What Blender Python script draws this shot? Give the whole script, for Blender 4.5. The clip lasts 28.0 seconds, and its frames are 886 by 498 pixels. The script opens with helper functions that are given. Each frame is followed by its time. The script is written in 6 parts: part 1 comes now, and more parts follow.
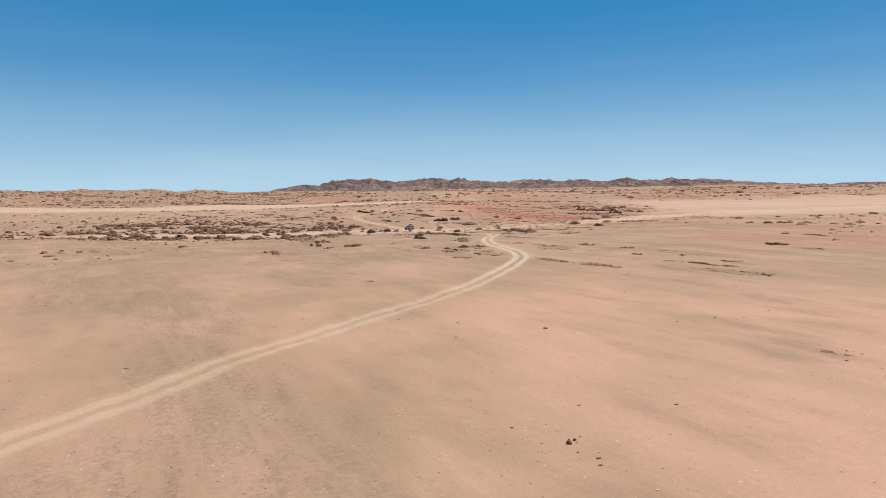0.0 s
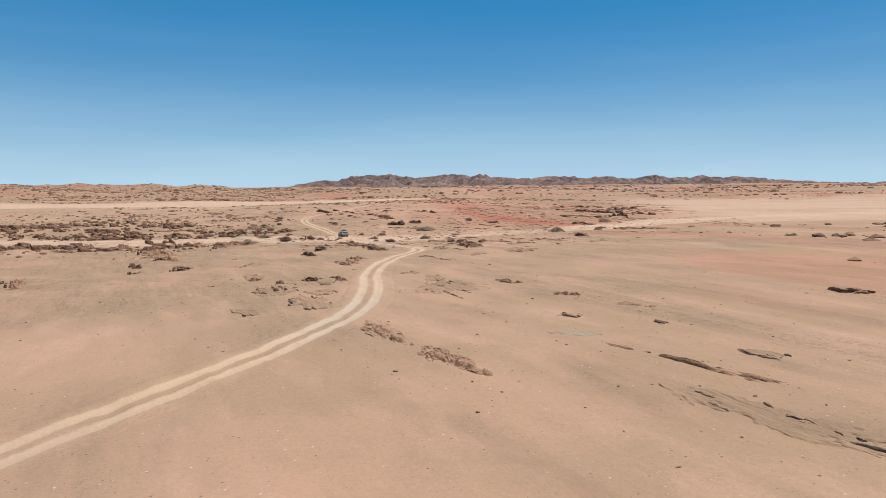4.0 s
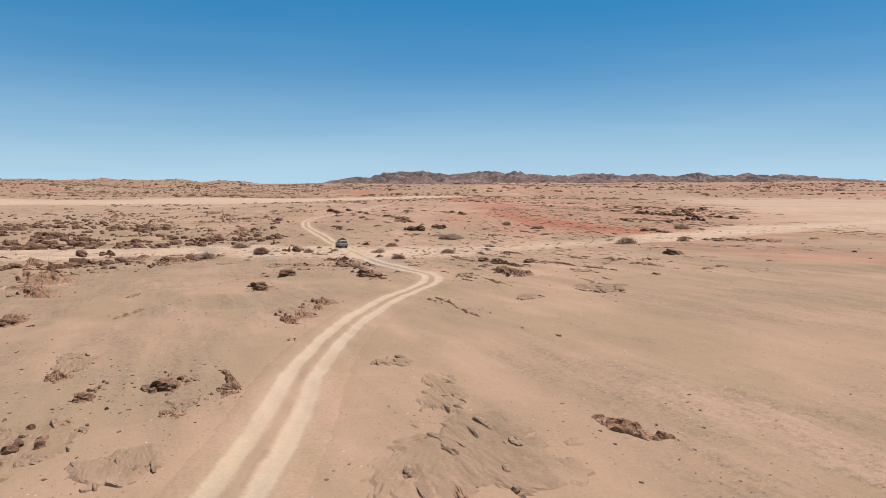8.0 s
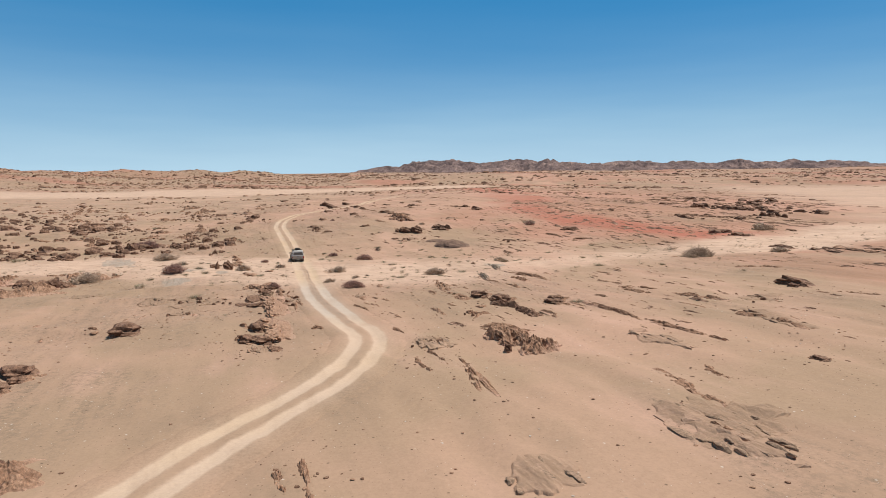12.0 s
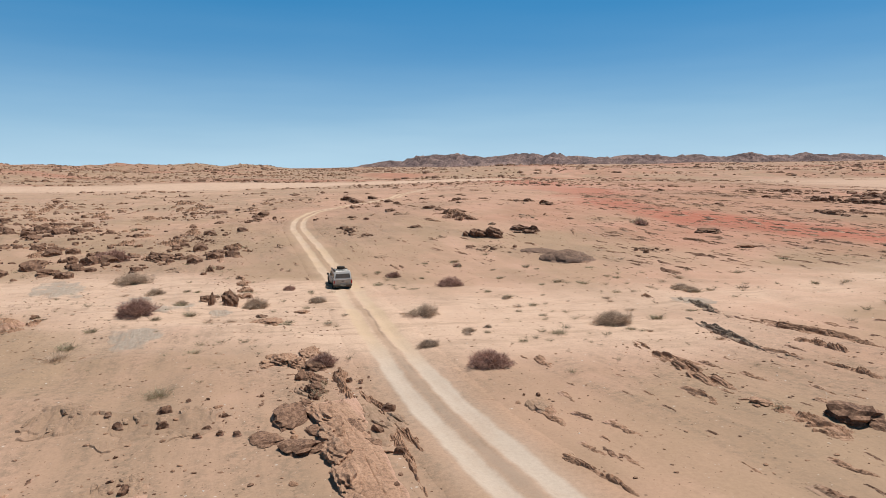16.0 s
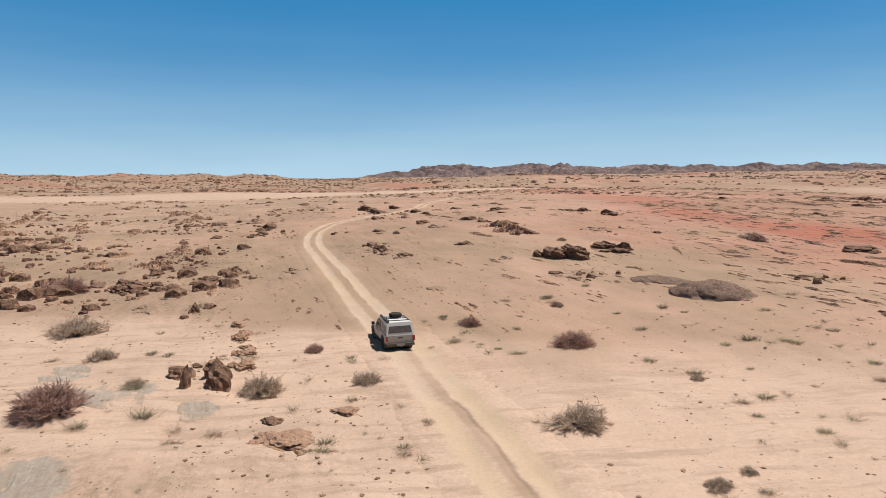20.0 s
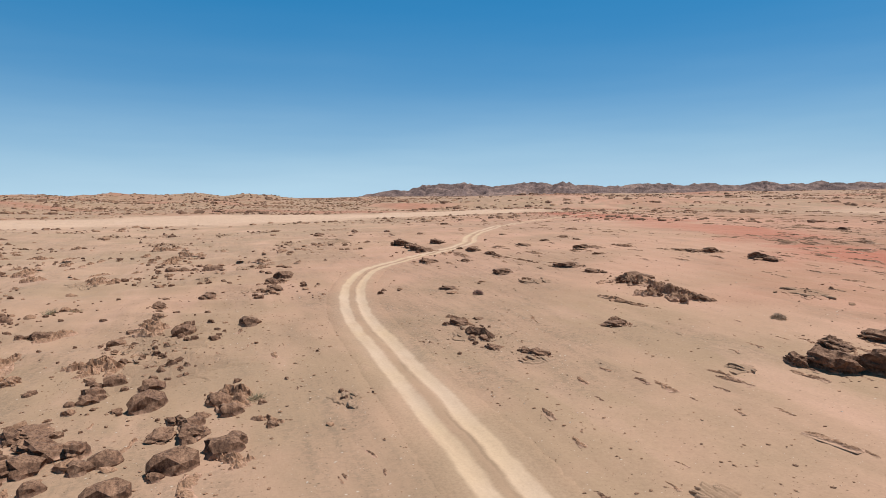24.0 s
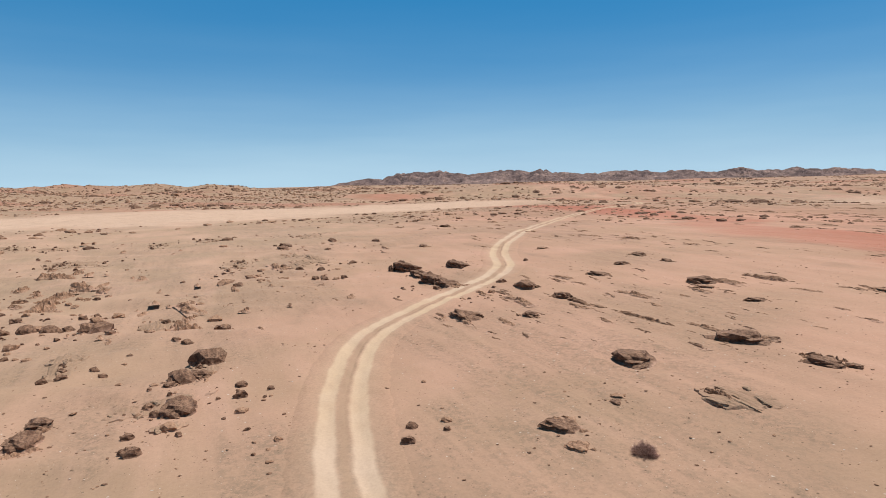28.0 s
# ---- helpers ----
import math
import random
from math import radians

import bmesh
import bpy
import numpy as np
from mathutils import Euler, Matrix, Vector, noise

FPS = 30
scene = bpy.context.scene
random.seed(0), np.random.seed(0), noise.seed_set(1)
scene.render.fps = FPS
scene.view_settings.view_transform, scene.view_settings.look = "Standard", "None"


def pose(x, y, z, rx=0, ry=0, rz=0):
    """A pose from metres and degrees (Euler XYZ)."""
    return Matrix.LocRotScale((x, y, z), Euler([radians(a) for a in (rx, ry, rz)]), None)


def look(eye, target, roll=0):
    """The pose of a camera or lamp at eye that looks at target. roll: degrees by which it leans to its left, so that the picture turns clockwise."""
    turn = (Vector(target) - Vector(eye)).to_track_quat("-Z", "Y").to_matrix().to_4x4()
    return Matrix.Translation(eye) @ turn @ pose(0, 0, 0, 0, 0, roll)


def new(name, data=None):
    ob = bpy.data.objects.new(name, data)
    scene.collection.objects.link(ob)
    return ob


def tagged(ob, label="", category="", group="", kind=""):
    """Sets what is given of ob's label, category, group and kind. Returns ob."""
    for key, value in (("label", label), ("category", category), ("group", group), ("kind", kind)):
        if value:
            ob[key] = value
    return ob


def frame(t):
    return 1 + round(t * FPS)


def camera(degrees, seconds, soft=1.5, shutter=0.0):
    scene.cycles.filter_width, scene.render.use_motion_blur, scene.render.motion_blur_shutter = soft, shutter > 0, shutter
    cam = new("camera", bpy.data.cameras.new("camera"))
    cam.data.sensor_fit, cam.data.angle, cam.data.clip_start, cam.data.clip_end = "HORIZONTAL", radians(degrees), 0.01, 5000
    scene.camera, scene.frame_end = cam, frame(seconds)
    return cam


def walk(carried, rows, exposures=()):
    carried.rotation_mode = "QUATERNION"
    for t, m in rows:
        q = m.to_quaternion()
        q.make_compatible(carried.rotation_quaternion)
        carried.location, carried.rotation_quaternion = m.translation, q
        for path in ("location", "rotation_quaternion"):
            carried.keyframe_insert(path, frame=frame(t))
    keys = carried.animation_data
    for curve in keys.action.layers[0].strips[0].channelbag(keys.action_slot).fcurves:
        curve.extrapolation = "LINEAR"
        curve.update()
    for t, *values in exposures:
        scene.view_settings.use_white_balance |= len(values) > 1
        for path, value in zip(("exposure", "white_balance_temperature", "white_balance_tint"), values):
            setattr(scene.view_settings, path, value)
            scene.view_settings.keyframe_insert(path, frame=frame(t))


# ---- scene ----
cam = camera(69.1, 28.0, 0.8)
PATH = [
    (0, (6.817, -0.576, 8.708), (6.758, 1.417, 8.542), -0.5),
    (0.5, (10.245, 6.622, 8.755), (10.181, 8.614, 8.587), -0.5),
    (1, (13.642, 13.855, 8.8), (13.571, 15.846, 8.633), -0.4),
    (1.5, (16.967, 21.126, 8.838), (16.889, 23.117, 8.671), -0.4),
    (2, (20.185, 28.34, 8.867), (20.1, 30.331, 8.698), -0.3),
    (2.5, (23.197, 35.587, 8.887), (23.102, 37.577, 8.716), -0.3),
    (3, (26.001, 42.842, 8.897), (25.897, 44.832, 8.724), -0.3),
    (3.5, (28.588, 49.854, 8.894), (28.468, 51.842, 8.721), -0.2),
    (5.5, (32.686, 77.081, 9.029), (32.463, 79.059, 8.837), 0.1),
    (6, (32.242, 82.777, 9.007), (31.997, 84.752, 8.813), 0.2),
    (6.5, (31.415, 88.423, 8.991), (31.15, 90.396, 8.794), 0.2),
    (7, (30.348, 93.948, 8.969), (30.079, 95.92, 8.772), 0.2),
    (7.5, (29.134, 99.227, 8.913), (28.873, 101.201, 8.724), 0.2),
    (8, (27.829, 105.142, 8.925), (27.583, 107.118, 8.74), 0.2),
    (8.5, (26.829, 111.595, 9.034), (26.603, 113.572, 8.841), 0.1),
    (9, (26.648, 117.697, 9.147), (26.437, 119.676, 8.95), -0.0),
    (9.5, (27.344, 123.253, 9.232), (27.131, 125.232, 9.032), -0.1),
    (10, (28.588, 128.632, 9.275), (28.355, 130.608, 9.069), -0.2),
    (10.5, (29.613, 133.838, 9.28), (29.355, 135.81, 9.07), -0.2),
    (11, (30.194, 138.893, 9.238), (29.912, 140.862, 9.025), -0.2),
    (11.5, (29.965, 143.488, 9.172), (29.662, 145.452, 8.955), -0.2),
    (12, (28.992, 147.68, 9.107), (28.647, 149.638, 8.888), -0.2),
    (12.5, (27.635, 151.325, 9.018), (27.259, 153.277, 8.797), -0.2),
    (14.5, (17.662, 168.906, 8.136), (17.29, 170.859, 7.917), -0.5),
    (15, (14.637, 174.295, 7.838), (14.272, 176.249, 7.614), -0.4),
    (15.5, (11.623, 179.687, 7.523), (11.267, 181.642, 7.294), -0.4),
    (16, (8.855, 184.689, 7.203), (8.508, 186.645, 6.969), -0.3),
    (16.5, (6.744, 188.81, 6.903), (6.4, 190.766, 6.667), -0.3),
    (17, (4.987, 192.261, 6.663), (4.642, 194.216, 6.426), -0.3),
    (17.5, (3.551, 195.189, 6.478), (3.205, 197.145, 6.242), -0.4),
    (18, (2.242, 197.773, 6.309), (1.896, 199.729, 6.076), -0.4),
    (18.5, (1.082, 200.214, 6.178), (0.732, 202.17, 5.947), -0.5),
    (19, (-0.043, 202.687, 6.119), (-0.398, 204.642, 5.895), -0.5),
    (19.5, (-1.211, 204.972, 6.086), (-1.567, 206.928, 5.872), -0.4),
    (20, (-2.467, 207.472, 6.056), (-2.826, 209.429, 5.855), -0.4),
    (20.5, (-3.819, 210.309, 6.029), (-4.182, 212.266, 5.839), -0.4),
    (21, (-5.459, 213.552, 6.022), (-5.826, 215.51, 5.844), -0.3),
    (21.5, (-7.183, 216.962, 6.099), (-7.553, 218.921, 5.939), -0.3),
    (22, (-9.191, 220.371, 6.301), (-9.562, 222.331, 6.16), -0.3),
    (22.5, (-11.601, 223.984, 6.615), (-11.964, 225.946, 6.487), -0.3),
    (24.5, (-22.983, 245.669, 8.369), (-23.333, 247.632, 8.215), -0.4),
    (25, (-25.393, 250.89, 8.67), (-25.741, 252.853, 8.505), -0.4),
    (25.5, (-27.518, 255.57, 8.946), (-27.862, 257.533, 8.772), -0.5),
    (26, (-29.351, 259.97, 9.195), (-29.693, 261.932, 9.018), -0.5),
    (26.5, (-30.789, 264.068, 9.426), (-31.133, 266.031, 9.248), -0.6),
    (27, (-32.03, 268.579, 9.675), (-32.369, 270.542, 9.497), -0.6),
    (27.5, (-33.094, 273.623, 9.937), (-33.419, 275.589, 9.76), -0.7),
    (28, (-33.826, 279.203, 10.197), (-34.097, 281.176, 10.015), -0.8),
]
walk(cam, [(t, look(eye, target, roll)) for t, eye, target, roll in PATH])

# ---- place ----
# ---- light ----
SUN_ELEV, SUN_TURN = 69.0, -56.0   # degrees over the horizon; degrees from +y, to the right
SKY_TINT = ((0.15534, 2.0), (0.53837, 1.31), (0.503, 1.38))
SKY_DEEP, SKY_RIM = (0.34, 1.5, 3.0), (4.55, 5.85, 7.7)   # the deepest blue overhead, the brightest of the hazy rim
SKY_ZENITH = (0.42, 0.78, 1.25)   # the clear desert sky darkens overhead
SKY_ALOFT, SKY_HAZE = (0.05, 2.0, 4.7), (4.5, 6.5, 7.9)
world = bpy.data.worlds.new("desert_sky")
scene.world = world
world.use_nodes = True
wn, wl = world.node_tree.nodes, world.node_tree.links
sky = wn.new("ShaderNodeTexSky")
sky.sky_type = "NISHITA"
sky.sun_disc = False
sky.sun_elevation = radians(SUN_ELEV)
sky.sun_rotation = radians(-SUN_TURN)
sky.altitude = 900.0
sky.air_density = 1.0
sky.dust_density = 0.1
sky.ozone_density = 5.0
bg = wn["Background"]
bg.inputs["Strength"].default_value = 0.105
# dry desert air: a deeper blue aloft and a clear pale blue rim
split, join = wn.new("ShaderNodeSeparateColor"), wn.new("ShaderNodeCombineColor")
wl.new(sky.outputs["Color"], split.inputs["Color"])
for k, (gain, depth) in enumerate(SKY_TINT):
    up, power = wn.new("ShaderNodeMath"), wn.new("ShaderNodeMath")
    power.operation, up.operation = "POWER", "MULTIPLY"
    power.inputs[1].default_value, up.inputs[1].default_value = depth, gain
    wl.new(split.outputs[k], power.inputs[0])
    wl.new(power.outputs[0], up.inputs[0])
    rim = wn.new("ShaderNodeMath")
    rim.operation = "SMOOTH_MIN"
    rim.inputs[1].default_value, rim.inputs[2].default_value = SKY_RIM[k], 1.2
    wl.new(up.outputs[0], rim.inputs[0])
    deep = wn.new("ShaderNodeMath")
    deep.operation = "SMOOTH_MAX"
    deep.inputs[1].default_value, deep.inputs[2].default_value = SKY_DEEP[k], 0.2
    wl.new(rim.outputs[0], deep.inputs[0])
    wl.new(deep.outputs[0], join.inputs[k])
# a clear deep blue aloft that fades into a thin pale haze over the horizon
even = wn.new("ShaderNodeMix")
even.data_type = "RGBA"
even.inputs[0].default_value, even.inputs[7].default_value = 0.75, (*SKY_ALOFT, 1)
wl.new(join.outputs["Color"], even.inputs[6])
aim, rise = wn.new("ShaderNodeTexCoord"), wn.new("ShaderNodeSeparateXYZ")
wl.new(aim.outputs["Generated"], rise.inputs[0])
wisp, stretch = wn.new("ShaderNodeTexNoise"), wn.new("ShaderNodeMapping")
stretch.inputs["Scale"].default_value = (1.0, 1.0, 9.0)
wisp.inputs["Scale"].default_value, wisp.inputs["Detail"].default_value = 2.2, 4.0
wl.new(aim.outputs["Generated"], stretch.inputs["Vector"])
wl.new(stretch.outputs["Vector"], wisp.inputs["Vector"])


def sky_math(kind, a, b):
    m = wn.new("ShaderNodeMath")
    m.operation = kind
    for slot, v in ((0, a), (1, b)):
        if isinstance(v, (int, float)):
            m.inputs[slot].default_value = v
        else:
            wl.new(v, m.inputs[slot])
    return m.outputs[0]


high = sky_math("MAXIMUM", sky_math("ADD", rise.outputs["Z"], sky_math("MULTIPLY", sky_math("SUBTRACT", wisp.outputs["Fac"], 0.5), -0.06)), 0.0)
haze = sky_math("POWER", 2.718, sky_math("MULTIPLY", sky_math("POWER", sky_math("DIVIDE", high, 0.122), 1.35), -1.0))
veiled = wn.new("ShaderNodeMix")
veiled.data_type = "RGBA"
veiled.inputs[7].default_value = (*SKY_HAZE, 1)
wl.new(haze, veiled.inputs[0])
top = wn.new("ShaderNodeMix")
top.data_type = "RGBA"
top.inputs[7].default_value = (*SKY_ZENITH, 1)
climb = wn.new("ShaderNodeMapRange")
climb.interpolation_type = "SMOOTHSTEP"
climb.inputs["From Min"].default_value, climb.inputs["From Max"].default_value = 0.27, 0.62
wl.new(rise.outputs["Z"], climb.inputs["Value"])
wl.new(climb.outputs[0], top.inputs[0])
wl.new(even.outputs[2], top.inputs[6])
wl.new(top.outputs[2], veiled.inputs[6])
wl.new(veiled.outputs[2], bg.inputs["Color"])
sun = new("sun", bpy.data.lights.new("sun", "SUN"))
sun.data.energy, sun.data.angle, sun.data.color = 5.0, radians(0.55), (1.0, 0.98, 0.955)
sun_dir = Vector((math.sin(radians(-SUN_TURN)) * math.cos(radians(SUN_ELEV)), math.cos(radians(SUN_TURN)) * math.cos(radians(SUN_ELEV)), math.sin(radians(SUN_ELEV))))
sun.matrix_world = look(sun_dir * 100, (0, 0, 0))

# ---- the way of the track ----
TRACK = [(-52, -60), (-34, -14), (-15.8, 29.4), (-9.0, 47.0), (-0.2, 64.3), (6.0, 77), (11.1, 91), (16.7, 110), (17.7, 121), (16.5, 132), (14.0, 146),
         (13.2, 160), (14.3, 173), (16.1, 183), (15.2, 193.3), (11.1, 200.7), (7.3, 207), (3.7, 213.5), (-1.7, 224.5), (-8.3, 238.6), (-18, 258), (-31.5, 284),
         (-40.0, 301), (-45.3, 317), (-46.9, 330), (-43.7, 341.5), (-39, 353), (-37.4, 364), (-38.7, 378), (-37.8, 396), (-32, 430), (-15, 500), (18, 600), (30, 700)]


def along(points, step):
    """Even points on a smooth line through the given ones."""
    p = np.array([points[0], *points, points[-1]], float)
    out = []
    for k in range(1, len(p) - 2):
        n = max(2, int(np.linalg.norm(p[k + 1] - p[k]) / step))
        for s in np.arange(n) / n:
            out.append(0.5 * (2 * p[k] + (p[k + 1] - p[k - 1]) * s + (2 * p[k - 1] - 5 * p[k] + 4 * p[k + 1] - p[k + 2]) * s**2
                              + (3 * p[k] - p[k - 1] - 3 * p[k + 1] + p[k + 2]) * s**3))
    return np.array(out)


track_line = along(TRACK, 0.5)


def from_line(x, y, line, reach):
    """How far each place lies from a line, up to reach."""
    if x.size < 60:
        return np.minimum(np.hypot(x[..., None] - line[::4, 0], y[..., None] - line[::4, 1]).min(-1), reach)
    out = np.full(x.shape, reach)
    for k in range(0, len(line), 4):
        px, py = line[k]
        near = (np.abs(x - px) < reach) & (np.abs(y - py) < reach)
        if near.any():
            out[near] = np.minimum(out[near], np.hypot(x[near] - px, y[near] - py))
    return out


def near_way(x, y):
    return from_line(np.asarray(x, float), np.asarray(y, float), track_line, 9.0)


# ---- height of the land ----
# control heights in tenths of a metre: rows run west to east, one row every 52 m northwards
RELIEF = np.array([
    [-34, -34, -33, -34, -35, -36, -35, -34, -32],
    [-34, -34, -34, -33, -33, -32, -31, -29, -26],
    [-34, -36, -36, -34, -30, -28, -26, -23, -20],
    [-34, -37, -39, -38, -29, -19, -17, -15, -13],
    [-34, -40, -43, -42, -29, -10, -6, -6, -7],
    [-34, -43, -48, -50, -38, -14, -3, -2, -2],
    [-33, -45, -54, -60, -46, -41, -17, -4, 1],
    [-33, -42, -46, -29, -2, -19, -18, -8, 0],
    [-29, -30, -23, -2, 18, 8, -3, -5, -3],
    [-21, -13, 0, 16, 24, 19, 9, 1, -4],
    [-9, 4, 16, 23, 25, 23, 16, 7, -3],
]) / 10.0
RX0, RY0, RDX, RDY = -180.0, -60.0, 45.0, 52.0


def spline_weights(u):
    return ((1 - u) ** 3 / 6, (3 * u**3 - 6 * u * u + 4) / 6, (-3 * u**3 + 3 * u * u + 3 * u + 1) / 6, u**3 / 6)


def hash2(ix, iy, seed):
    n = (ix * 374761393 + iy * 668265263 + seed * 974634777) & 0xFFFFFFFF
    n = ((n ^ (n >> 13)) * 1274126177) & 0xFFFFFFFF
    return ((n ^ (n >> 16)) & 0xFFFFFF) / float(0xFFFFFF)


def vnoise(x, y, seed=0):
    """Smooth noise from -1 to 1, one lump a metre."""
    x, y = np.asarray(x, float), np.asarray(y, float)
    fx, fy = np.floor(x), np.floor(y)
    ix, iy = fx.astype(np.int64), fy.astype(np.int64)
    u, v = x - fx, y - fy
    u, v = u * u * u * (u * (u * 6 - 15) + 10), v * v * v * (v * (v * 6 - 15) + 10)
    a, b = hash2(ix, iy, seed), hash2(ix + 1, iy, seed)
    c, d = hash2(ix, iy + 1, seed), hash2(ix + 1, iy + 1, seed)
    return 2 * ((a * (1 - u) + b * u) * (1 - v) + (c * (1 - u) + d * u) * v) - 1


def fbm(x, y, octaves=4, seed=0, gain=0.5):
    out, amp, f = 0.0, 1.0, 1.0
    for k in range(octaves):
        out = out + amp * vnoise(x * f + 17.3 * k, y * f - 9.1 * k, seed + k)
        amp, f = amp * gain, f * 2.03
    return out


def smoothstep(a, b, x):
    t = np.clip((x - a) / (b - a), 0, 1)
    return t * t * (3 - 2 * t)


def base_height(x, y):
    i = np.clip((x - RX0) / RDX, 1, RELIEF.shape[1] - 2.001)
    j = np.clip((y - RY0) / RDY, 1, RELIEF.shape[0] - 2.001)
    ii, jj = i.astype(int), j.astype(int)
    wu, wv = spline_weights(i - ii), spline_weights(j - jj)
    z = 0.0
    for a in range(4):
        for b in range(4):
            z = z + wu[a] * wv[b] * RELIEF[jj + b - 1, ii + a - 1]
    return z


STRIKE = radians(-60.0)   # the way in which the rock layers run
CS, SS = math.cos(STRIKE), math.sin(STRIKE)


def outside(x, y):
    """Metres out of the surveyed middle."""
    return np.hypot(np.maximum(np.abs(x) - 120, 0), np.maximum(np.maximum(y - 395, -20 - y), 0))


def height(x, y):
    x, y = np.asarray(x, float), np.asarray(y, float)
    z, d = base_height(x, y), outside(x, y)
    z = z + 17.0 * smoothstep(60, 1900, d) + 0.0035 * np.minimum(d, 1200)
    z = z + smoothstep(30, 500, d) * (4.5 * fbm(x / 330, y / 240, 4, 5) + 0.6 * fbm(x / 45, y / 40, 3, 8))
    z = z + 15 * np.exp(-(((x + 640) / 420) ** 2 + ((y - 960) / 230) ** 2)) * (1 + 0.35 * fbm(x / 60, y / 50, 4, 21))
    z = z + 6.5 * smoothstep(560, 1700, y) * smoothstep(-500, 100, x + 0.2 * y)
    near = 1 - smoothstep(100, 500, d)
    u, v = x * CS + y * SS, -x * SS + y * CS
    z = z + near * (0.10 * fbm(x / 9, y / 9, 3, 31) + 0.07 * fbm(u / 6, v / 1.3, 3, 41) + 0.018 * fbm(x / 0.9, y / 0.9, 2, 51))
    west = smoothstep(6, -16, x) * smoothstep(104, 130, y) * (1 - smoothstep(232, 246, y)) + smoothstep(-46, -62, x) * smoothstep(236, 262, y) * (1 - smoothstep(400, 460, y))
    east = smoothstep(12, 24, x) * smoothstep(160, 180, y) * (1 - smoothstep(240, 260, y))
    bank = np.exp(-((y - 240 - 0.3 * np.maximum(x, 0)) / 16) ** 2) * smoothstep(60, 90, 150 - np.abs(x))
    z = z + bank * (0.13 * fbm(x / 9, y / 1.7, 3, 67) + 0.05 * fbm(x / 1.6, y / 1.2, 2, 69))
    gully = 0.5 - np.abs(fbm(x / 15, y / 8, 3, 61))
    bed = 0.5 - np.abs(fbm(u / 16, v / 3.2, 3, 65))
    z = z + 0.62 * west * gully * smoothstep(3.0, 7.0, near_way(x, y)) + 0.24 * east * bed
    return z


def hz(x, y):
    return float(height(np.array([x]), np.array([y]))[0])


# ---- materials ----
def node_material(name, rough=0.9, metal=0.0, spec=0.3):
    m = bpy.data.materials.new(name)
    m.use_nodes = True
    b = m.node_tree.nodes["Principled BSDF"]
    b.inputs["Roughness"].default_value = rough
    b.inputs["Metallic"].default_value = metal
    b.inputs["Specular IOR Level"].default_value = spec
    return m, m.node_tree.nodes, m.node_tree.links, b


def noise_node(n, l, vec, scale, detail=4.0, rough=0.55, stretch=None, turn=0.0):
    t = n.new("ShaderNodeTexNoise")
    t.inputs["Scale"].default_value, t.inputs["Detail"].default_value, t.inputs["Roughness"].default_value = scale, detail, rough
    if stretch:
        mp = n.new("ShaderNodeMapping")
        mp.vector_type = "TEXTURE"
        mp.inputs["Scale"].default_value = stretch
        mp.inputs["Rotation"].default_value = (0, 0, turn)
        l.new(vec, mp.inputs["Vector"])
        vec = mp.outputs["Vector"]
    l.new(vec, t.inputs["Vector"])
    return t.outputs["Fac"]


def ramp(n, l, fac, stops):
    r = n.new("ShaderNodeValToRGB")
    while len(r.color_ramp.elements) < len(stops):
        r.color_ramp.elements.new(0.5)
    for e, (p, c) in zip(r.color_ramp.elements, stops):
        e.position, e.color = p, (c if len(c) == 4 else (*c, 1)) if isinstance(c, tuple) else (c, c, c, 1)
    l.new(fac, r.inputs["Fac"])
    return r.outputs["Color"]


def mixed(n, l, fac, a, b, kind="MIX"):
    m = n.new("ShaderNodeMix")
    m.data_type, m.blend_type = "RGBA", kind
    for slot, v in ((0, fac), (6, a), (7, b)):
        if hasattr(v, "is_output"):
            l.new(v, m.inputs[slot])
        else:
            m.inputs[slot].default_value = v if slot == 0 else (*v, 1)
    return m.outputs[2]


def calc(n, l, kind, a, b=0.0, clamp=False):
    m = n.new("ShaderNodeMath")
    m.operation, m.use_clamp = kind, clamp
    for slot, v in ((0, a), (1, b)):
        if hasattr(v, "is_output"):
            l.new(v, m.inputs[slot])
        else:
            m.inputs[slot].default_value = v
    return m.outputs[0]


def bumped(n, l, b, heights, strength=0.6):
    """heights: pairs of a height output and its depth in metres."""
    last = None
    for h, depth in heights:
        bump = n.new("ShaderNodeBump")
        bump.inputs["Strength"].default_value, bump.inputs["Distance"].default_value = strength, depth
        l.new(h, bump.inputs["Height"])
        if last:
            l.new(last, bump.inputs["Normal"])
        last = bump.outputs["Normal"]
    l.new(last, b.inputs["Normal"])


SAND_PINK, SAND_TAN, SAND_PALE, SAND_RED, SAND_GREY = (0.470, 0.278, 0.193), (0.345, 0.228, 0.146), (0.535, 0.366, 0.261), (0.365, 0.128, 0.081), (0.195, 0.138, 0.094)


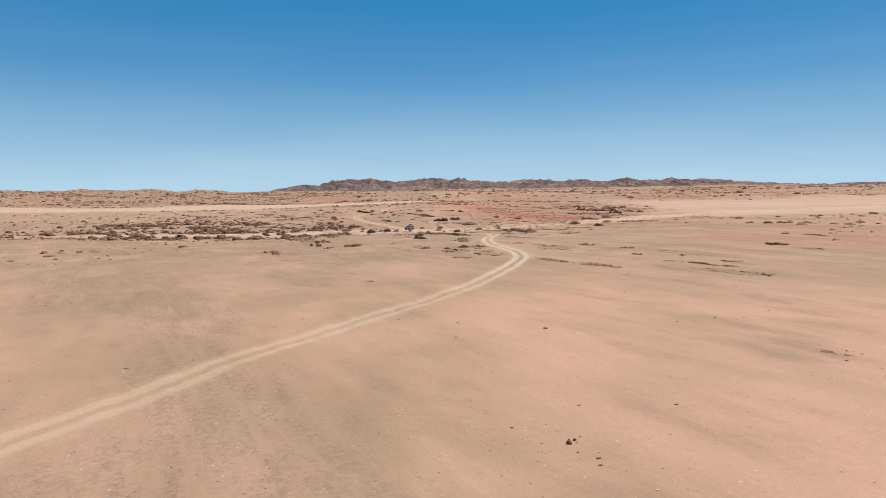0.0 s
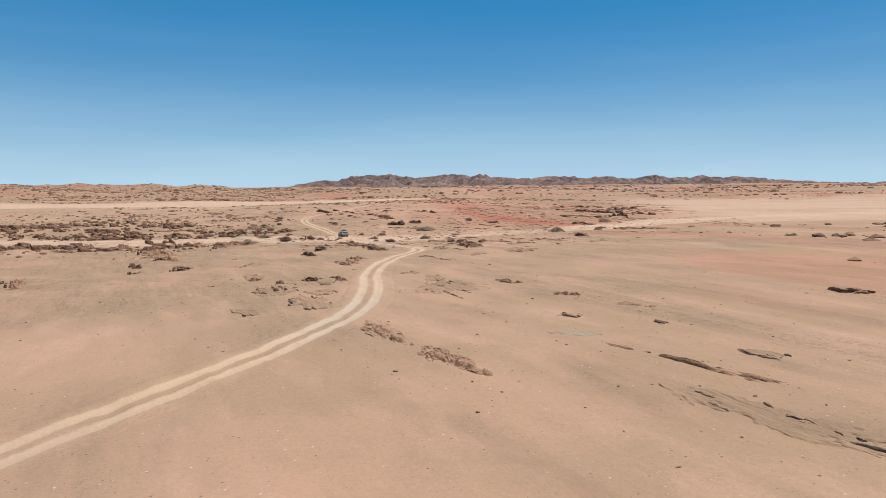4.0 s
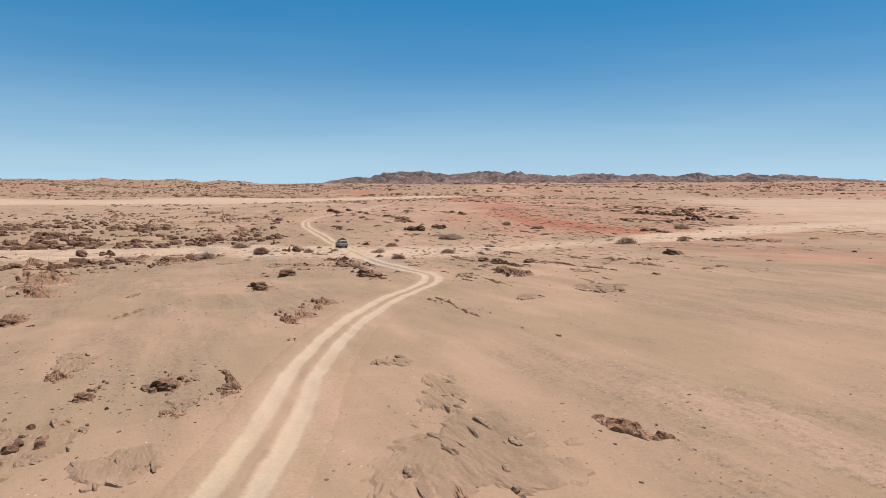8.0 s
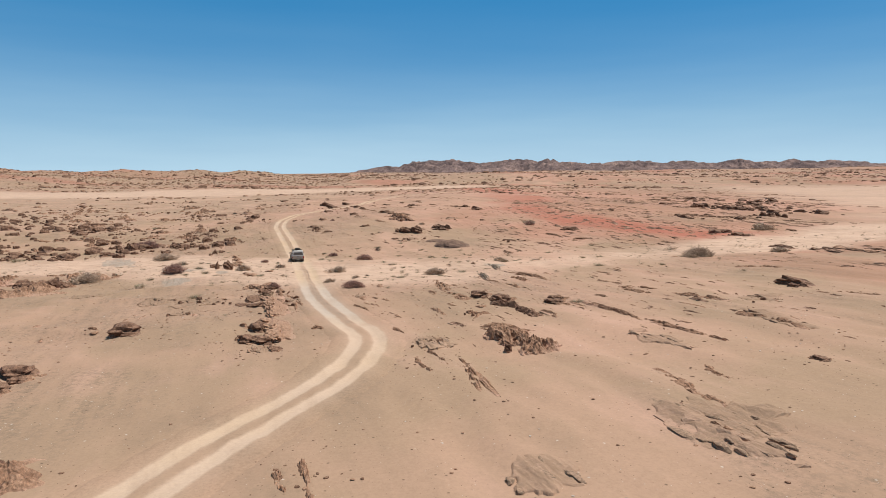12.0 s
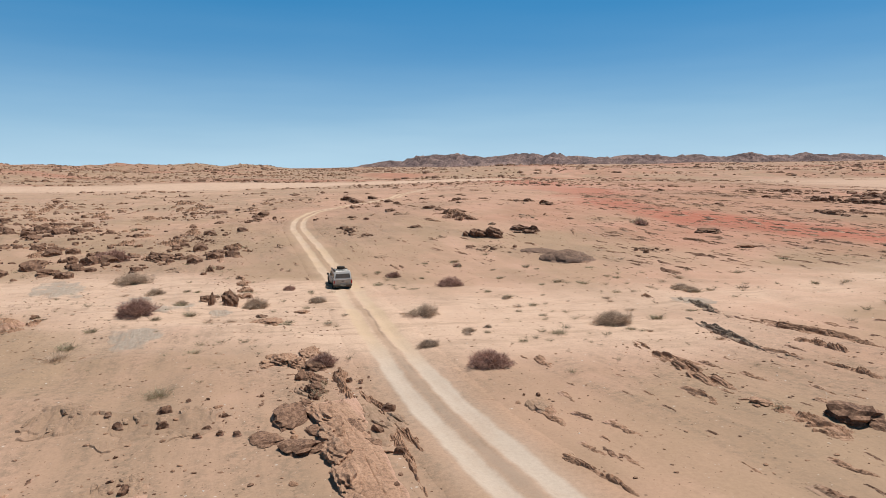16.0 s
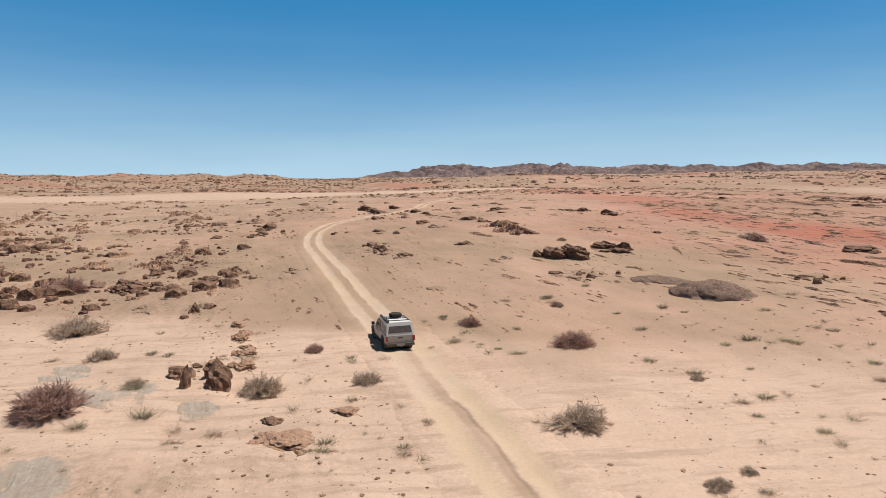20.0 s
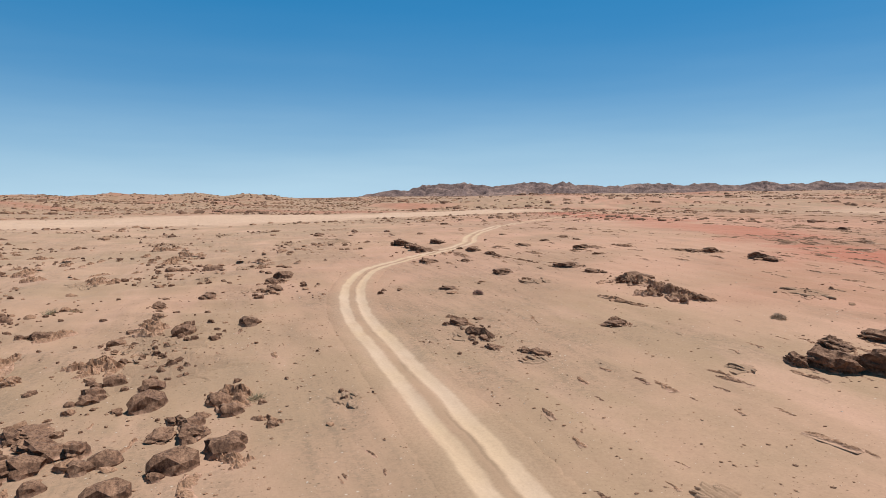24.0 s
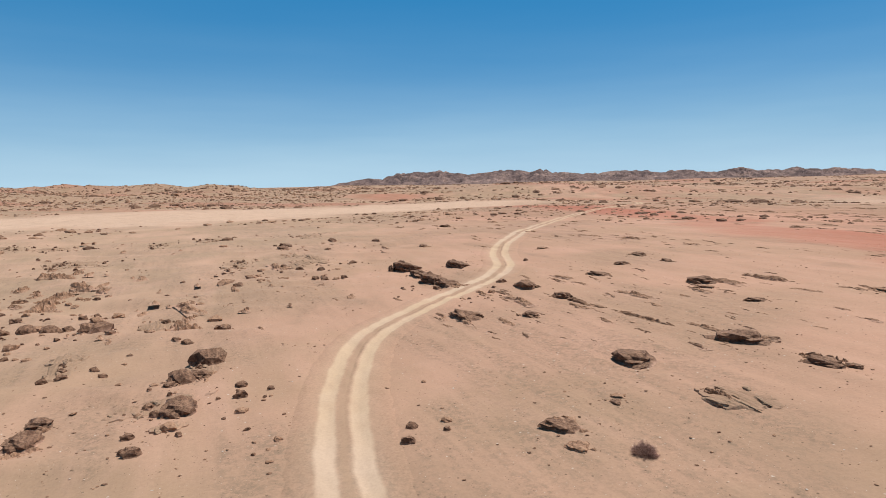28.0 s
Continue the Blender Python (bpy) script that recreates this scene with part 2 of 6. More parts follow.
def sand_colour(n, l, pos):
    """The desert floor's colour, from its zones (kept as attributes of the land) and noise in metres."""
    att = {}
    for key in ("zone_red", "zone_pale", "zone_gravel", "zone_tan"):
        a = n.new("ShaderNodeAttribute")
        a.attribute_name = key
        att[key] = a.outputs["Fac"]
    wide = noise_node(n, l, pos, 0.055, 4, 0.55)
    drift = noise_node(n, l, pos, 0.13, 5, 0.6, (2.2, 0.8, 1), STRIKE)
    mid = noise_node(n, l, pos, 0.33, 5, 0.62)
    streak = noise_node(n, l, pos, 0.5, 5, 0.65, (3.2, 0.5, 1), STRIKE)
    fine = noise_node(n, l, pos, 6.0, 4, 0.7)
    # pink drifted sand and olive-tan crust lie in soft patches tens of metres wide; the tan's darkness also carries
    # lens falloff
    crust = calc(n, l, "ADD", calc(n, l, "MULTIPLY", att["zone_tan"], 0.65), ramp(n, l, wide, [(0.44, 0.0), (0.64, 0.65)]), True)
    col = mixed(n, l, crust, SAND_PINK, SAND_TAN)
    col = mixed(n, l, ramp(n, l, drift, [(0.50, 0.0), (0.66, 0.6)]), col, (0.305, 0.202, 0.130))
    col = mixed(n, l, ramp(n, l, drift, [(0.30, 0.55), (0.46, 0.0)]), col, (0.50, 0.304, 0.217))
    red = calc(n, l, "MULTIPLY", att["zone_red"], ramp(n, l, streak, [(0.25, 0.7), (0.6, 1.0)]), True)
    col = mixed(n, l, red, col, SAND_RED)
    pale = calc(n, l, "MULTIPLY", att["zone_pale"], ramp(n, l, mid, [(0.2, 0.7), (0.55, 1.0)]), True)
    col = mixed(n, l, pale, col, SAND_PALE)
    wash = noise_node(n, l, pos, 0.9, 5, 0.7, (5.0, 0.9, 1), radians(14))
    lines = calc(n, l, "MULTIPLY", att["zone_pale"], ramp(n, l, wash, [(0.50, 0.0), (0.62, 0.75)]), True)
    col = mixed(n, l, lines, col, (0.395, 0.265, 0.182))
    # gravel: a grey-brown veil made of countless specks
    grit = noise_node(n, l, pos, 2.4, 6, 0.8)
    veil = calc(n, l, "MAXIMUM", calc(n, l, "MULTIPLY", att["zone_gravel"], ramp(n, l, streak, [(0.36, 0.15), (0.62, 1.0)])), ramp(n, l, drift, [(0.58, 0.0), (0.72, 0.8)]), True)
    col = mixed(n, l, calc(n, l, "MULTIPLY", veil, ramp(n, l, grit, [(0.42, 0.0), (0.58, 0.75)])), col, SAND_GREY)
    col = mixed(n, l, 0.15, col, ramp(n, l, grit, [(0.3, 0.3), (0.5, 0.5), (0.7, 0.7)]), "OVERLAY")
    col = mixed(n, l, 0.2, col, ramp(n, l, fine, [(0.3, 0.3), (0.5, 0.5), (0.75, 0.7)]), "OVERLAY")
    return col, mid, fine, streak, veil


def sand_material(name):
    m, n, l, b = node_material(name, 0.95, 0, 0.12)
    pos = n.new("ShaderNodeNewGeometry").outputs["Position"]
    col, mid, fine, streak, veil = sand_colour(n, l, pos)
    # scattered grit: small dark and pale stones too small to pick up singly, thick on the gravel and thin on the sand
    for size, share in ((2.6, 0.80), (6.5, 0.72)):
        v = n.new("ShaderNodeTexVoronoi")
        v.inputs["Scale"].default_value = size
        l.new(pos, v.inputs["Vector"])
        pick = n.new("ShaderNodeSeparateColor")
        l.new(v.outputs["Color"], pick.inputs["Color"])
        often = calc(n, l, "SUBTRACT", calc(n, l, "ADD", pick.outputs[0], calc(n, l, "MULTIPLY", veil, 0.25)), share)
        dot = calc(n, l, "MULTIPLY", ramp(n, l, v.outputs["Distance"], [(0.08, 1.0), (0.2, 0.0)]), calc(n, l, "MULTIPLY", often, 12.0, True))
        col = mixed(n, l, calc(n, l, "MULTIPLY", dot, 0.75), col, mixed(n, l, ramp(n, l, pick.outputs[1], [(0.72, 0.0), (0.76, 1.0)]), (0.10, 0.062, 0.042), (0.56, 0.48, 0.40)))
    l.new(col, b.inputs["Base Color"])
    bumped(n, l, b, [(mid, 0.055), (streak, 0.045), (fine, 0.010)], 0.6)
    return m


SAND_MAT = sand_material("desert_sand")


def track_material():
    """Sand that turns into two pale wheel ruts; across: metres from the track's middle."""
    m, n, l, b = node_material("wheel_track_sand", 0.95, 0, 0.1)
    pos = n.new("ShaderNodeNewGeometry").outputs["Position"]
    col, mid, fine, streak, veil = sand_colour(n, l, pos)
    a = n.new("ShaderNodeAttribute")
    a.attribute_name = "across"
    g = n.new("ShaderNodeAttribute")
    g.attribute_name = "gravelly"
    w = n.new("ShaderNodeAttribute")
    w.attribute_name = "worn"
    wob = calc(n, l, "MULTIPLY", calc(n, l, "SUBTRACT", noise_node(n, l, pos, 0.35, 5, 0.65), 0.5), 0.6)
    side = calc(n, l, "ADD", a.outputs["Fac"], wob)
    off = calc(n, l, "ABSOLUTE", side)
    rut = calc(n, l, "ABSOLUTE", calc(n, l, "SUBTRACT", off, 0.93))
    ochre = noise_node(n, l, pos, 0.09, 3, 0.5)
    dust = mixed(n, l, ramp(n, l, ochre, [(0.40, 0.0), (0.60, 1.0)]), (0.515, 0.370, 0.264), (0.510, 0.360, 0.238))
    dust = mixed(n, l, g.outputs["Fac"], dust, (0.455, 0.366, 0.292))

    def fade(value, start, end, smooth=True):
        f = n.new("ShaderNodeMapRange")
        f.interpolation_type = "SMOOTHSTEP" if smooth else "LINEAR"
        f.inputs["From Min"].default_value, f.inputs["From Max"].default_value = start, end
        l.new(value, f.inputs["Value"])
        return f.outputs[0]

    # dust blown out over both verges, the two wheel ruts, then the stony crown with its dark worn edge
    col = mixed(n, l, calc(n, l, "MULTIPLY", fade(off, 2.7, 1.3), calc(n, l, "MULTIPLY", ramp(n, l, streak, [(0.3, 0.25), (0.65, 1.0)]), 0.28)), col, dust)
    broken = ramp(n, l, mixed(n, l, 0.5, mid, streak), [(0.30, 0.55), (0.52, 1.0)])
    col = mixed(n, l, calc(n, l, "MULTIPLY", calc(n, l, "MULTIPLY", fade(rut, 0.66, 0.36), broken), w.outputs["Fac"]), col, dust)
    crown = calc(n, l, "MULTIPLY", fade(off, 0.36, 0.10), ramp(n, l, mixed(n, l, 0.5, fine, mid), [(0.36, 0.1), (0.60, 0.75)]))
    col = mixed(n, l, calc(n, l, "MULTIPLY", crown, w.outputs["Fac"]), col, mixed(n, l, g.outputs["Fac"], (0.345, 0.225, 0.145), (0.265, 0.208, 0.158)))
    edge = calc(n, l, "MULTIPLY", fade(calc(n, l, "ABSOLUTE", calc(n, l, "SUBTRACT", side, 0.22)), 0.17, 0.02), ramp(n, l, mixed(n, l, 0.6, mid, ochre), [(0.46, 0.0), (0.62, 0.55)]))
    col = mixed(n, l, calc(n, l, "MULTIPLY", edge, w.outputs["Fac"]), col, (0.20, 0.135, 0.09))
    col = mixed(n, l, 0.18, col, ramp(n, l, fine, [(0.3, 0.3), (0.5, 0.5), (0.75, 0.7)]), "OVERLAY")
    l.new(col, b.inputs["Base Color"])
    bumped(n, l, b, [(mid, 0.06), (fine, 0.02)], 0.5)
    return m


TRACK_MAT = track_material()


def rock_material(name, dark, warm, pale, vary=0.5):
    m, n, l, b = node_material(name, 0.85, 0, 0.25)
    geo = n.new("ShaderNodeNewGeometry").outputs["Position"]
    layer = noise_node(n, l, geo, 1.6, 6, 0.65, (2.6, 0.45, 0.7), STRIKE)
    grain = noise_node(n, l, geo, 7.0, 6, 0.7)
    blot = noise_node(n, l, geo, 0.7, 3, 0.6)
    col = ramp(n, l, layer, [(0.36, dark), (0.48, warm), (0.64, pale)])
    col = mixed(n, l, ramp(n, l, blot, [(0.4, 0.0), (0.7, 0.6)]), col, dark)
    rnd = n.new("ShaderNodeObjectInfo").outputs["Random"]
    col = mixed(n, l, calc(n, l, "MULTIPLY", rnd, vary), col, warm)
    col = mixed(n, l, 0.6, col, ramp(n, l, grain, [(0.34, 0.15), (0.5, 0.5), (0.66, 0.82)]), "OVERLAY")
    # upward faces are speckled with sand colour
    up = n.new("ShaderNodeSeparateXYZ")
    l.new(n.new("ShaderNodeNewGeometry").outputs["Normal"], up.inputs[0])
    lie = calc(n, l, "MULTIPLY", ramp(n, l, up.outputs["Z"], [(0.80, 0.0), (0.97, 1.0)]), ramp(n, l, grain, [(0.42, 0.0), (0.6, 0.5)]))
    col = mixed(n, l, lie, col, (0.355, 0.212, 0.134))
    # the foot of an outcrop is lost in blown sand
    sunk = n.new("ShaderNodeAttribute")
    sunk.attribute_name = "buried"
    sand = sand_colour(n, l, geo)[0]
    cover = calc(n, l, "MULTIPLY", sunk.outputs["Fac"], ramp(n, l, mixed(n, l, 0.5, grain, layer), [(0.36, 0.35), (0.56, 1.0)]), True)
    col = mixed(n, l, cover, col, sand)
    l.new(col, b.inputs["Base Color"])
    bumped(n, l, b, [(layer, 0.07), (grain, 0.03)], 0.7)
    return m


ROCK_DARK = rock_material("dark_desert_rock", (0.066, 0.032, 0.019), (0.155, 0.079, 0.047), (0.285, 0.16, 0.098))
ROCK_BROWN = rock_material("brown_layered_rock", (0.16, 0.083, 0.048), (0.30, 0.165, 0.098), (0.40, 0.24, 0.15))
ROCK_WORN = rock_material("worn_purplish_rock", (0.06, 0.036, 0.026), (0.13, 0.078, 0.055), (0.22, 0.136, 0.096))
ROCK_SANDY = rock_material("sandy_brown_rock", (0.20, 0.108, 0.064), (0.35, 0.20, 0.124), (0.43, 0.265, 0.17))


def bedrock_material(name, dark, pale, lo=0.40, hi=0.55):
    """Bare rock that is lost in blown sand towards its rim."""
    m, n, l, b = node_material(name, 0.92, 0, 0.12)
    pos = n.new("ShaderNodeNewGeometry").outputs["Position"]
    col, mid, fine, streak, veil = sand_colour(n, l, pos)
    layer = noise_node(n, l, pos, 1.3, 6, 0.7, (2.4, 0.4, 1), STRIKE)
    grain = noise_node(n, l, pos, 5.0, 6, 0.75)
    rock = mixed(n, l, ramp(n, l, layer, [(0.3, 0.0), (0.7, 1.0)]), dark, pale)
    rock = mixed(n, l, 0.6, rock, ramp(n, l, grain, [(0.3, 0.2), (0.5, 0.5), (0.72, 0.8)]), "OVERLAY")
    a = n.new("ShaderNodeAttribute")
    a.attribute_name = "bare"
    show = calc(n, l, "MULTIPLY", a.outputs["Fac"], ramp(n, l, mixed(n, l, 0.5, layer, grain), [(lo, 0.0), (hi, 0.78)]), True)
    l.new(mixed(n, l, show, col, rock), b.inputs["Base Color"])
    bumped(n, l, b, [(layer, 0.06), (grain, 0.03)], 0.7)
    return m


ROCK_GREY = bedrock_material("grey_bedrock", (0.165, 0.106, 0.068), (0.33, 0.212, 0.136))
SLATE_SHEET = bedrock_material("slate_sheet", (0.215, 0.178, 0.14), (0.37, 0.31, 0.245), 0.32, 0.5)
ROCK_SLATE = rock_material("blue_grey_slate", (0.14, 0.098, 0.068), (0.23, 0.165, 0.115), (0.34, 0.25, 0.18))

ROCK_CRUST = rock_material("grey_brown_crust", (0.165, 0.106, 0.068), (0.275, 0.178, 0.115), (0.36, 0.235, 0.152))


def ridge_material():
    m, n, l, b = node_material("hazed_ridge_rock", 0.95, 0, 0.05)
    pos = n.new("ShaderNodeNewGeometry").outputs["Position"]
    big = noise_node(n, l, pos, 0.02, 7, 0.65)
    small = noise_node(n, l, pos, 0.11, 5, 0.7)
    # brown rock tinted purplish: the distance haze is put into its base colour
    col = ramp(n, l, big, [(0.30, (0.095, 0.068, 0.066)), (0.5, (0.185, 0.128, 0.115)), (0.68, (0.33, 0.225, 0.185))])
    col = mixed(n, l, 0.5, col, ramp(n, l, small, [(0.32, 0.2), (0.5, 0.5), (0.7, 0.75)]), "OVERLAY")
    l.new(col, b.inputs["Base Color"])
    bumped(n, l, b, [(big, 8.0), (small, 2.0)], 0.8)
    return m


RIDGE_MAT = ridge_material()


# ---- building helpers ----
def mesh_from(name, verts, faces, material, smooth=True):
    me = bpy.data.meshes.new(name)
    me.vertices.add(len(verts))
    me.vertices.foreach_set("co", np.asarray(verts, np.float32).ravel())
    f = np.asarray(faces, np.int32)
    me.loops.add(f.size)
    me.loops.foreach_set("vertex_index", f.ravel())
    me.polygons.add(len(f))
    me.polygons.foreach_set("loop_start", np.arange(0, f.size, f.shape[1], dtype=np.int32))
    me.polygons.foreach_set("use_smooth", np.full(len(f), smooth))
    me.update(calc_edges=True)
    if material:
        me.materials.append(material)
    return me


def grid_faces(nx, ny):
    a = (np.arange(ny - 1)[:, None] * nx + np.arange(nx - 1)[None]).ravel()
    return np.stack([a, a + 1, a + nx + 1, a + nx], 1)


def set_attr(me, key, values):
    me.attributes.new(key, "FLOAT", "POINT").data.foreach_set("value", np.asarray(values, np.float32))


def finish(bm, name, material, smooth=True):
    me = bpy.data.meshes.new(name)
    bmesh.ops.recalc_face_normals(bm, faces=bm.faces[:])
    bm.to_mesh(me)
    bm.free()
    me.polygons.foreach_set("use_smooth", np.full(len(me.polygons), smooth))
    me.materials.append(material)
    return me


def part(name, bm, material, parent, label="", smooth=False):
    ob = new(name, finish(bm, name, material, smooth))
    ob.parent = parent
    return tagged(ob, label)


# ---- ground ----
RIVER = along([(-140, 216), (-75, 231), (-40, 241), (-15, 236), (6, 236), (28, 246), (46, 257), (68, 272), (100, 292), (160, 330), (260, 380)], 2.0)
RED = along([(-40, 620), (-6, 500), (4, 440), (12, 395), (19, 352), (28, 322), (38, 302), (52, 288), (70, 275)], 2.0)
PLAIN = along([(-420, 420), (-300, 462), (-215, 515), (-150, 590), (-90, 690)], 4.0)

ZONES = ("zone_red", "zone_pale", "zone_gravel", "zone_tan")


def zones(x, y):
    u, v = x * CS + y * SS, -x * SS + y * CS
    wig = fbm(x / 22, y / 22, 4, 71)
    river = from_line(x, y, RIVER, 60.0)
    pale = 1 - smoothstep(3, 15, river + 6 * wig)
    pale = np.maximum(pale, 1 - smoothstep(38, 80, from_line(x, y, PLAIN, 160.0) + 14 * wig))
    pale = np.maximum(pale, smoothstep(60, 120, x - 40) * smoothstep(300, 360, y - 0.1 * x) * (1 - smoothstep(650, 800, y)) * 0.3)
    east = smoothstep(0, 60, x - 82 - 0.10 * (y - 300) + 10 * wig) * smoothstep(0, 40, y - 262 + 10 * wig) * (1 - smoothstep(640, 760, y - 0.25 * x + 40 * wig))
    pale = np.maximum(pale, 0.72 * east)
    band = from_line(x, y, RED, 70.0)
    pale = np.maximum(pale, 0.2 * smoothstep(285, 345, y) * smoothstep(30, -10, x - 0.1 * (y - 330)) * (1 - smoothstep(420, 520, y)))
    red = np.maximum(1 - smoothstep(5, 19, band + 6 * wig), 0.42 * (1 - smoothstep(8, 42, band + 12 * wig)))
    red = np.maximum(red, 0.30 * smoothstep(-0.1, 0.6, fbm(u / 70, v / 22, 3, 77)) * smoothstep(10, 60, x + 0.05 * y))
    red = np.maximum(red, 0.04 * (1 - smoothstep(70, 125, y)) + 0.30 * smoothstep(285, 340, y) * (1 - smoothstep(480, 620, y)) * smoothstep(-95, -40, x))
    gravel = smoothstep(0.0, 0.7, fbm(u / 30, v / 11, 4, 81) + 0.3 * smoothstep(10, -50, x) - 0.35 * smoothstep(110, 60, y))
    far = smoothstep(60, 260, outside(x, y))
    gravel = np.maximum(gravel * (1 - 0.7 * pale), far * smoothstep(-0.3, 0.5, fbm(x / 160, y / 60, 4, 83)) * (1 - pale))
    red = np.maximum(red * (1 - pale), far * 0.6 * smoothstep(0.1, 0.7, fbm(x / 190, y / 60, 3, 87)) * (1 - pale))
    gravel = np.maximum(gravel, 0.8 * smoothstep(0.0, 0.5, fbm(x / 90, y / 26, 4, 89)) * smoothstep(30, 80, x) * smoothstep(290, 340, y))
    west = smoothstep(13, 3, x) * smoothstep(104, 126, y) * (1 - smoothstep(222, 240, y)) + smoothstep(-50, -62, x + 0.1 * (y - 300)) * smoothstep(262, 285, y) * (1 - smoothstep(400, 440, y)) * 0.8
    gravel = np.maximum(gravel, west * smoothstep(-0.7, 0.2, fbm(x / 12, y / 9, 4, 85)))
    hill = np.exp(-(((x + 640) / 420) ** 2 + ((y - 960) / 260) ** 2))
    gravel = np.maximum(gravel, smoothstep(0.15, 0.6, hill + 0.15 * wig))
    # olive-tan crust, spread wider far left and right to paint in lens falloff too
    tan = smoothstep(-0.35, 0.5, fbm(x / 55, y / 55, 3, 91) + 0.75 * smoothstep(12, -30, x + 0.12 * (y - 200)) - 0.5 * smoothstep(100, 40, y) + 0.2 + 0.45 * smoothstep(22, 50, x) * smoothstep(150, 95, y) + 0.35 * smoothstep(28, 60, x) + 0.4 * smoothstep(-46, -70, x) + 0.5 * west)
    return red, pale, gravel, tan * (1 - pale) * (1 - 0.8 * red)


def spread(lo, hi, step, far_lo, far_hi, grow=1.07):
    mid = list(np.arange(lo, hi + step, step))
    s, p = step, mid[-1]
    while p < far_hi:
        s *= grow
        p += s
        mid.append(p)
    s, p, low = step, mid[0], []
    while p > far_lo:
        s *= grow
        p -= s
        low.append(p)
    return np.array(low[::-1] + mid)


gx, gy = spread(-72, 78, 0.62, -3300, 3300, 1.05), spread(14, 392, 0.62, -260, 4300, 1.045)
GX, GY = np.meshgrid(gx, gy)
px, py = GX.ravel(), GY.ravel()
on_track = from_line(px, py, track_line, 6.0)
pz = height(px, py) - 0.16 * (1 - smoothstep(2.0, 3.2, on_track))
ground_mesh = mesh_from("ground", np.stack([px, py, pz], 1), grid_faces(len(gx), len(gy)), SAND_MAT)
for key, values in zip(ZONES, zones(px, py)):
    set_attr(ground_mesh, key, values)
ground = tagged(new("ground", ground_mesh), "pinkish sandy gravel desert floor with low rolling rises", "ground", kind="structure")


def ground_z(x, y):
    """The height of the sheet of land itself, which is coarser than height() far out."""
    x, y = np.asarray(x, float), np.asarray(y, float)
    i = np.clip(np.searchsorted(gx, x) - 1, 0, len(gx) - 2)
    j = np.clip(np.searchsorted(gy, y) - 1, 0, len(gy) - 2)
    u, v = (x - gx[i]) / (gx[i + 1] - gx[i]), (y - gy[j]) / (gy[j + 1] - gy[j])
    z = pz.reshape(GX.shape)
    return (z[j, i] * (1 - u) + z[j, i + 1] * u) * (1 - v) + (z[j + 1, i] * (1 - u) + z[j + 1, i + 1] * u) * v


def lay_track():
    """The two-rutted track: a strip that follows the land, its ruts worn in and its rims sunk under the sand beside it."""
    line = along(TRACK, 0.45)
    d = np.gradient(line, axis=0)
    d /= np.linalg.norm(d, axis=1)[:, None]
    side = np.stack([d[:, 1], -d[:, 0]], 1)
    across = np.array([-3.4, -2.9, -2.4, -2.0, -1.6, -1.35, -1.0, -0.74, -0.5, -0.34, -0.17, 0, 0.17, 0.34, 0.5, 0.74, 1.0, 1.35, 1.6, 2.0, 2.4, 2.9, 3.4])
    p = line[:, None] + side[:, None] * across[None, :, None]
    x, y = p[..., 0].ravel(), p[..., 1].ravel()
    a = np.tile(across, len(line))
    rut = np.exp(-((np.abs(a) - 0.82) / 0.4) ** 2)
    z = height(x, y) - 0.035 - 0.075 * rut + 0.02 * np.exp(-((np.abs(a) - 1.55) / 0.2) ** 2) - 0.22 * smoothstep(2.7, 3.4, np.abs(a)) + 0.035 * smoothstep(1.4, 2.2, np.abs(a))
    z = z + 0.012 * fbm(x / 0.6, y / 0.6, 2, 95)
    me = mesh_from("track", np.stack([x, y, z], 1), grid_faces(len(across), len(line))[:, ::-1], TRACK_MAT)
    for key, values in zip(ZONES, zones(x, y)):
        set_attr(me, key, values)
    set_attr(me, "across", a)
    set_attr(me, "gravelly", (0.8 * smoothstep(196, 206, y) * (1 - smoothstep(218, 228, y)) + smoothstep(104, 112, y) * (1 - smoothstep(122, 132, y)) * 0.5))
    set_attr(me, "worn", 0.42 + 0.58 * smoothstep(66, 108, y) - 0.25 * smoothstep(395, 470, y))
    return tagged(new("track", me), "pale dusty two-rutted vehicle track across the sand", "track", kind="structure")


lay_track()


# ---- far ridges ----
def ridge(name, label, a, b, depth, tops, seed, rough=1.0):
    """A long craggy range of rock from a to b; tops: pairs of a share of its length and a height."""
    a, b = np.array(a, float), np.array(b, float)
    n, k = int(np.linalg.norm(b - a) / 4.5), 56
    s, w = np.meshgrid(np.linspace(0, 1, n), np.linspace(-1, 1, k))
    d = (b - a) / np.linalg.norm(b - a)
    x = a[0] + (b - a)[0] * s - d[1] * depth * w
    y = a[1] + (b - a)[1] * s + d[0] * depth * w
    top = np.interp(s, [q[0] for q in tops], [q[1] for q in tops])
    rug = np.abs(fbm(x / 75, y / 60, 5, seed, 0.55))
    spur = np.abs(fbm(x / 38, y / 110, 3, seed + 5, 0.5))
    flank = np.clip(1 - np.abs(w), 0, 1)
    z = top * flank ** 0.75 * (1 - 0.55 * rough * rug * np.abs(w) ** 0.35 - 0.4 * rough * spur * np.abs(w) ** 0.5)
    z = z + rough * flank ** 0.4 * (2.2 * fbm(x / 17, y / 17, 3, seed + 9) + 1.2 * np.abs(fbm(x / 7, y / 9, 2, seed + 11)))
    z = z * smoothstep(0, 0.02, s) * smoothstep(1, 0.98, s) + height(x, y) - 2 - 12 * np.abs(w) ** 4
    me = mesh_from(name, np.stack([x.ravel(), y.ravel(), z.ravel()], 1), grid_faces(n, k), RIDGE_MAT, False)
    return tagged(new(name, me), label, "ridge", kind="structure")


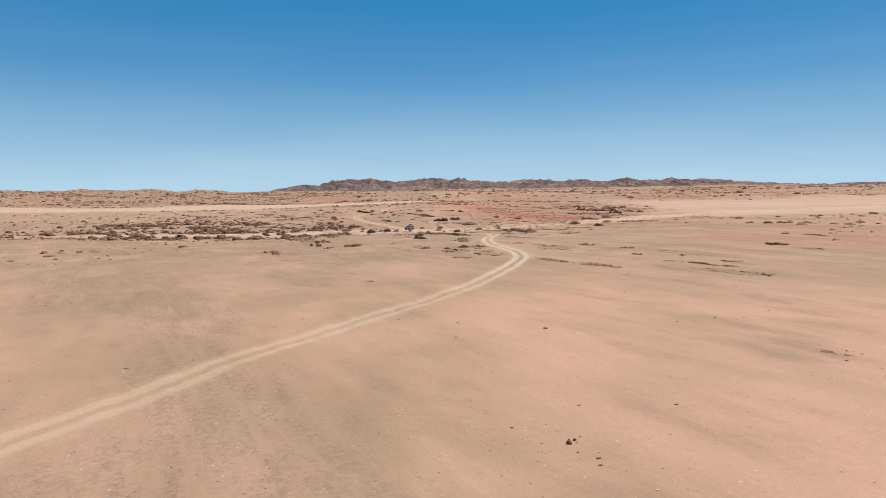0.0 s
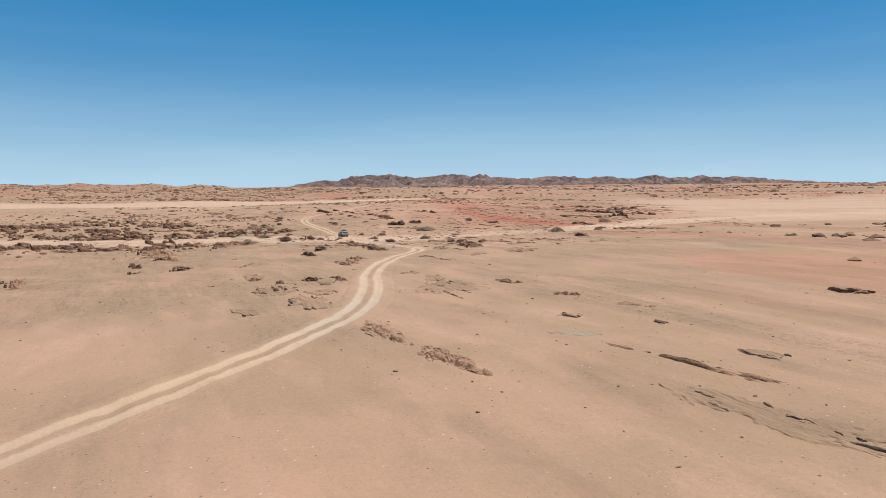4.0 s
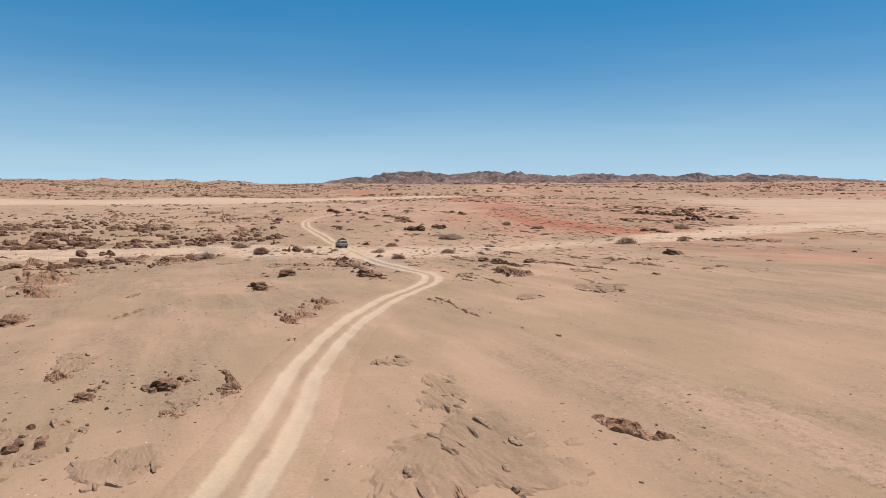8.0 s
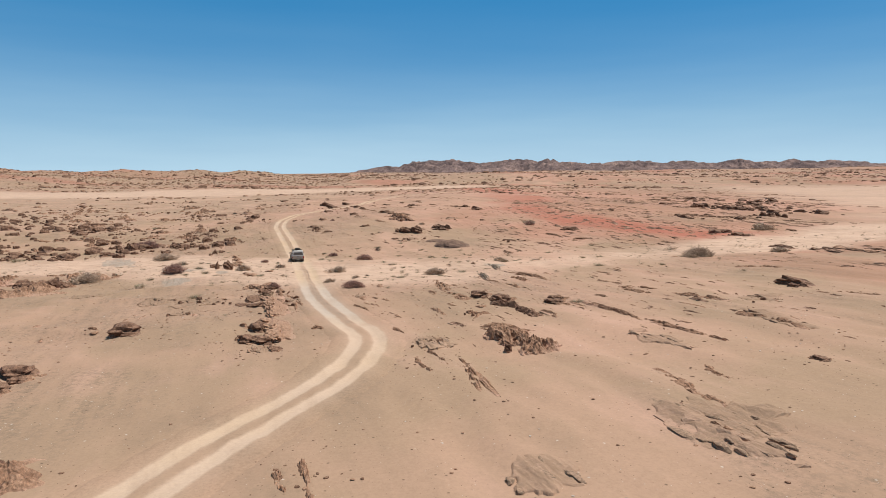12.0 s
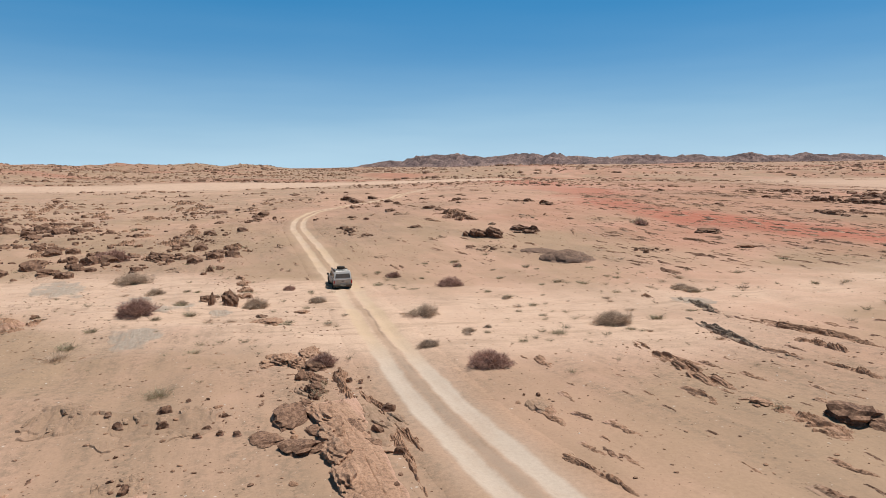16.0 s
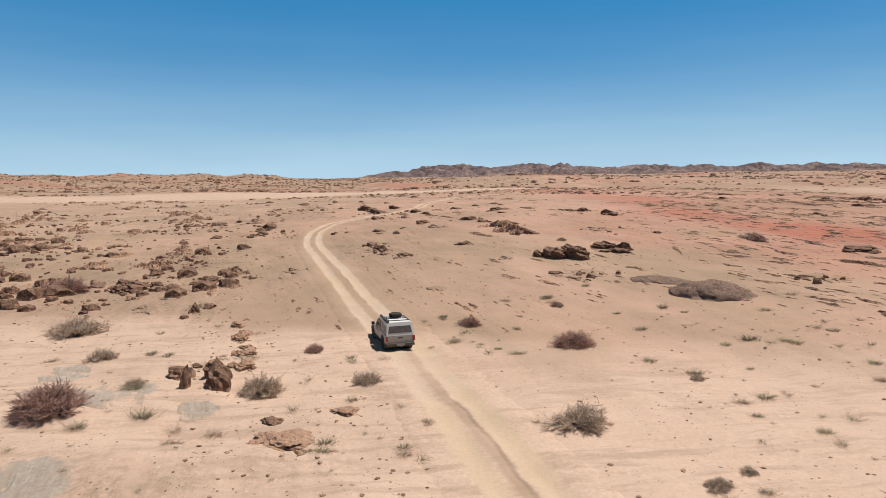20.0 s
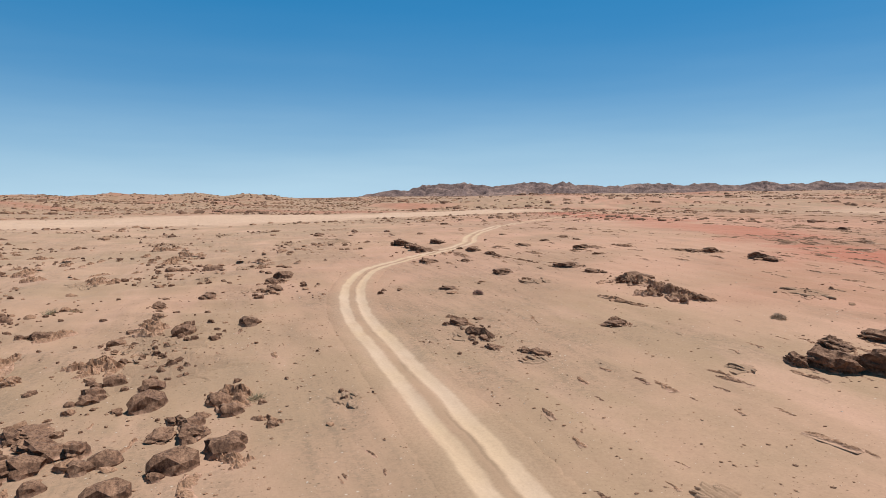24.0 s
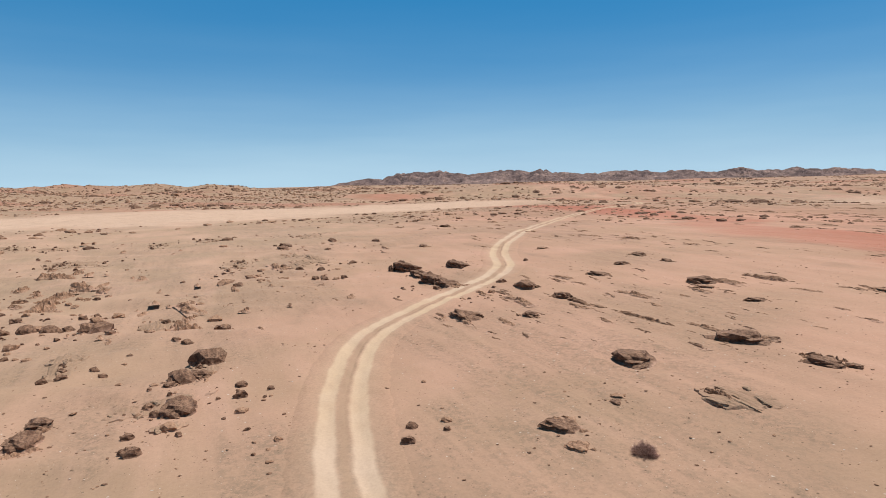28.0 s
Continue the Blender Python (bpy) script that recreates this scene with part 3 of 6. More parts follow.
ridge("far_ridge", "long dark purplish-brown rocky range on the horizon", (-560, 2450), (1560, 2450), 190,
      [(0, 3), (0.013, 40), (0.024, 44), (0.033, 53), (0.053, 52), (0.091, 50), (0.105, 60), (0.124, 46), (0.157, 41), (0.176, 46), (0.195, 52), (0.227, 54), (0.245, 51), (0.263, 55), (0.281, 41), (0.312, 41), (0.352, 32), (0.365, 37), (0.4, 38), (0.451, 29), (0.46, 37), (0.493, 38), (0.527, 31), (0.543, 41), (0.559, 46), (0.575, 38), (0.616, 33), (0.639, 41), (0.655, 37), (0.675, 32), (0.694, 37), (0.718, 32), (0.746, 27), (0.792, 22), (0.839, 20), (0.939, 15), (1, 3)], 101)
ridge("low_far_hill", "low hazy hill at the end of the range", (-860, 2800), (-560, 2800), 90, [(0, 2), (0.2, 20), (0.4, 27), (0.6, 36), (0.75, 32), (1, 10)], 131, 0.7)
ridge("eastern_far_hill", "low bluish hill beyond the plain", (1500, 2900), (2300, 2750), 160, [(0, 3), (0.2, 26), (0.45, 31), (0.7, 24), (1, 3)], 151, 0.7)

# ---- rocks ----
def chunk_mesh(name, seed, material, flat=0.6):
    """A broken block, one metre across: a ball cut by flat planes, layered and chipped."""
    rng = random.Random(seed)
    bm = bmesh.new()
    bmesh.ops.create_icosphere(bm, subdivisions=2, radius=1.0)
    planes = []
    for _ in range(17):
        v = Vector((rng.gauss(0, 1), rng.gauss(0, 1), rng.gauss(0, 0.8))).normalized()
        planes.append((v, rng.uniform(0.42, 0.8)))
    for v in bm.verts:
        d = v.co.normalized()
        r = min([1.0] + [k / d.dot(q) for q, k in planes if d.dot(q) > 0.15])
        v.co = d * r * (1 + 0.15 * noise.noise(d * 1.9 + Vector((seed, 0, 0))) + 0.10 * noise.noise(d * 4.7 + Vector((0, seed, 0))))
        v.co.z *= flat
        v.co *= 0.62
    return finish(bm, name, material, False)


def layered_mesh(name, seed, material, kind, nu=64, nv=40):
    """An outcrop of tilted layers, one metre long, wide and high, its steeper face to the west.
    whale: a smooth worn back with a few cracks; blunt: a rough dark hump; long: low broken parallel edges; heap: a knobbly mound."""
    u, v = np.meshgrid(np.linspace(-1, 1, nu), np.linspace(-1, 1, nv))
    s = seed * 3.7
    ragged, layers, depth, rough = {"whale": (0.10, 2.6, 0.05, 0.03), "blunt": (0.24, 4.5, 0.12, 0.09), "long": (0.34, 4.5, 0.22, 0.07), "heap": (0.40, 4.0, 0.15, 0.19)}[kind]
    half = (0.84 - 0.5 * ragged) + ragged * fbm(u * 2.1 + s, u * 0 + s, 3, seed)
    bend = 0.8 * ragged * fbm(u * 1.4 + s, u * 0 + 3.0, 3, seed + 4)
    w = (v - bend) / np.clip(half, 0.3, 0.98)
    ends = np.clip(1 - np.abs(u * 1.04 * (1 + 0.16 * w * w) + 0.14 * fbm(v * 2 + s, u * 0, 2, seed + 6)) ** (3.4 if kind in ("whale", "blunt") else 2.2), 0, 1)
    # one flank is steep, the other falls away along the bedding
    west = np.clip(1 - np.clip(-w - 0.25, 0, 2) / 0.7, 0, 1) ** (0.35 if kind == "long" else 0.45)
    east = np.clip(1 - (np.clip(w + 0.25, 0, 2) / 1.22) ** 1.5, 0, 1)
    z = ends ** 0.55 * np.minimum(west, east) * (0.86 + (0.14 if kind == "whale" else 0.26) * fbm(u * 2.2 + s, v * 1.5, 3, seed + 12))
    body = np.clip(z * 3, 0, 1)
    saw = (w * layers + 0.5 * fbm(u * 1.7 + s, v * 0.6, 3, seed + 14)) % 1.0
    broken = smoothstep(-0.3, 0.25, fbm(u * 3.2 + s, v * 3.5, 2, seed + 16))
    z = z - depth * saw ** 1.5 * broken * body
    line = np.abs(fbm(u * 1.5 + s, v * 3.4, 2, seed + 24))
    cross = np.abs(fbm(u * 3.6 + s, v * 0.9 + 5, 2, seed + 26))
    z = z - body * (0.12 * (1 - smoothstep(0, 0.09, line)) + (0.08 if kind != "long" else 0.12) * (1 - smoothstep(0, 0.08, cross)))
    z = z - rough * np.abs(fbm(u * 7 + s, v * 6, 3, seed + 18)) * body
    if kind == "long":
        z = z * (0.4 + 0.6 * smoothstep(-0.45, 0.1, fbm(u * 5 + s, v * 1.6, 3, seed + 22)))
    if kind == "heap":
        z = z * (0.35 + 0.65 * smoothstep(-0.45, 0.3, fbm(u * 4.2 + s, v * 4.2, 3, seed + 22)))
    bare = smoothstep(0.03, 0.26, z + 0.10 * fbm(u * 6 + s, v * 6, 2, seed + 28))
    z = z - 0.16 * smoothstep(0.06, 0.0, z)
    z = np.where((np.abs(u) > 0.985) | (np.abs(v) > 0.985), -0.25, z)
    me = mesh_from(name, np.stack([(u * 0.5).ravel(), (v * 0.5).ravel(), z.ravel()], 1), grid_faces(nu, nv), material, False)
    set_attr(me, "buried", 1 - bare.ravel())
    return me


def crag_mesh(name, seed, material, sub=3, worn=0.0, bed=2.4):
    """A block of bedded rock one metre long and wide, one metre high over the sand and sunk a third into it:
    split along tilted layers, its western face steep and undercut. worn: 1 for a smooth rounded back."""
    rng = random.Random(seed)
    bm = bmesh.new()
    bmesh.ops.create_icosphere(bm, subdivisions=sub, radius=1.0)
    planes = [(Vector((rng.gauss(0, 0.25), -1, rng.uniform(0.0, 0.35))).normalized(), rng.uniform(0.5, 0.68))]
    for _ in range(9):
        v = Vector((rng.gauss(0, 1), rng.gauss(0, 0.8), rng.uniform(-0.1, 0.9))).normalized()
        planes.append((v, rng.uniform(0.58, 0.9) + 0.25 * worn))
    if worn > 0.5:
        planes = []
    tilt = Vector((rng.uniform(-0.2, 0.2), 0.5, 0.85)).normalized()
    o = Vector((seed * 1.7, seed * 0.9, 0))
    for v in bm.verts:
        d = v.co.normalized()
        q = Vector([math.copysign(abs(c) ** (0.8 + 0.2 * worn), c) for c in d])
        r = min([q.length] + [k / d.dot(n) for n, k in planes if d.dot(n) > 0.12])
        p = d * r
        b = p.dot(tilt) * bed + 0.45 * noise.noise(p * 1.3 + o)
        step = (b - math.floor(b)) ** 2
        grow = 1 - (0.16 - 0.06 * worn) * step + (0.16 - 0.07 * worn) * noise.noise(d * 1.6 + o) + (0.13 - 0.04 * worn) * noise.noise(d * 3.7 - o) + 0.07 * (1 - 0.6 * worn) * noise.noise(d * 8.5 + o)
        crack = abs(noise.noise(Vector((d.x * 2.2, d.y * 0.9, d.z * 0.7)) + o))
        grow -= 0.16 * max(0.0, 1 - crack / 0.07)
        p = p * grow
        if p.y < 0 and p.z < 0.3 and worn < 0.5:
            p.y *= 0.86
        v.co = p
    lo, hi = [min(v.co[k] for v in bm.verts) for k in range(3)], [max(v.co[k] for v in bm.verts) for k in range(3)]
    for v in bm.verts:
        c = v.co
        v.co = Vector(((c.x - (lo[0] + hi[0]) / 2) / (hi[0] - lo[0]), (c.y - (lo[1] + hi[1]) / 2) / (hi[1] - lo[1]), (c.z - lo[2]) / (hi[2] - lo[2]) * (1.7 + 0.5 * worn) - 0.7 - 0.5 * worn))
    if worn > 0.5:
        for v in bm.verts:
            v.co.x, v.co.y = v.co.x * (1.1 - 0.4 * max(v.co.z, 0)), v.co.y * (1.1 - 0.4 * max(v.co.z, 0))
    me = finish(bm, name, material, worn > 0.5)
    co = np.empty(len(me.vertices) * 3)
    me.vertices.foreach_get("co", co)
    set_attr(me, "buried", 1 - smoothstep(0.0, 0.14, co[2::3]))
    return me


rock_rng = random.Random(7)
LITTER = []


def litter(x, y, length, width, turn, count):
    """Remember small broken stones round an outcrop."""
    c, s = math.cos(radians(turn)), math.sin(radians(turn))
    for _ in range(count):
        p, q = rock_rng.gauss(0, 0.5) * (length + 1.2), rock_rng.gauss(-0.1, 0.55) * (width + 1.4)
        LITTER.append((x + p * c - q * s, y + p * s + q * c, 0.05 * (5.0 ** (rock_rng.random() ** 2.5)), rock_rng.uniform(0, 6.28)))


BLUNT = [layered_mesh("body", 11 + k, ROCK_DARK, "blunt", 56, 40) for k in range(7)]
WHALE = [layered_mesh("body", 21 + k, ROCK_SANDY, "whale", 72, 44) for k in range(4)]
LONG = [layered_mesh("body", 31 + k, ROCK_BROWN, "long", 80, 40) for k in range(8)]
HEAP = [layered_mesh("body", 61 + k, ROCK_BROWN, "heap", 56, 44) for k in range(6)]
SLATE_LONG = [layered_mesh("body", 51 + k, ROCK_SLATE, "long", 80, 40) for k in range(2)]
CHUNK_DARK = [chunk_mesh("slab", 70 + k, ROCK_DARK, 0.55) for k in range(7)]
CHUNK_BROWN = [chunk_mesh("slab", 80 + k, ROCK_BROWN, 0.45) for k in range(7)]
CHUNK_SANDY = [chunk_mesh("block", 86 + k, ROCK_SANDY, 0.65) for k in range(5)]
CRAG_DARK = [crag_mesh("block", 500 + k, ROCK_DARK) for k in range(8)]
CRAG_BROWN = [crag_mesh("block", 520 + k, ROCK_BROWN) for k in range(7)]
CRAG_BIG = [crag_mesh("block", 540 + k, ROCK_DARK, 4, 0.35) for k in range(5)]
CRAG_WORN = [crag_mesh("block", 560 + k, ROCK_WORN, 4, 0.8, 3.4) for k in range(2)]
CRAG_PALE = [crag_mesh("block", 570 + k, ROCK_SANDY, 4, 0.2, 3.0) for k in range(6)]
CRAG_LOW = [crag_mesh("rock", 590 + k, ROCK_DARK, 2) for k in range(7)]
CRAG_FAR = [crag_mesh("rock", 600 + k, ROCK_DARK, 1) for k in range(8)]
BEDROCK_BLOCKS = [crag_mesh("slab", 620 + k, ROCK_CRUST, 2) for k in range(6)]
STONE_BROWN = [chunk_mesh("stone", 97 + k, ROCK_BROWN, 0.55) for k in range(6)]


def lay_of_land(x, y, turn, sink=0.0, reach=1.5):
    """A pose on the ground at x, y that leans with the slope; turn in degrees."""
    dx, dy = (hz(x + reach, y) - hz(x - reach, y)) / (2 * reach), (hz(x, y + reach) - hz(x, y - reach)) / (2 * reach)
    up = Vector((-dx, -dy, 1)).normalized()
    lean = Vector((0, 0, 1)).rotation_difference(up).to_matrix().to_4x4()
    return Matrix.Translation((x, y, (hz(x + reach / 2, y) + hz(x - reach / 2, y) + hz(x, y + reach / 2) + hz(x, y - reach / 2)) / 4 - sink)) @ lean @ pose(0, 0, 0, 0, 0, turn)


def child(name, mesh, parent, m):
    ob = new(name, mesh)
    ob.parent = parent
    ob.matrix_local = m
    return ob


def outcrop(x, y, length, width, high, turn, meshes, chunks, label, blocks=3, name="rock_outcrop"):
    rng = rock_rng
    root = tagged(new(name), label, "rock", "rock outcrops on the plain")
    root.matrix_world = lay_of_land(x, y, turn, 0.10, max(1.5, 0.3 * length))
    high = min(high, 1.0)
    litter(x, y, length, width, turn, int(10 + 3 * length))
    child("body", rng.choice(meshes), root, Matrix.Diagonal((length * 1.12, width * 1.15, high * 1.25 + 0.12, 1)))
    for _ in range(blocks):
        size = min(0.6, high * rng.uniform(0.4, 0.85) + 0.08)
        p = pose(rng.uniform(-0.42, 0.42) * length, rng.uniform(-0.55, 0.05) * width, high * 0.10, rng.uniform(-20, 20), rng.uniform(-15, 15), rng.uniform(-30, 30))
        child("slab", rng.choice(chunks), root, p @ Matrix.Diagonal((size * rng.uniform(1.1, 2.2), size * rng.uniform(0.7, 1.1), size * rng.uniform(0.7, 1.1), 1)))
    return root


def broken_wall(x, y, length, turn, high):
    """A ledge split into blocks along an open joint, with slabs of the same layer lying behind it."""
    rng = rock_rng
    root = tagged(new("split_ledge"), "low split rock ledge with a dark open crack", "rock", "rock outcrops on the plain")
    root.matrix_world = lay_of_land(x, y, turn, 0.03)
    litter(x, y, length, 2.0, turn, int(16 + 4 * length))
    child("body", rng.choice(WHALE), root, pose(0, 0.5, 0) @ Matrix.Diagonal((length * 1.08, 0.95, high * 0.3, 1)))
    s = -length / 2
    while s < length / 2:
        a = rng.uniform(0.5, 1.2)
        k = rng.uniform(0.22, 0.4) * high
        child("block", rng.choice(CRAG_PALE), root, pose(s + a / 2, rng.uniform(-0.14, 0.02), k * 0.15, rng.uniform(-8, 8), rng.uniform(-6, 6), rng.uniform(-12, 12)) @ Matrix.Diagonal((a * 1.15, rng.uniform(0.75, 1.15), k * 1.4, 1)))
        if rng.random() < 0.4:
            child("block", rng.choice(CHUNK_SANDY), root, pose(s + a / 2, rng.uniform(-0.62, -0.5), 0.02, rng.uniform(-15, 15), rng.uniform(-10, 10), rng.uniform(-25, 25)) @ Matrix.Diagonal((a * 0.6, 0.26, k * 0.6, 1)))
        s += a


def slab_ledge(x, y, length, width, turn, high):
    """A long back of pale rock split into slabs, its western side a low wall with an open crack at its foot."""
    rng = rock_rng
    root = tagged(new("split_ledge"), "long pale-brown rock ledge, cracked along a dark western wall", "rock", "rock outcrops on the plain")
    root.matrix_world = lay_of_land(x, y, turn, 0.03)
    litter(x, y, length, width * 1.6, turn, int(30 + 5 * length))
    child("body", rng.choice(WHALE), root, pose(0, 0.35 * width, 0) @ Matrix.Diagonal((length * 1.15, width * 1.5, high * 0.55, 1)))
    s = -length / 2
    while s < length / 2:
        a = rng.uniform(1.8, 3.6)
        child("slab", rng.choice(CRAG_PALE), root, pose(s + a / 2, rng.uniform(-0.12, 0.08), 0, rng.uniform(-4, 4), rng.uniform(-3, 3), rng.uniform(-7, 7)) @ Matrix.Diagonal((a * 1.2, width * rng.uniform(0.75, 1.0), high * rng.uniform(0.7, 1.0), 1)))
        for _ in range(rng.choice((0, 0, 1))):
            b = rng.uniform(0.3, 0.7)
            child("block", rng.choice(CRAG_BROWN), root, pose(s + rng.uniform(0, a), -width * rng.uniform(0.55, 1.0), -0.02, rng.uniform(-12, 12), rng.uniform(-10, 10), rng.uniform(-40, 40)) @ Matrix.Diagonal((b * 1.3, b * 0.7, b * 0.4, 1)))
        s += a * 0.95


def min_off_track(x, y):
    return float(np.hypot(track_line[:, 0] - x, track_line[:, 1] - y).min())


def ledge(x1, y1, x2, y2, width, high, slate=False):
    """A low layered ridge between two ends; its broken face looks west."""
    if y2 > y1:
        x1, y1, x2, y2 = x2, y2, x1, y1
    length = math.hypot(x2 - x1, y2 - y1)
    turn = math.degrees(math.atan2(y2 - y1, x2 - x1))
    pieces = max(1, round(length / 9))
    for k in range(pieces):
        f, g = k / pieces, (k + 1) / pieces
        cx, cy = x1 + (x2 - x1) * (f + g) / 2, y1 + (y2 - y1) * (f + g) / 2
        if min_off_track(cx, cy) < 2.1 + 0.5 * width or (high < 0.75 and taken(cx, cy, 0.3)):
            continue
        if slate:
            outcrop(cx, cy, length / pieces, width * 1.5, high, turn, SLATE_LONG, CHUNK_BROWN, "blue-grey slaty ledge in low tilted layers", 1)
        elif high >= 0.75 and width <= 1.15:
            broken_wall(cx, cy, length / pieces, turn, high)
        elif high >= 0.75 and width >= 1.9:
            slab_ledge(cx, cy, length / pieces, width * 0.85, turn, high * 0.62)
        elif high >= 0.75:
            outcrop(cx, cy, length / pieces, width * 1.15, high * 0.6, turn, BLUNT, CHUNK_DARK, "dark reddish-brown rock hump in tilted layers", 3)
        elif width < 0.75:
            outcrop(cx, cy, length / pieces, width * 1.7, high * 0.7, turn, LONG, CHUNK_BROWN, "thin line of brown rock layers barely over the sand", 2)
        else:
            outcrop(cx, cy, length / pieces, width * 1.2, high * 0.6, turn, LONG, CHUNK_BROWN, "low brown layered rock outcrop in sand", 3)


STANDING = []   # x, y and reach of the rocks that stand already


def taken(x, y, w):
    return any(math.hypot(x - p, y - q) < 0.4 * (r + w) for p, q, r in STANDING)


def tor(x, y, w, high, meshes, label, spare=2, name="boulder", turn=None):
    """Bedded blocks standing together: one large block, or a row of them where the rock is wide, and smaller ones fallen from it."""
    rng = rock_rng
    if min_off_track(x, y) < 1.9 + 0.38 * w or taken(x, y, 0.5 * w):
        return
    if x < -34 and 262 < y < 300:
        w, high = 0.7 * w, 0.55 * high
    elif x < -44 and y < 300:
        w, high = 0.85 * w, 0.7 * high
    STANDING.append((x, y, w))
    turn = math.degrees(STRIKE) + rng.uniform(-12, 30) if turn is None else turn
    root = tagged(new(name), label, "rock", "rock outcrops on the plain")
    root.matrix_world = lay_of_land(x, y, turn, 0.03, max(0.8, 0.4 * w))
    litter(x, y, w, w * 0.8, turn, int(8 + 5 * min(w, 4)))
    if w > 4.6 and spare:
        root.matrix_world = Matrix.Translation((x, y, hz(x, y)))
        for k in range(int(w / 0.9)):
            a, t = min(w, 8) * rng.uniform(0.12, 0.36), radians(turn + 25)
            p, q = rng.uniform(-0.5, 0.5) * w, rng.uniform(-0.22, 0.22) * w
            bx, by = p * math.cos(t) - q * math.sin(t), p * math.sin(t) + q * math.cos(t)
            child("block", rng.choice(meshes), root, pose(bx, by, hz(x + bx, y + by) - hz(x, y) - 0.02, rng.uniform(-8, 8), rng.uniform(-8, 8), turn + rng.uniform(-25, 25)) @ Matrix.Diagonal((a * 1.3, a * 0.8, min(high, 1.4) * rng.uniform(0.3, 0.95), 1)))
        return
    if spare and w < 3:
        child("body", rng.choice(HEAP), root, pose(0, 0.1 * w, -0.13) @ Matrix.Diagonal((w * 1.8, w * 1.35, high * 0.5 + 0.2, 1)))
    child("block", rng.choice(meshes), root, Matrix.Diagonal((w * 1.1, w * 0.8, high, 1)))
    for k in range(spare if min_off_track(x, y) > 2.2 + 0.9 * w else 0):
        a = w * rng.uniform(0.25, 0.5)
        p = pose(rng.uniform(-0.6, 0.6) * w, rng.uniform(-0.55, 0.25) * w, -0.02, rng.uniform(-12, 12), rng.uniform(-12, 12), rng.uniform(-50, 50))
        child("block", rng.choice(meshes), root, p @ Matrix.Diagonal((a * 1.2, a * 0.8, high * rng.uniform(0.3, 0.65), 1)))


def loose_stone(x, y, w):
    rng = rock_rng
    ob = tagged(new("loose_stone", rng.choice(STONE_BROWN)), "single brown angular stone lying on sand", "stone", "loose stones")
    ob.matrix_world = lay_of_land(x, y, rng.uniform(0, 360), -0.06 * w, 0.5) @ pose(0, 0, 0, rng.uniform(-12, 12), rng.uniform(-12, 12)) @ Matrix.Diagonal((w * 1.1, w * 0.8, w * 0.55, 1))


def boulder(x, y, w):
    rng = rock_rng
    if min_off_track(x, y) < 2.1 + 0.4 * w or taken(x, y, 0.5 * w):
        return
    if w > 0.8:
        w = min(w, 1.05 if x < -42 and y < 330 else 3.6)
        if rng.random() < 0.65:
            tor(x, y, w, 0.2 * w, CRAG_DARK, "dark weathered boulder of layered rock in sand", 2)
        else:
            tor(x, y, w, 0.17 * w, CRAG_BROWN, "low brown block of weathered rock in sand", 2)
    else:
        loose_stone(x, y, w)


def hump(x, y, w, high):
    """A low back of layered rock lost in sand, with broken blocks along its western edge."""
    if taken(x, y, 0.4 * w) or min_off_track(x, y) < 2.0 + 0.5 * w:
        return
    STANDING.append((x, y, w))
    outcrop(x, y, w * 1.25, w * 0.85, high or 0.13 * w, math.degrees(STRIKE) + rock_rng.uniform(-10, 25), HEAP, CRAG_DARK, "low brown rock hump in tilted layers, half sunk in sand", 5, "rock_hump")


def rubble(x, y, w, d, turn):
    """A field of broken stones lying close together."""
    rng = rock_rng
    w, d = min(w, 15.0), min(d, 16.0)
    root = tagged(new("rubble_field"), "scattered heap of dark broken stones on sand", "rubble", "rubble fields")
    root.matrix_world = Matrix.Translation((x, y, hz(x, y)))
    litter(x, y, w, d, turn, int(min(70, 20 + w * d * 0.5)))
    if w > 1.6:
        bedrock(x, y, w * 1.1, d * 0.9, turn, ROCK_GREY, "rough brown bedrock under broken stones", 0.10)
    for _ in range(int(min(56, 8 + w * d * 0.4))):
        a, r = rng.uniform(0, 6.283), abs(rng.gauss(0, 0.36))
        px, py = math.cos(a) * r * w, math.sin(a) * r * d
        ca, sa = math.cos(radians(turn)), math.sin(radians(turn))
        qx, qy = px * ca - py * sa, px * sa + py * ca
        s = rng.choice((0.1, 0.14, 0.19, 0.25, 0.34, 0.5)) * rng.uniform(0.8, 1.2)
        if min_off_track(x + qx, y + qy) < 2.1:
            continue
        s *= 1.0 if w > 2 else 0.5
        z = hz(x + qx, y + qy) - hz(x, y)
        child("stone", rng.choice(CRAG_LOW if rng.random() < 0.6 else STONE_BROWN), root,
              pose(qx, qy, z + 0.10 * s, rng.uniform(-25, 25), rng.uniform(-25, 25), rng.uniform(0, 360)) @ Matrix.Diagonal((s * 1.4, s, s * 0.65, 1)))


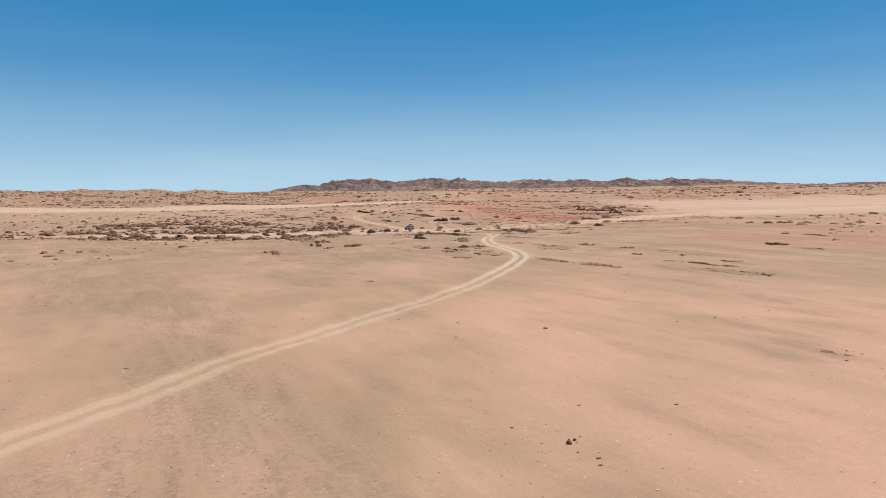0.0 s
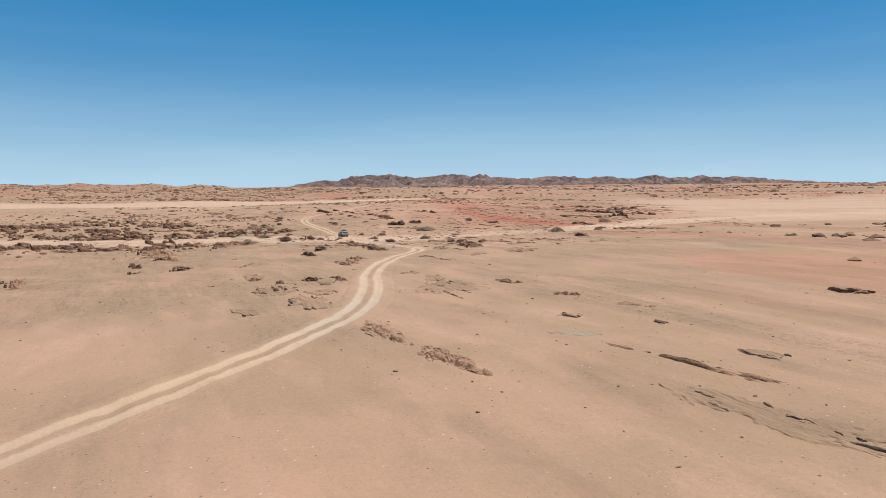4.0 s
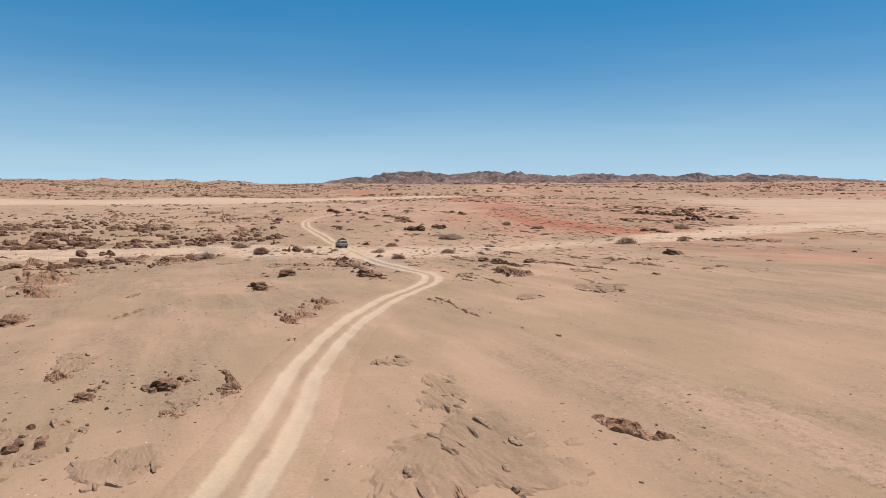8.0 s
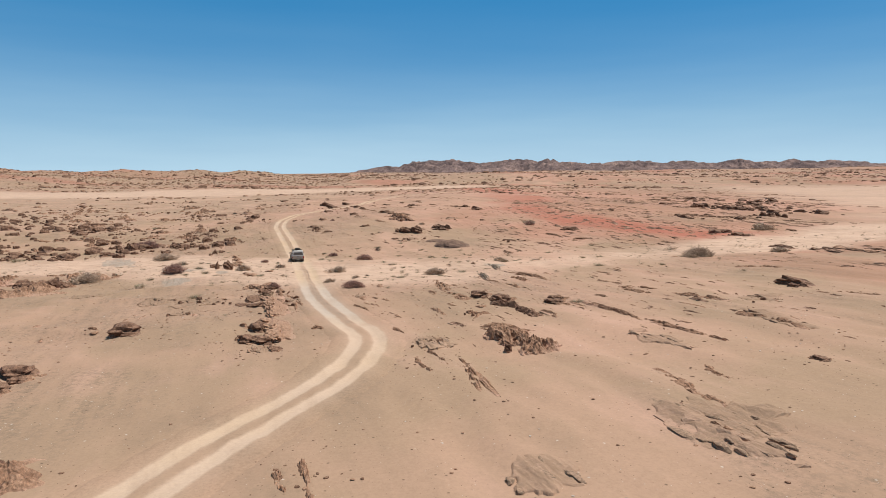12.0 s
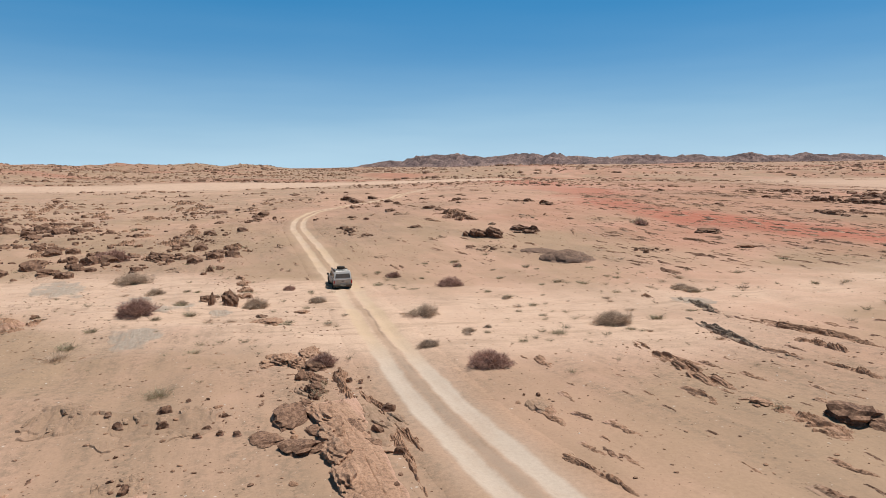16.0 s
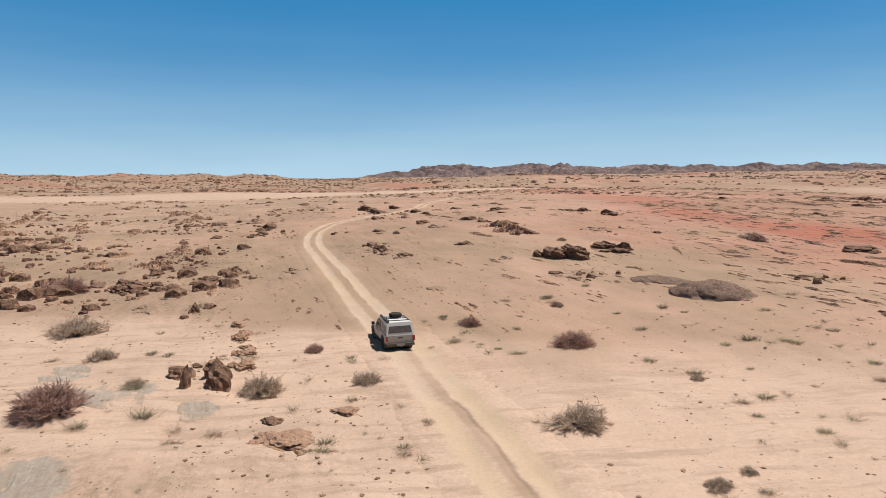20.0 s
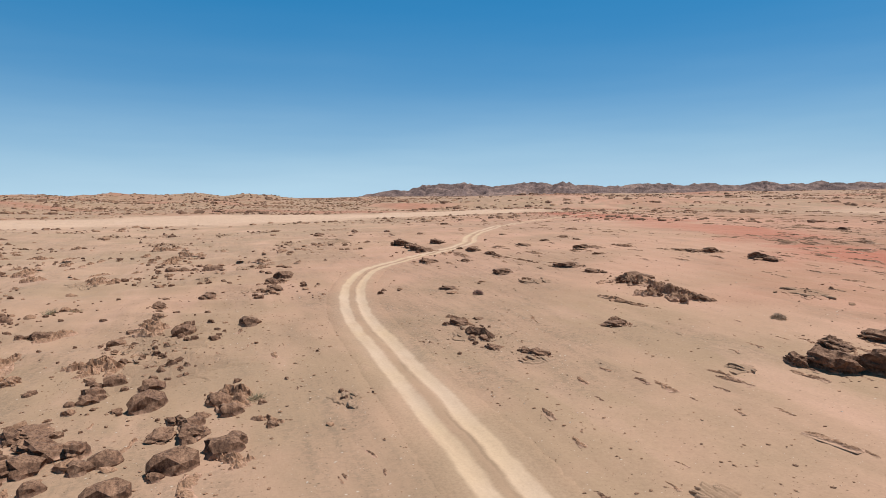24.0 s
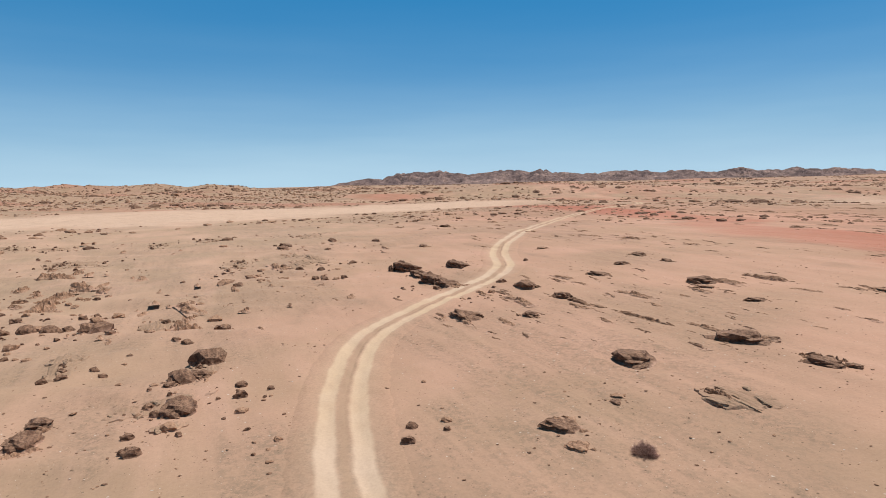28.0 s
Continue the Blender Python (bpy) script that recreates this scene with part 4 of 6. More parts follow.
def bedrock(x, y, w, d, turn, material, label, high=0.13, name="bedrock_patch"):
    """A sheet of bare rock worn nearly flush with the sand, its edge dipping under it."""
    rng = rock_rng
    w, d = min(w, 12.0) * 0.9, min(d, 13.0) * 0.9
    if material is SLATE_SHEET:
        w, d = w * 1.4, d * 1.15
    n = 46
    a, r = np.meshgrid(np.linspace(0, 2 * np.pi, n * 2 + 1)[:-1], np.linspace(0.0, 1, 26))
    seed = rng.randrange(1000)
    rim = 0.5 * (1 + 0.30 * fbm(np.cos(a) * 1.5 + seed, np.sin(a) * 1.5, 4, seed))
    lx, ly = np.cos(a) * r * rim * w, np.sin(a) * r * rim * d
    ca, sa = math.cos(radians(turn)), math.sin(radians(turn))
    X, Y = x + lx * ca - ly * sa, y + lx * sa + ly * ca
    U, V = X * CS + Y * SS, -X * SS + Y * CS
    rough = 0.5 * np.abs(fbm(U / 2.2, V / 0.35, 3, seed + 3)) + 0.35 * fbm(X / 0.8, Y / 0.8, 3, seed + 5)
    rise = smoothstep(1.0, 0.72, r + (0.14 if material is SLATE_SHEET else 0.32) * fbm(X / 1.4, Y / 1.4, 4, seed + 9))
    Z = height(X, Y) - 0.14 + rise * (0.13 + high * (0.65 + 0.8 * rough)) - 0.25 * (r > 0.985)
    k = n * 2
    i = np.arange(25)[:, None] * k + np.arange(k)[None]
    j = np.arange(25)[:, None] * k + (np.arange(k)[None] + 1) % k
    faces = np.stack([i.ravel(), (i + k).ravel(), (j + k).ravel(), j.ravel()], 1)
    me = mesh_from(name, np.stack([X.ravel(), Y.ravel(), Z.ravel()], 1), faces, material, False)
    for key, values in zip(ZONES, zones(X.ravel(), Y.ravel())):
        set_attr(me, key, values)
    set_attr(me, "bare", (smoothstep(1.0, 0.5, r + 0.25 * fbm(X / 1.3, Y / 1.3, 3, seed + 15)) * rise).ravel())
    patch = tagged(new(name, me), label, "bedrock", "bedrock patches")
    for _ in range(0 if material is SLATE_SHEET else int(min(14, 3 + w * d * 0.2))):
        q, t = 0.42 * math.sqrt(rng.random()), rng.uniform(0, 6.283)
        gx0, gy0 = math.cos(t) * q * w, math.sin(t) * q * d
        bx, by, a = x + gx0 * ca - gy0 * sa, y + gx0 * sa + gy0 * ca, rng.uniform(0.25, 0.8)
        if min_off_track(bx, by) < 2.2:
            continue
        child("slab", rng.choice(BEDROCK_BLOCKS), patch, pose(bx, by, hz(bx, by) + 0.04, rng.uniform(-6, 6), rng.uniform(-6, 6), math.degrees(STRIKE) + rng.uniform(-20, 20)) @ Matrix.Diagonal((a * rng.uniform(1.2, 2.6), a * rng.uniform(0.4, 0.9), a * rng.uniform(0.06, 0.14) + 0.07, 1)))
    return patch


def strip_patch(x1, y1, x2, y2, width):
    length = math.hypot(x2 - x1, y2 - y1)
    bedrock((x1 + x2) / 2, (y1 + y2) / 2, width * 1.6, min(length, 14) * 1.1, math.degrees(math.atan2(y2 - y1, x2 - x1)) - 90, ROCK_GREY, "long greyish-brown strip of worn bedrock layers", 0.10)

# ---- standing rocks: place, width and height ----
for ax, ay, wide, high in [
    (10.2, 264.3, 6.3, 1.75), (6.9, 269.7, 5.15, 0.65),
]:
    tor(ax, ay, wide, high * 0.72, CRAG_WORN, "large smooth whale-backed outcrop of purplish-brown rock", 0, "whaleback_rock", -25)

for ax, ay, wide, high in [
    (-3.1, 283.5, 3.39, 1.54), (-0.4, 282.7, 3.01, 1.91), (-1.4, 287.8, 2.49, 1.13), (3, 290.1, 3.49, 0.96), (4.7, 286.3, 2.59, 0.62), (-50.3, 363.2, 4.4, 1.7), (-45.3, 354.3, 4.2, 1.5), (-43.6, 364.6, 3.8, 1.2), (-47.6, 358, 3.2, 1.1),
]:
    tor(ax, ay, wide, high * 0.8, CRAG_BIG, "massive dark brown boulder standing on the slope", 1)

for ax, ay, wide, high in [
    (-26.8, 252.5, 1.1, 0.85), (-24.4, 248.4, 1.11, 0.87), (-25.1, 250.4, 1.17, 0.65), (-21.9, 244.4, 1.32, 0.85), (-20.7, 241.8, 1.21, 0.78), (-22.7, 246.1, 1.21, 0.61), (-7.6, 221.1, 1.79, 1), (-6.4, 220.3, 1.14, 0.97), (-6.6, 222.6, 1.41, 0.57), (-13.4, 231.5, 2.14, 0.86),
]:
    tor(ax, ay, wide * 1.3, high * 0.52, CRAG_PALE, "pale grey-brown split block of a rock ledge", 3, "ledge_block", math.degrees(STRIKE))

for ax, ay, wide, high in [
    (-3.5, 215.5, 1.1, 0.76), (-4, 217.5, 1.05, 0.64), (-4.9, 218.3, 0.95, 0.48),
]:
    tor(ax, ay, wide * 1.2, high * 0.7, CRAG_BIG, "dark broken block below the ledge", 3, "ledge_block")

for ax, ay, wide, high in [
    (-54.5, 283.4, 2.49, 0), (-52.1, 285.8, 1.5, 0), (-50.5, 286.1, 1.69, 0), (-50.8, 288, 1.03, 0), (-55.7, 288.1, 1.18, 0), (-11.8, 312.1, 5.73, 1.09), (-9, 305.1, 5.19, 1.26), (22.2, 203.6, 2.8, 0), (27, 192.7, 5.19, 1.34), (20.1, 193.5, 1.85, 0), (-37.6, 228.3, 8.2, 1.4), (7.3, 161.5, 4.2, 0), (11.4, 138.5, 1.59, 0), (10.4, 135, 1.52, 0), (-1, 141.5, 2.63, 0), (-32, 177.2, 7.96, 0), (-25.3, 155.1, 3.57, 0), (-34.9, 217, 9.33, 1.67), (-21, 161.5, 4.22, 0), (-39.8, 189.6, 11.17, 0),
]:
    hump(ax, ay, wide, high)

for ax, ay, wide, high in [
    (7.3, 168.1, 4.44, 0), (-34.9, 140.6, 4.04, 0),
]:
    hump(ax, ay, wide, high)

for ax, ay, wide, high in [
    (-64.4, 305, 2.2, 0), (-59.6, 293.5, 1.61, 0), (-59.3, 292, 1.14, 0), (-57, 292.7, 1.54, 0), (-59, 296.3, 1.11, 0), (-62.2, 312.1, 1.88, 0), (-57.6, 318.4, 1.48, 0), (-56.7, 320.3, 1.88, 0), (-49.9, 282.4, 1.56, 0), (-49.2, 282.8, 1.23, 0), (-49, 280.5, 1.18, 0), (-46.1, 280.2, 1.28, 0), (-59.6, 289.5, 1.02, 0), (-34.2, 347.6, 3.39, 0), (-39.3, 335, 3.1, 0), (-33.8, 334.9, 1.89, 0), (-26.9, 321.5, 3.13, 0), (-32.3, 311.2, 1.89, 0), (-16.1, 348.4, 2.95, 0), (-28.6, 294.8, 2.21, 0), (-27.2, 296.7, 0.97, 0), (-26.9, 292.1, 1.74, 0),
]:
    tor(ax, ay, wide, min(high or 2, 0.24 * min(wide, 6)), CRAG_DARK, "dark weathered boulder of layered rock in sand")

for ax, ay, wide, high in [
    (-25.9, 290.3, 1.41, 0), (-24.9, 287.8, 1.32, 0), (-22.5, 286.7, 1.12, 0), (-21.5, 285.8, 1.67, 0), (2, 339.9, 2.51, 0), (6.3, 331.6, 3.35, 0), (-30.7, 341.7, 2.05, 0), (-43.1, 350.9, 2.88, 0), (-60.7, 299.4, 2.24, 0), (-58.1, 292.6, 2.08, 0), (-55.8, 292.2, 1.58, 0), (-54.7, 284.7, 1.97, 0), (-48.6, 282.3, 2.45, 0), (-52.6, 279.3, 1.5, 0), (-46.2, 273.6, 1.22, 0), (-41.9, 272.7, 1.16, 0), (-40.5, 273.6, 1.57, 0), (-36.6, 268.8, 1.27, 0), (-61, 309.3, 2.53, 0),
]:
    tor(ax, ay, wide, high or 0.30 * min(wide, 5), CRAG_DARK, "dark weathered boulder of layered rock in sand")

for ax, ay, wide, high in [
    (-54.8, 314.2, 3.04, 0), (-33, 256.8, 0.94, 0.85), (-23.7, 241.7, 0.77, 0), (-8.8, 303.4, 2.27, 0), (-6.8, 303.8, 2.06, 0), (11.3, 303.5, 1.17, 0), (-5.2, 217.7, 2.48, 0), (4.8, 196.9, 2.45, 0), (5.7, 192.9, 1.83, 0), (7, 192.7, 1.98, 0), (9, 190.7, 1.28, 0), (-10.3, 196.1, 1, 0), (21.3, 213.3, 2.23, 0), (23.8, 210.8, 2.47, 0), (29.3, 210.7, 1.79, 0), (53.9, 219.6, 3.35, 0), (75, 255.7, 11.16, 0.35), (80.5, 348.5, 11.52, 0), (84.2, 325.4, 6.5, 0), (73.9, 354.3, 7.38, 0), (-84.4, 265.1, 8.54, 0),
]:
    tor(ax, ay, wide, high or 0.30 * min(wide, 5), CRAG_DARK, "dark weathered boulder of layered rock in sand")

for ax, ay, wide, high in [
    (-57.3, 262.6, 7.52, 2.54), (-84.9, 286.5, 5.03, 0), (-34.9, 221.6, 2.07, 0), (7.3, 139.4, 1.98, 0), (3.8, 137.2, 1.31, 0), (-48.6, 213, 8.81, 1.56), (-35.6, 216.4, 7.07, 0), (-5.2, 183.1, 2.64, 0), (-82.5, 258.8, 5.79, 0), (-83.7, 248.3, 6.53, 0), (-75.7, 221.3, 7.03, 0), (-60.2, 259.5, 4.82, 0), (-52.5, 253.2, 3.97, 0), (-40.4, 271, 8.08, 0), (-21.4, 238.6, 5.19, 0), (-1, 209.5, 5.99, 0.62), (-82.8, 277.5, 4.43, 0), (-4.1, 180, 2, 0), (-60.4, 228.2, 8.91, 2.71), (-39.3, 221.6, 8.3, 1.53), (-46.8, 267.6, 12.33, 0),
]:
    tor(ax, ay, wide, high or 0.30 * min(wide, 5), CRAG_DARK, "dark weathered boulder of layered rock in sand")

for ax, ay, wide, high in [
    (-86.1, 257.8, 8.47, 0), (-115.7, 245.6, 7.78, 0), (-96.6, 237.9, 8.04, 0), (-76.4, 213.2, 10.38, 0), (-135.5, 289.1, 12.82, 0), (-60.1, 270.4, 7.65, 0), (-6.1, 194.7, 3.27, 0), (-30.8, 164.4, 4.7, 0), (-19.5, 158.4, 2.62, 0), (-112.1, 227.8, 10.06, 0),
]:
    tor(ax, ay, wide, high or 0.30 * min(wide, 5), CRAG_DARK, "dark weathered boulder of layered rock in sand")

for ax, ay, wide, high in [
    (-48.6, 283.3, 0.65, 0), (-52.7, 285, 0.61, 0), (-52.4, 283.2, 0.59, 0), (-40.4, 271.5, 0.79, 0), (-41, 266.2, 0.74, 0),
]:
    loose_stone(ax, ay, wide)

# ---- the outcrops, from south to north ----

for ax, ay, bx, by, wide, high in [
    (32.4, 47.1, 34.5, 44.1, 0.6, 0.1), (39.1, 103.6, 47.8, 93.9, 1, 0.3), (19.9, 110.4, 30.8, 95.8, 2.6, 0.5), (43.3, 120, 47.2, 116.1, 2.2, 0.2), (37.8,
    125.4, 40, 123.8, 1.5, 0.6), (24.6, 129.9, 27.9, 123.1, 0.6, 0.2), (31.4, 135.6, 35, 133.1, 1.5, 0.6), (9.1, 143.7, 12, 138.8, 0.8, 0.5), (84.4,
    149.3, 86.5, 141.1, 1, 0.4), (5.8, 161.6, 8.9, 157.6, 0.7, 0.5), (-11.6, 162.3, -10.3, 166.1, 1.2, 0.4), (17.8, 171.4, 19.5, 168.6, 0.3, 0.2), (18.8,
    172.2, 24.4, 159.8, 0.5, 0.3), (-17.5, 173.1, -17.5, 176.7, 0.8, 0.3), (35.5, 178.1, 37.1, 174.9, 0.8, 0.3), (35, 186, 37.6, 179.4, 1, 0.2),
]:
    ledge(ax, ay, bx, by, wide, high)

for ax, ay, bx, by, wide, high in [
    (23.1, 187.2, 25.2, 180.8, 0.4, 0.2), (37.7, 187.3, 38.6, 184.4, 0.8, 0.2), (19.7, 188.9, 21.6, 185.1, 0.4, 0.2), (20.4, 190.9, 22.8, 185.9, 0.4,
    0.2), (21.6, 191.4, 26, 180.5, 0.5, 0.2), (26.1, 195.4, 28.2, 191.6, 2.6, 0.4), (16, 197.7, 17.8, 195.3, 0.4, 0.2), (9.4, 198, 10.3, 196.9, 0.7, 0.3),
    (24.8, 198.4, 26.3, 194.5, 3, 0.6), (3.8, 200.1, 7.6, 193.4, 2.4, 1.1), (44.1, 203.3, 46.7, 195.9, 1.6, 0.5), (25.8, 205.6, 27.6, 202.6, 1.5, 0.8),
    (5.3, 206.5, 9.7, 198, 0.5, 0.2), (20.7, 206.8, 23.9, 201.2, 1.8, 0.5), (9.3, 208.8, 11.8, 205.4, 0.5, 0.2), (32.1, 209, 40.2, 192.8, 0.7, 0.3),
]:
    ledge(ax, ay, bx, by, wide, high)

for ax, ay, bx, by, wide, high in [
    (23.1, 209.8, 25.9, 206.2, 1.4, 0.8), (1.6, 211.6, 4.8, 204.7, 0.4, 0.2), (-2.3, 213.3, 3.1, 203.2, 2, 1.1), (18.9, 214.5, 20, 210.8, 1.8, 0.4),
    (55.6, 215.3, 59.4, 213.3, 1, 0.3), (40.8, 215.4, 44.6, 210.4, 1.4, 0.5), (-1.3, 216.8, 3.8, 208.6, 0.5, 0.3), (-3.7, 219.9, -1.2, 214.8, 0.6, 0.5),
    (35.9, 220.1, 38.9, 216.1, 1.5, 0.4), (-1.3, 220.4, 5.6, 207.8, 0.5, 0.2), (35.8, 222.2, 39.9, 217.5, 1, 0.3), (23.6, 222.5, 25.1, 219.2, 1.2, 0.4),
    (35.4, 224.8, 36.3, 222.3, 0.8, 0.3), (14.2, 227.2, 17.7, 216.5, 0.6, 0.3), (13.8, 227.2, 16.9, 217.1, 0.7, 0.3), (24.1, 227.3, 25.6, 224.6, 1.2, 0.6),
]:
    ledge(ax, ay, bx, by, wide, high)

for ax, ay, bx, by, wide, high in [
    (23.1, 234.5, 28.3, 226.3, 1.6, 0.5), (52.7, 238.9, 58, 235.6, 2, 0.4), (16.6, 244.1, 17.2, 242.5, 0.6, 0.3), (72.6, 258.7, 76.7, 251.4, 3, 0.8), (6.1, 272.5, 9.4, 269.8, 1.2, 0.5),
    (5.4, 272.8, 9.8, 269.7, 1.4, 0.5), (26.1, 283.3, 30.1, 278.9, 1.2, 0.5), (1.7, 290.7, 6.1, 287.8, 1.6, 1.2), (11.3, 290.7, 11.6, 284.9, 0.6, 0.2),
    (-27.6, 292.9, -25.1, 289.9, 1.4, 0.8), (-15.8, 296.8, -14.2, 293.6, 1.2, 0.5), (-30, 298.2, -27.5, 294.5, 1.2, 0.6), (-22.8, 298.6, -21.4, 293.7,
    0.4, 0.1),
]:
    ledge(ax, ay, bx, by, wide, high)

for ax, ay, bx, by, wide, high in [
    (-16.2, 305.5, -10.9, 299.4, 1.4, 0.4), (-24.5, 316.2, -23.1, 314.1, 1, 0.5), (-17, 322.2, -14.6, 320.8, 1, 0.5), (61.1, 327.7, 71.6, 318.5, 1.5,
    0.6), (-20, 328.7, -18.1, 326.2, 1.4, 0.6), (-92.4, 328.9, -93.4, 333.7, 1.2, 0.4), (-40.9, 337.7, -37.3, 332.6, 0.8, 0.4), (-31.3, 342.8, -22.8,
    330.6, 0.7, 0.3), (-2.8, 344.4, 1.8, 339.1, 0.8, 0.3), (62.2, 389.6, 72.1, 379.6, 2, 0.8),
]:
    ledge(ax, ay, bx, by, wide, high)

for ax, ay, bx, by, wide, high in [
    (18.8, 234.3, 21.8, 222.4, 1, 0.4), (19.7, 242.1, 21.9, 234.4, 1.2, 0.4),
]:
    ledge(ax, ay, bx, by, wide, high, True)

for ax, ay, wide in [
    (-6, 26.5, 0.2), (18.6, 34.5, 0.3), (13.3, 34.7, 0.3), (14, 54.8, 0.6), (25.6, 73.7, 0.2), (38.2, 82.8, 0.3), (30, 89.3, 0.3), (24.6, 96.9, 0.4),
    (44.8, 110.9, 1.1), (24, 114.2, 0.2), (29.2, 118.7, 0.2), (30.8, 120.8, 0.2), (35, 122.6, 0.4), (67.1, 125, 3.2), (-4.3, 135, 0.8), (10.1, 135.8,
    1.4), (11.1, 139.6, 1.3), (30.6, 152.8, 0.6), (27.9, 155.5, 0.4), (-4.7, 180.7, 2), (44.6, 188.1, 1.2), (7.8, 190.2, 1), (6.2, 191.8, 0.4), (20,
    193.8, 3), (-9.4, 195.2, 0.8), (-10, 195.8, 1), (4.3, 196.4, 0.3), (3.3, 197.3, 0.4), (-0.3, 205.3, 0.4), (22.1, 207.7, 1.2), (29.2, 209.4, 2.3),
    (29.3, 210.4, 1.6),
]:
    boulder(ax, ay, wide)

for ax, ay, wide in [
    (21.7, 212, 2.4), (-7.4, 212.8, 0.6), (-3.3, 214, 0.9), (18.1, 214.5, 0.6), (18.1, 215, 1.2), (-4.4, 217.4, 1.8), (53.4, 219.6, 2.7), (-5.1, 219.9,
    2), (-7.4, 220.8, 1.9), (-8, 221.2, 1.3), (-7.3, 222.2, 1.2), (-115.3, 228.5, 4.1), (-13.6, 232.3, 1.8), (-63.5, 233.5, 8.9), (-15.1, 233.8, 1.1),
    (-12.1, 235, 1.5), (-33, 256.6, 1), (-124.1, 259, 9.7), (65.4, 259.8, 2.7), (-58.3, 264, 4.2), (11.6, 265.5, 5.5), (-36.9, 269.4, 1.1), (-92.4, 269.8,
    10.1), (-39.5, 272.3, 1.8), (-2.9, 273.1, 1.6), (-40, 273.4, 3.3), (33.7, 275.6, 2.3), (-45.5, 279, 2.5), (-3.4, 283.5, 3.4), (-0.7, 284.1, 3.5),
    (-53, 284.9, 0.8), (-50.5, 285.7, 1.4),
]:
    boulder(ax, ay, wide)

for ax, ay, wide in [
    (-52.7, 285.8, 0.8), (-21.4, 286.3, 1.6), (-22.2, 287, 1.3), (-54.8, 287.1, 2.9), (-24.7, 287.8, 1.3), (-37.9, 287.9, 0.4), (-50.9, 288, 1), (-85.9,
    288.7, 6.5), (32.1, 290, 4.5), (-59.4, 291.8, 1.4), (-56.6, 292.2, 1.6), (-59.4, 292.7, 1.9), (-15.5, 293.8, 2), (-59.5, 295.3, 2.4), (-58.3, 296,
    3.2), (-59.2, 296.4, 1.1), (-63.3, 303.4, 2.8), (11.5, 304.7, 1.2), (-7.5, 305, 4.5), (-64.6, 305.5, 2.1), (-8.7, 307, 4.1), (-31.6, 309.1, 1.3),
    (-66.3, 309.2, 1.7), (-61.1, 309.9, 2.4), (-32.5, 312, 1.9), (-62.5, 312.6, 1.6), (-10.3, 313.4, 3), (-54.7, 314.4, 2.9), (-29.2, 314.4, 0.9), (-29,
    315.2, 0.9), (-11.2, 315.7, 4.2), (-56.7, 318.3, 2.4),
]:
    boulder(ax, ay, wide)

for ax, ay, wide in [
    (-16, 320.4, 2.3), (-15.8, 321.4, 2.5), (-26.8, 321.6, 3.1), (84.7, 324.5, 5.5), (-18.8, 326.4, 3.8), (7.2, 329.9, 2.9), (-34.1, 333.8, 2), (-14.2,
    338.5, 1.7), (-14.2, 339.4, 2.7), (2.1, 339.7, 2.4), (-0.5, 340.4, 2.5), (-2.3, 341.9, 2.1), (-1.9, 342.7, 2.5), (-16.6, 345.2, 2), (-16.1, 346.8,
    2.9), (-34.2, 347.3, 3.1), (-15.8, 348.4, 3.2), (-42.2, 350.3, 2.1), (86.2, 351.8, 11.2), (-44.5, 351.9, 4.3), (-26.1, 353.8, 2.4), (-27.1, 354.2,
    2.2), (-22.7, 360.7, 1.8), (-16.8, 363, 1.8), (-16.5, 363.9, 1.7), (-49.8, 365, 5.9), (-43.6, 365.5, 4.7), (-19.1, 370.2, 2.1), (-18.8, 371.5, 1.6),
    (-32, 380.2, 1.8), (-52.1, 387.9, 2.3), (-78.7, 391.6, 3.2),
]:
    boulder(ax, ay, wide)

for ax, ay, wide in [
    (-80, 395.8, 3.1), (-141.3, 396, 4), (-54.3, 435.6, 3.1),
]:
    boulder(ax, ay, wide)

for ax, ay, wide, deep, angle in [
    (12.2, 29.4, 1.4, 1.7, -10), (-5.8, 86.6, 1, 1.2, 35.4), (5.7, 131.2, 6, 9, 39.5), (10.2, 136.2, 2, 3.6, 29), (3.1, 138.6, 1.4, 4, 27.2), (3.3, 139,
    1.1, 3.4, 35.3), (6.9, 140.5, 2.4, 5.1, 23.5), (7.4, 140.8, 2.1, 3.4, 29.3), (10.6, 151.5, 1.1, 2.4, 20.1), (8.1, 190.8, 2.1, 3, 22.8), (20.5, 192.7,
    2.1, 3, -6.3), (-6.6, 204, 2.9, 2, 37.1), (-6.8, 204.6, 2, 1.8, 33.8), (-9, 210.5, 5.4, 7.7, 32), (-5.9, 210.6, 0.9, 2.9, 28.9), (1.1, 210.8, 1.5,
    4.4, 16.2), (1.2, 211.2, 2.5, 6.4, 20.9), (48.1, 211.8, 4.2, 5.7, -16.2), (7.9, 214.4, 1.4, 3.2, 2),
]:
    rubble(ax, ay, wide, deep, angle)

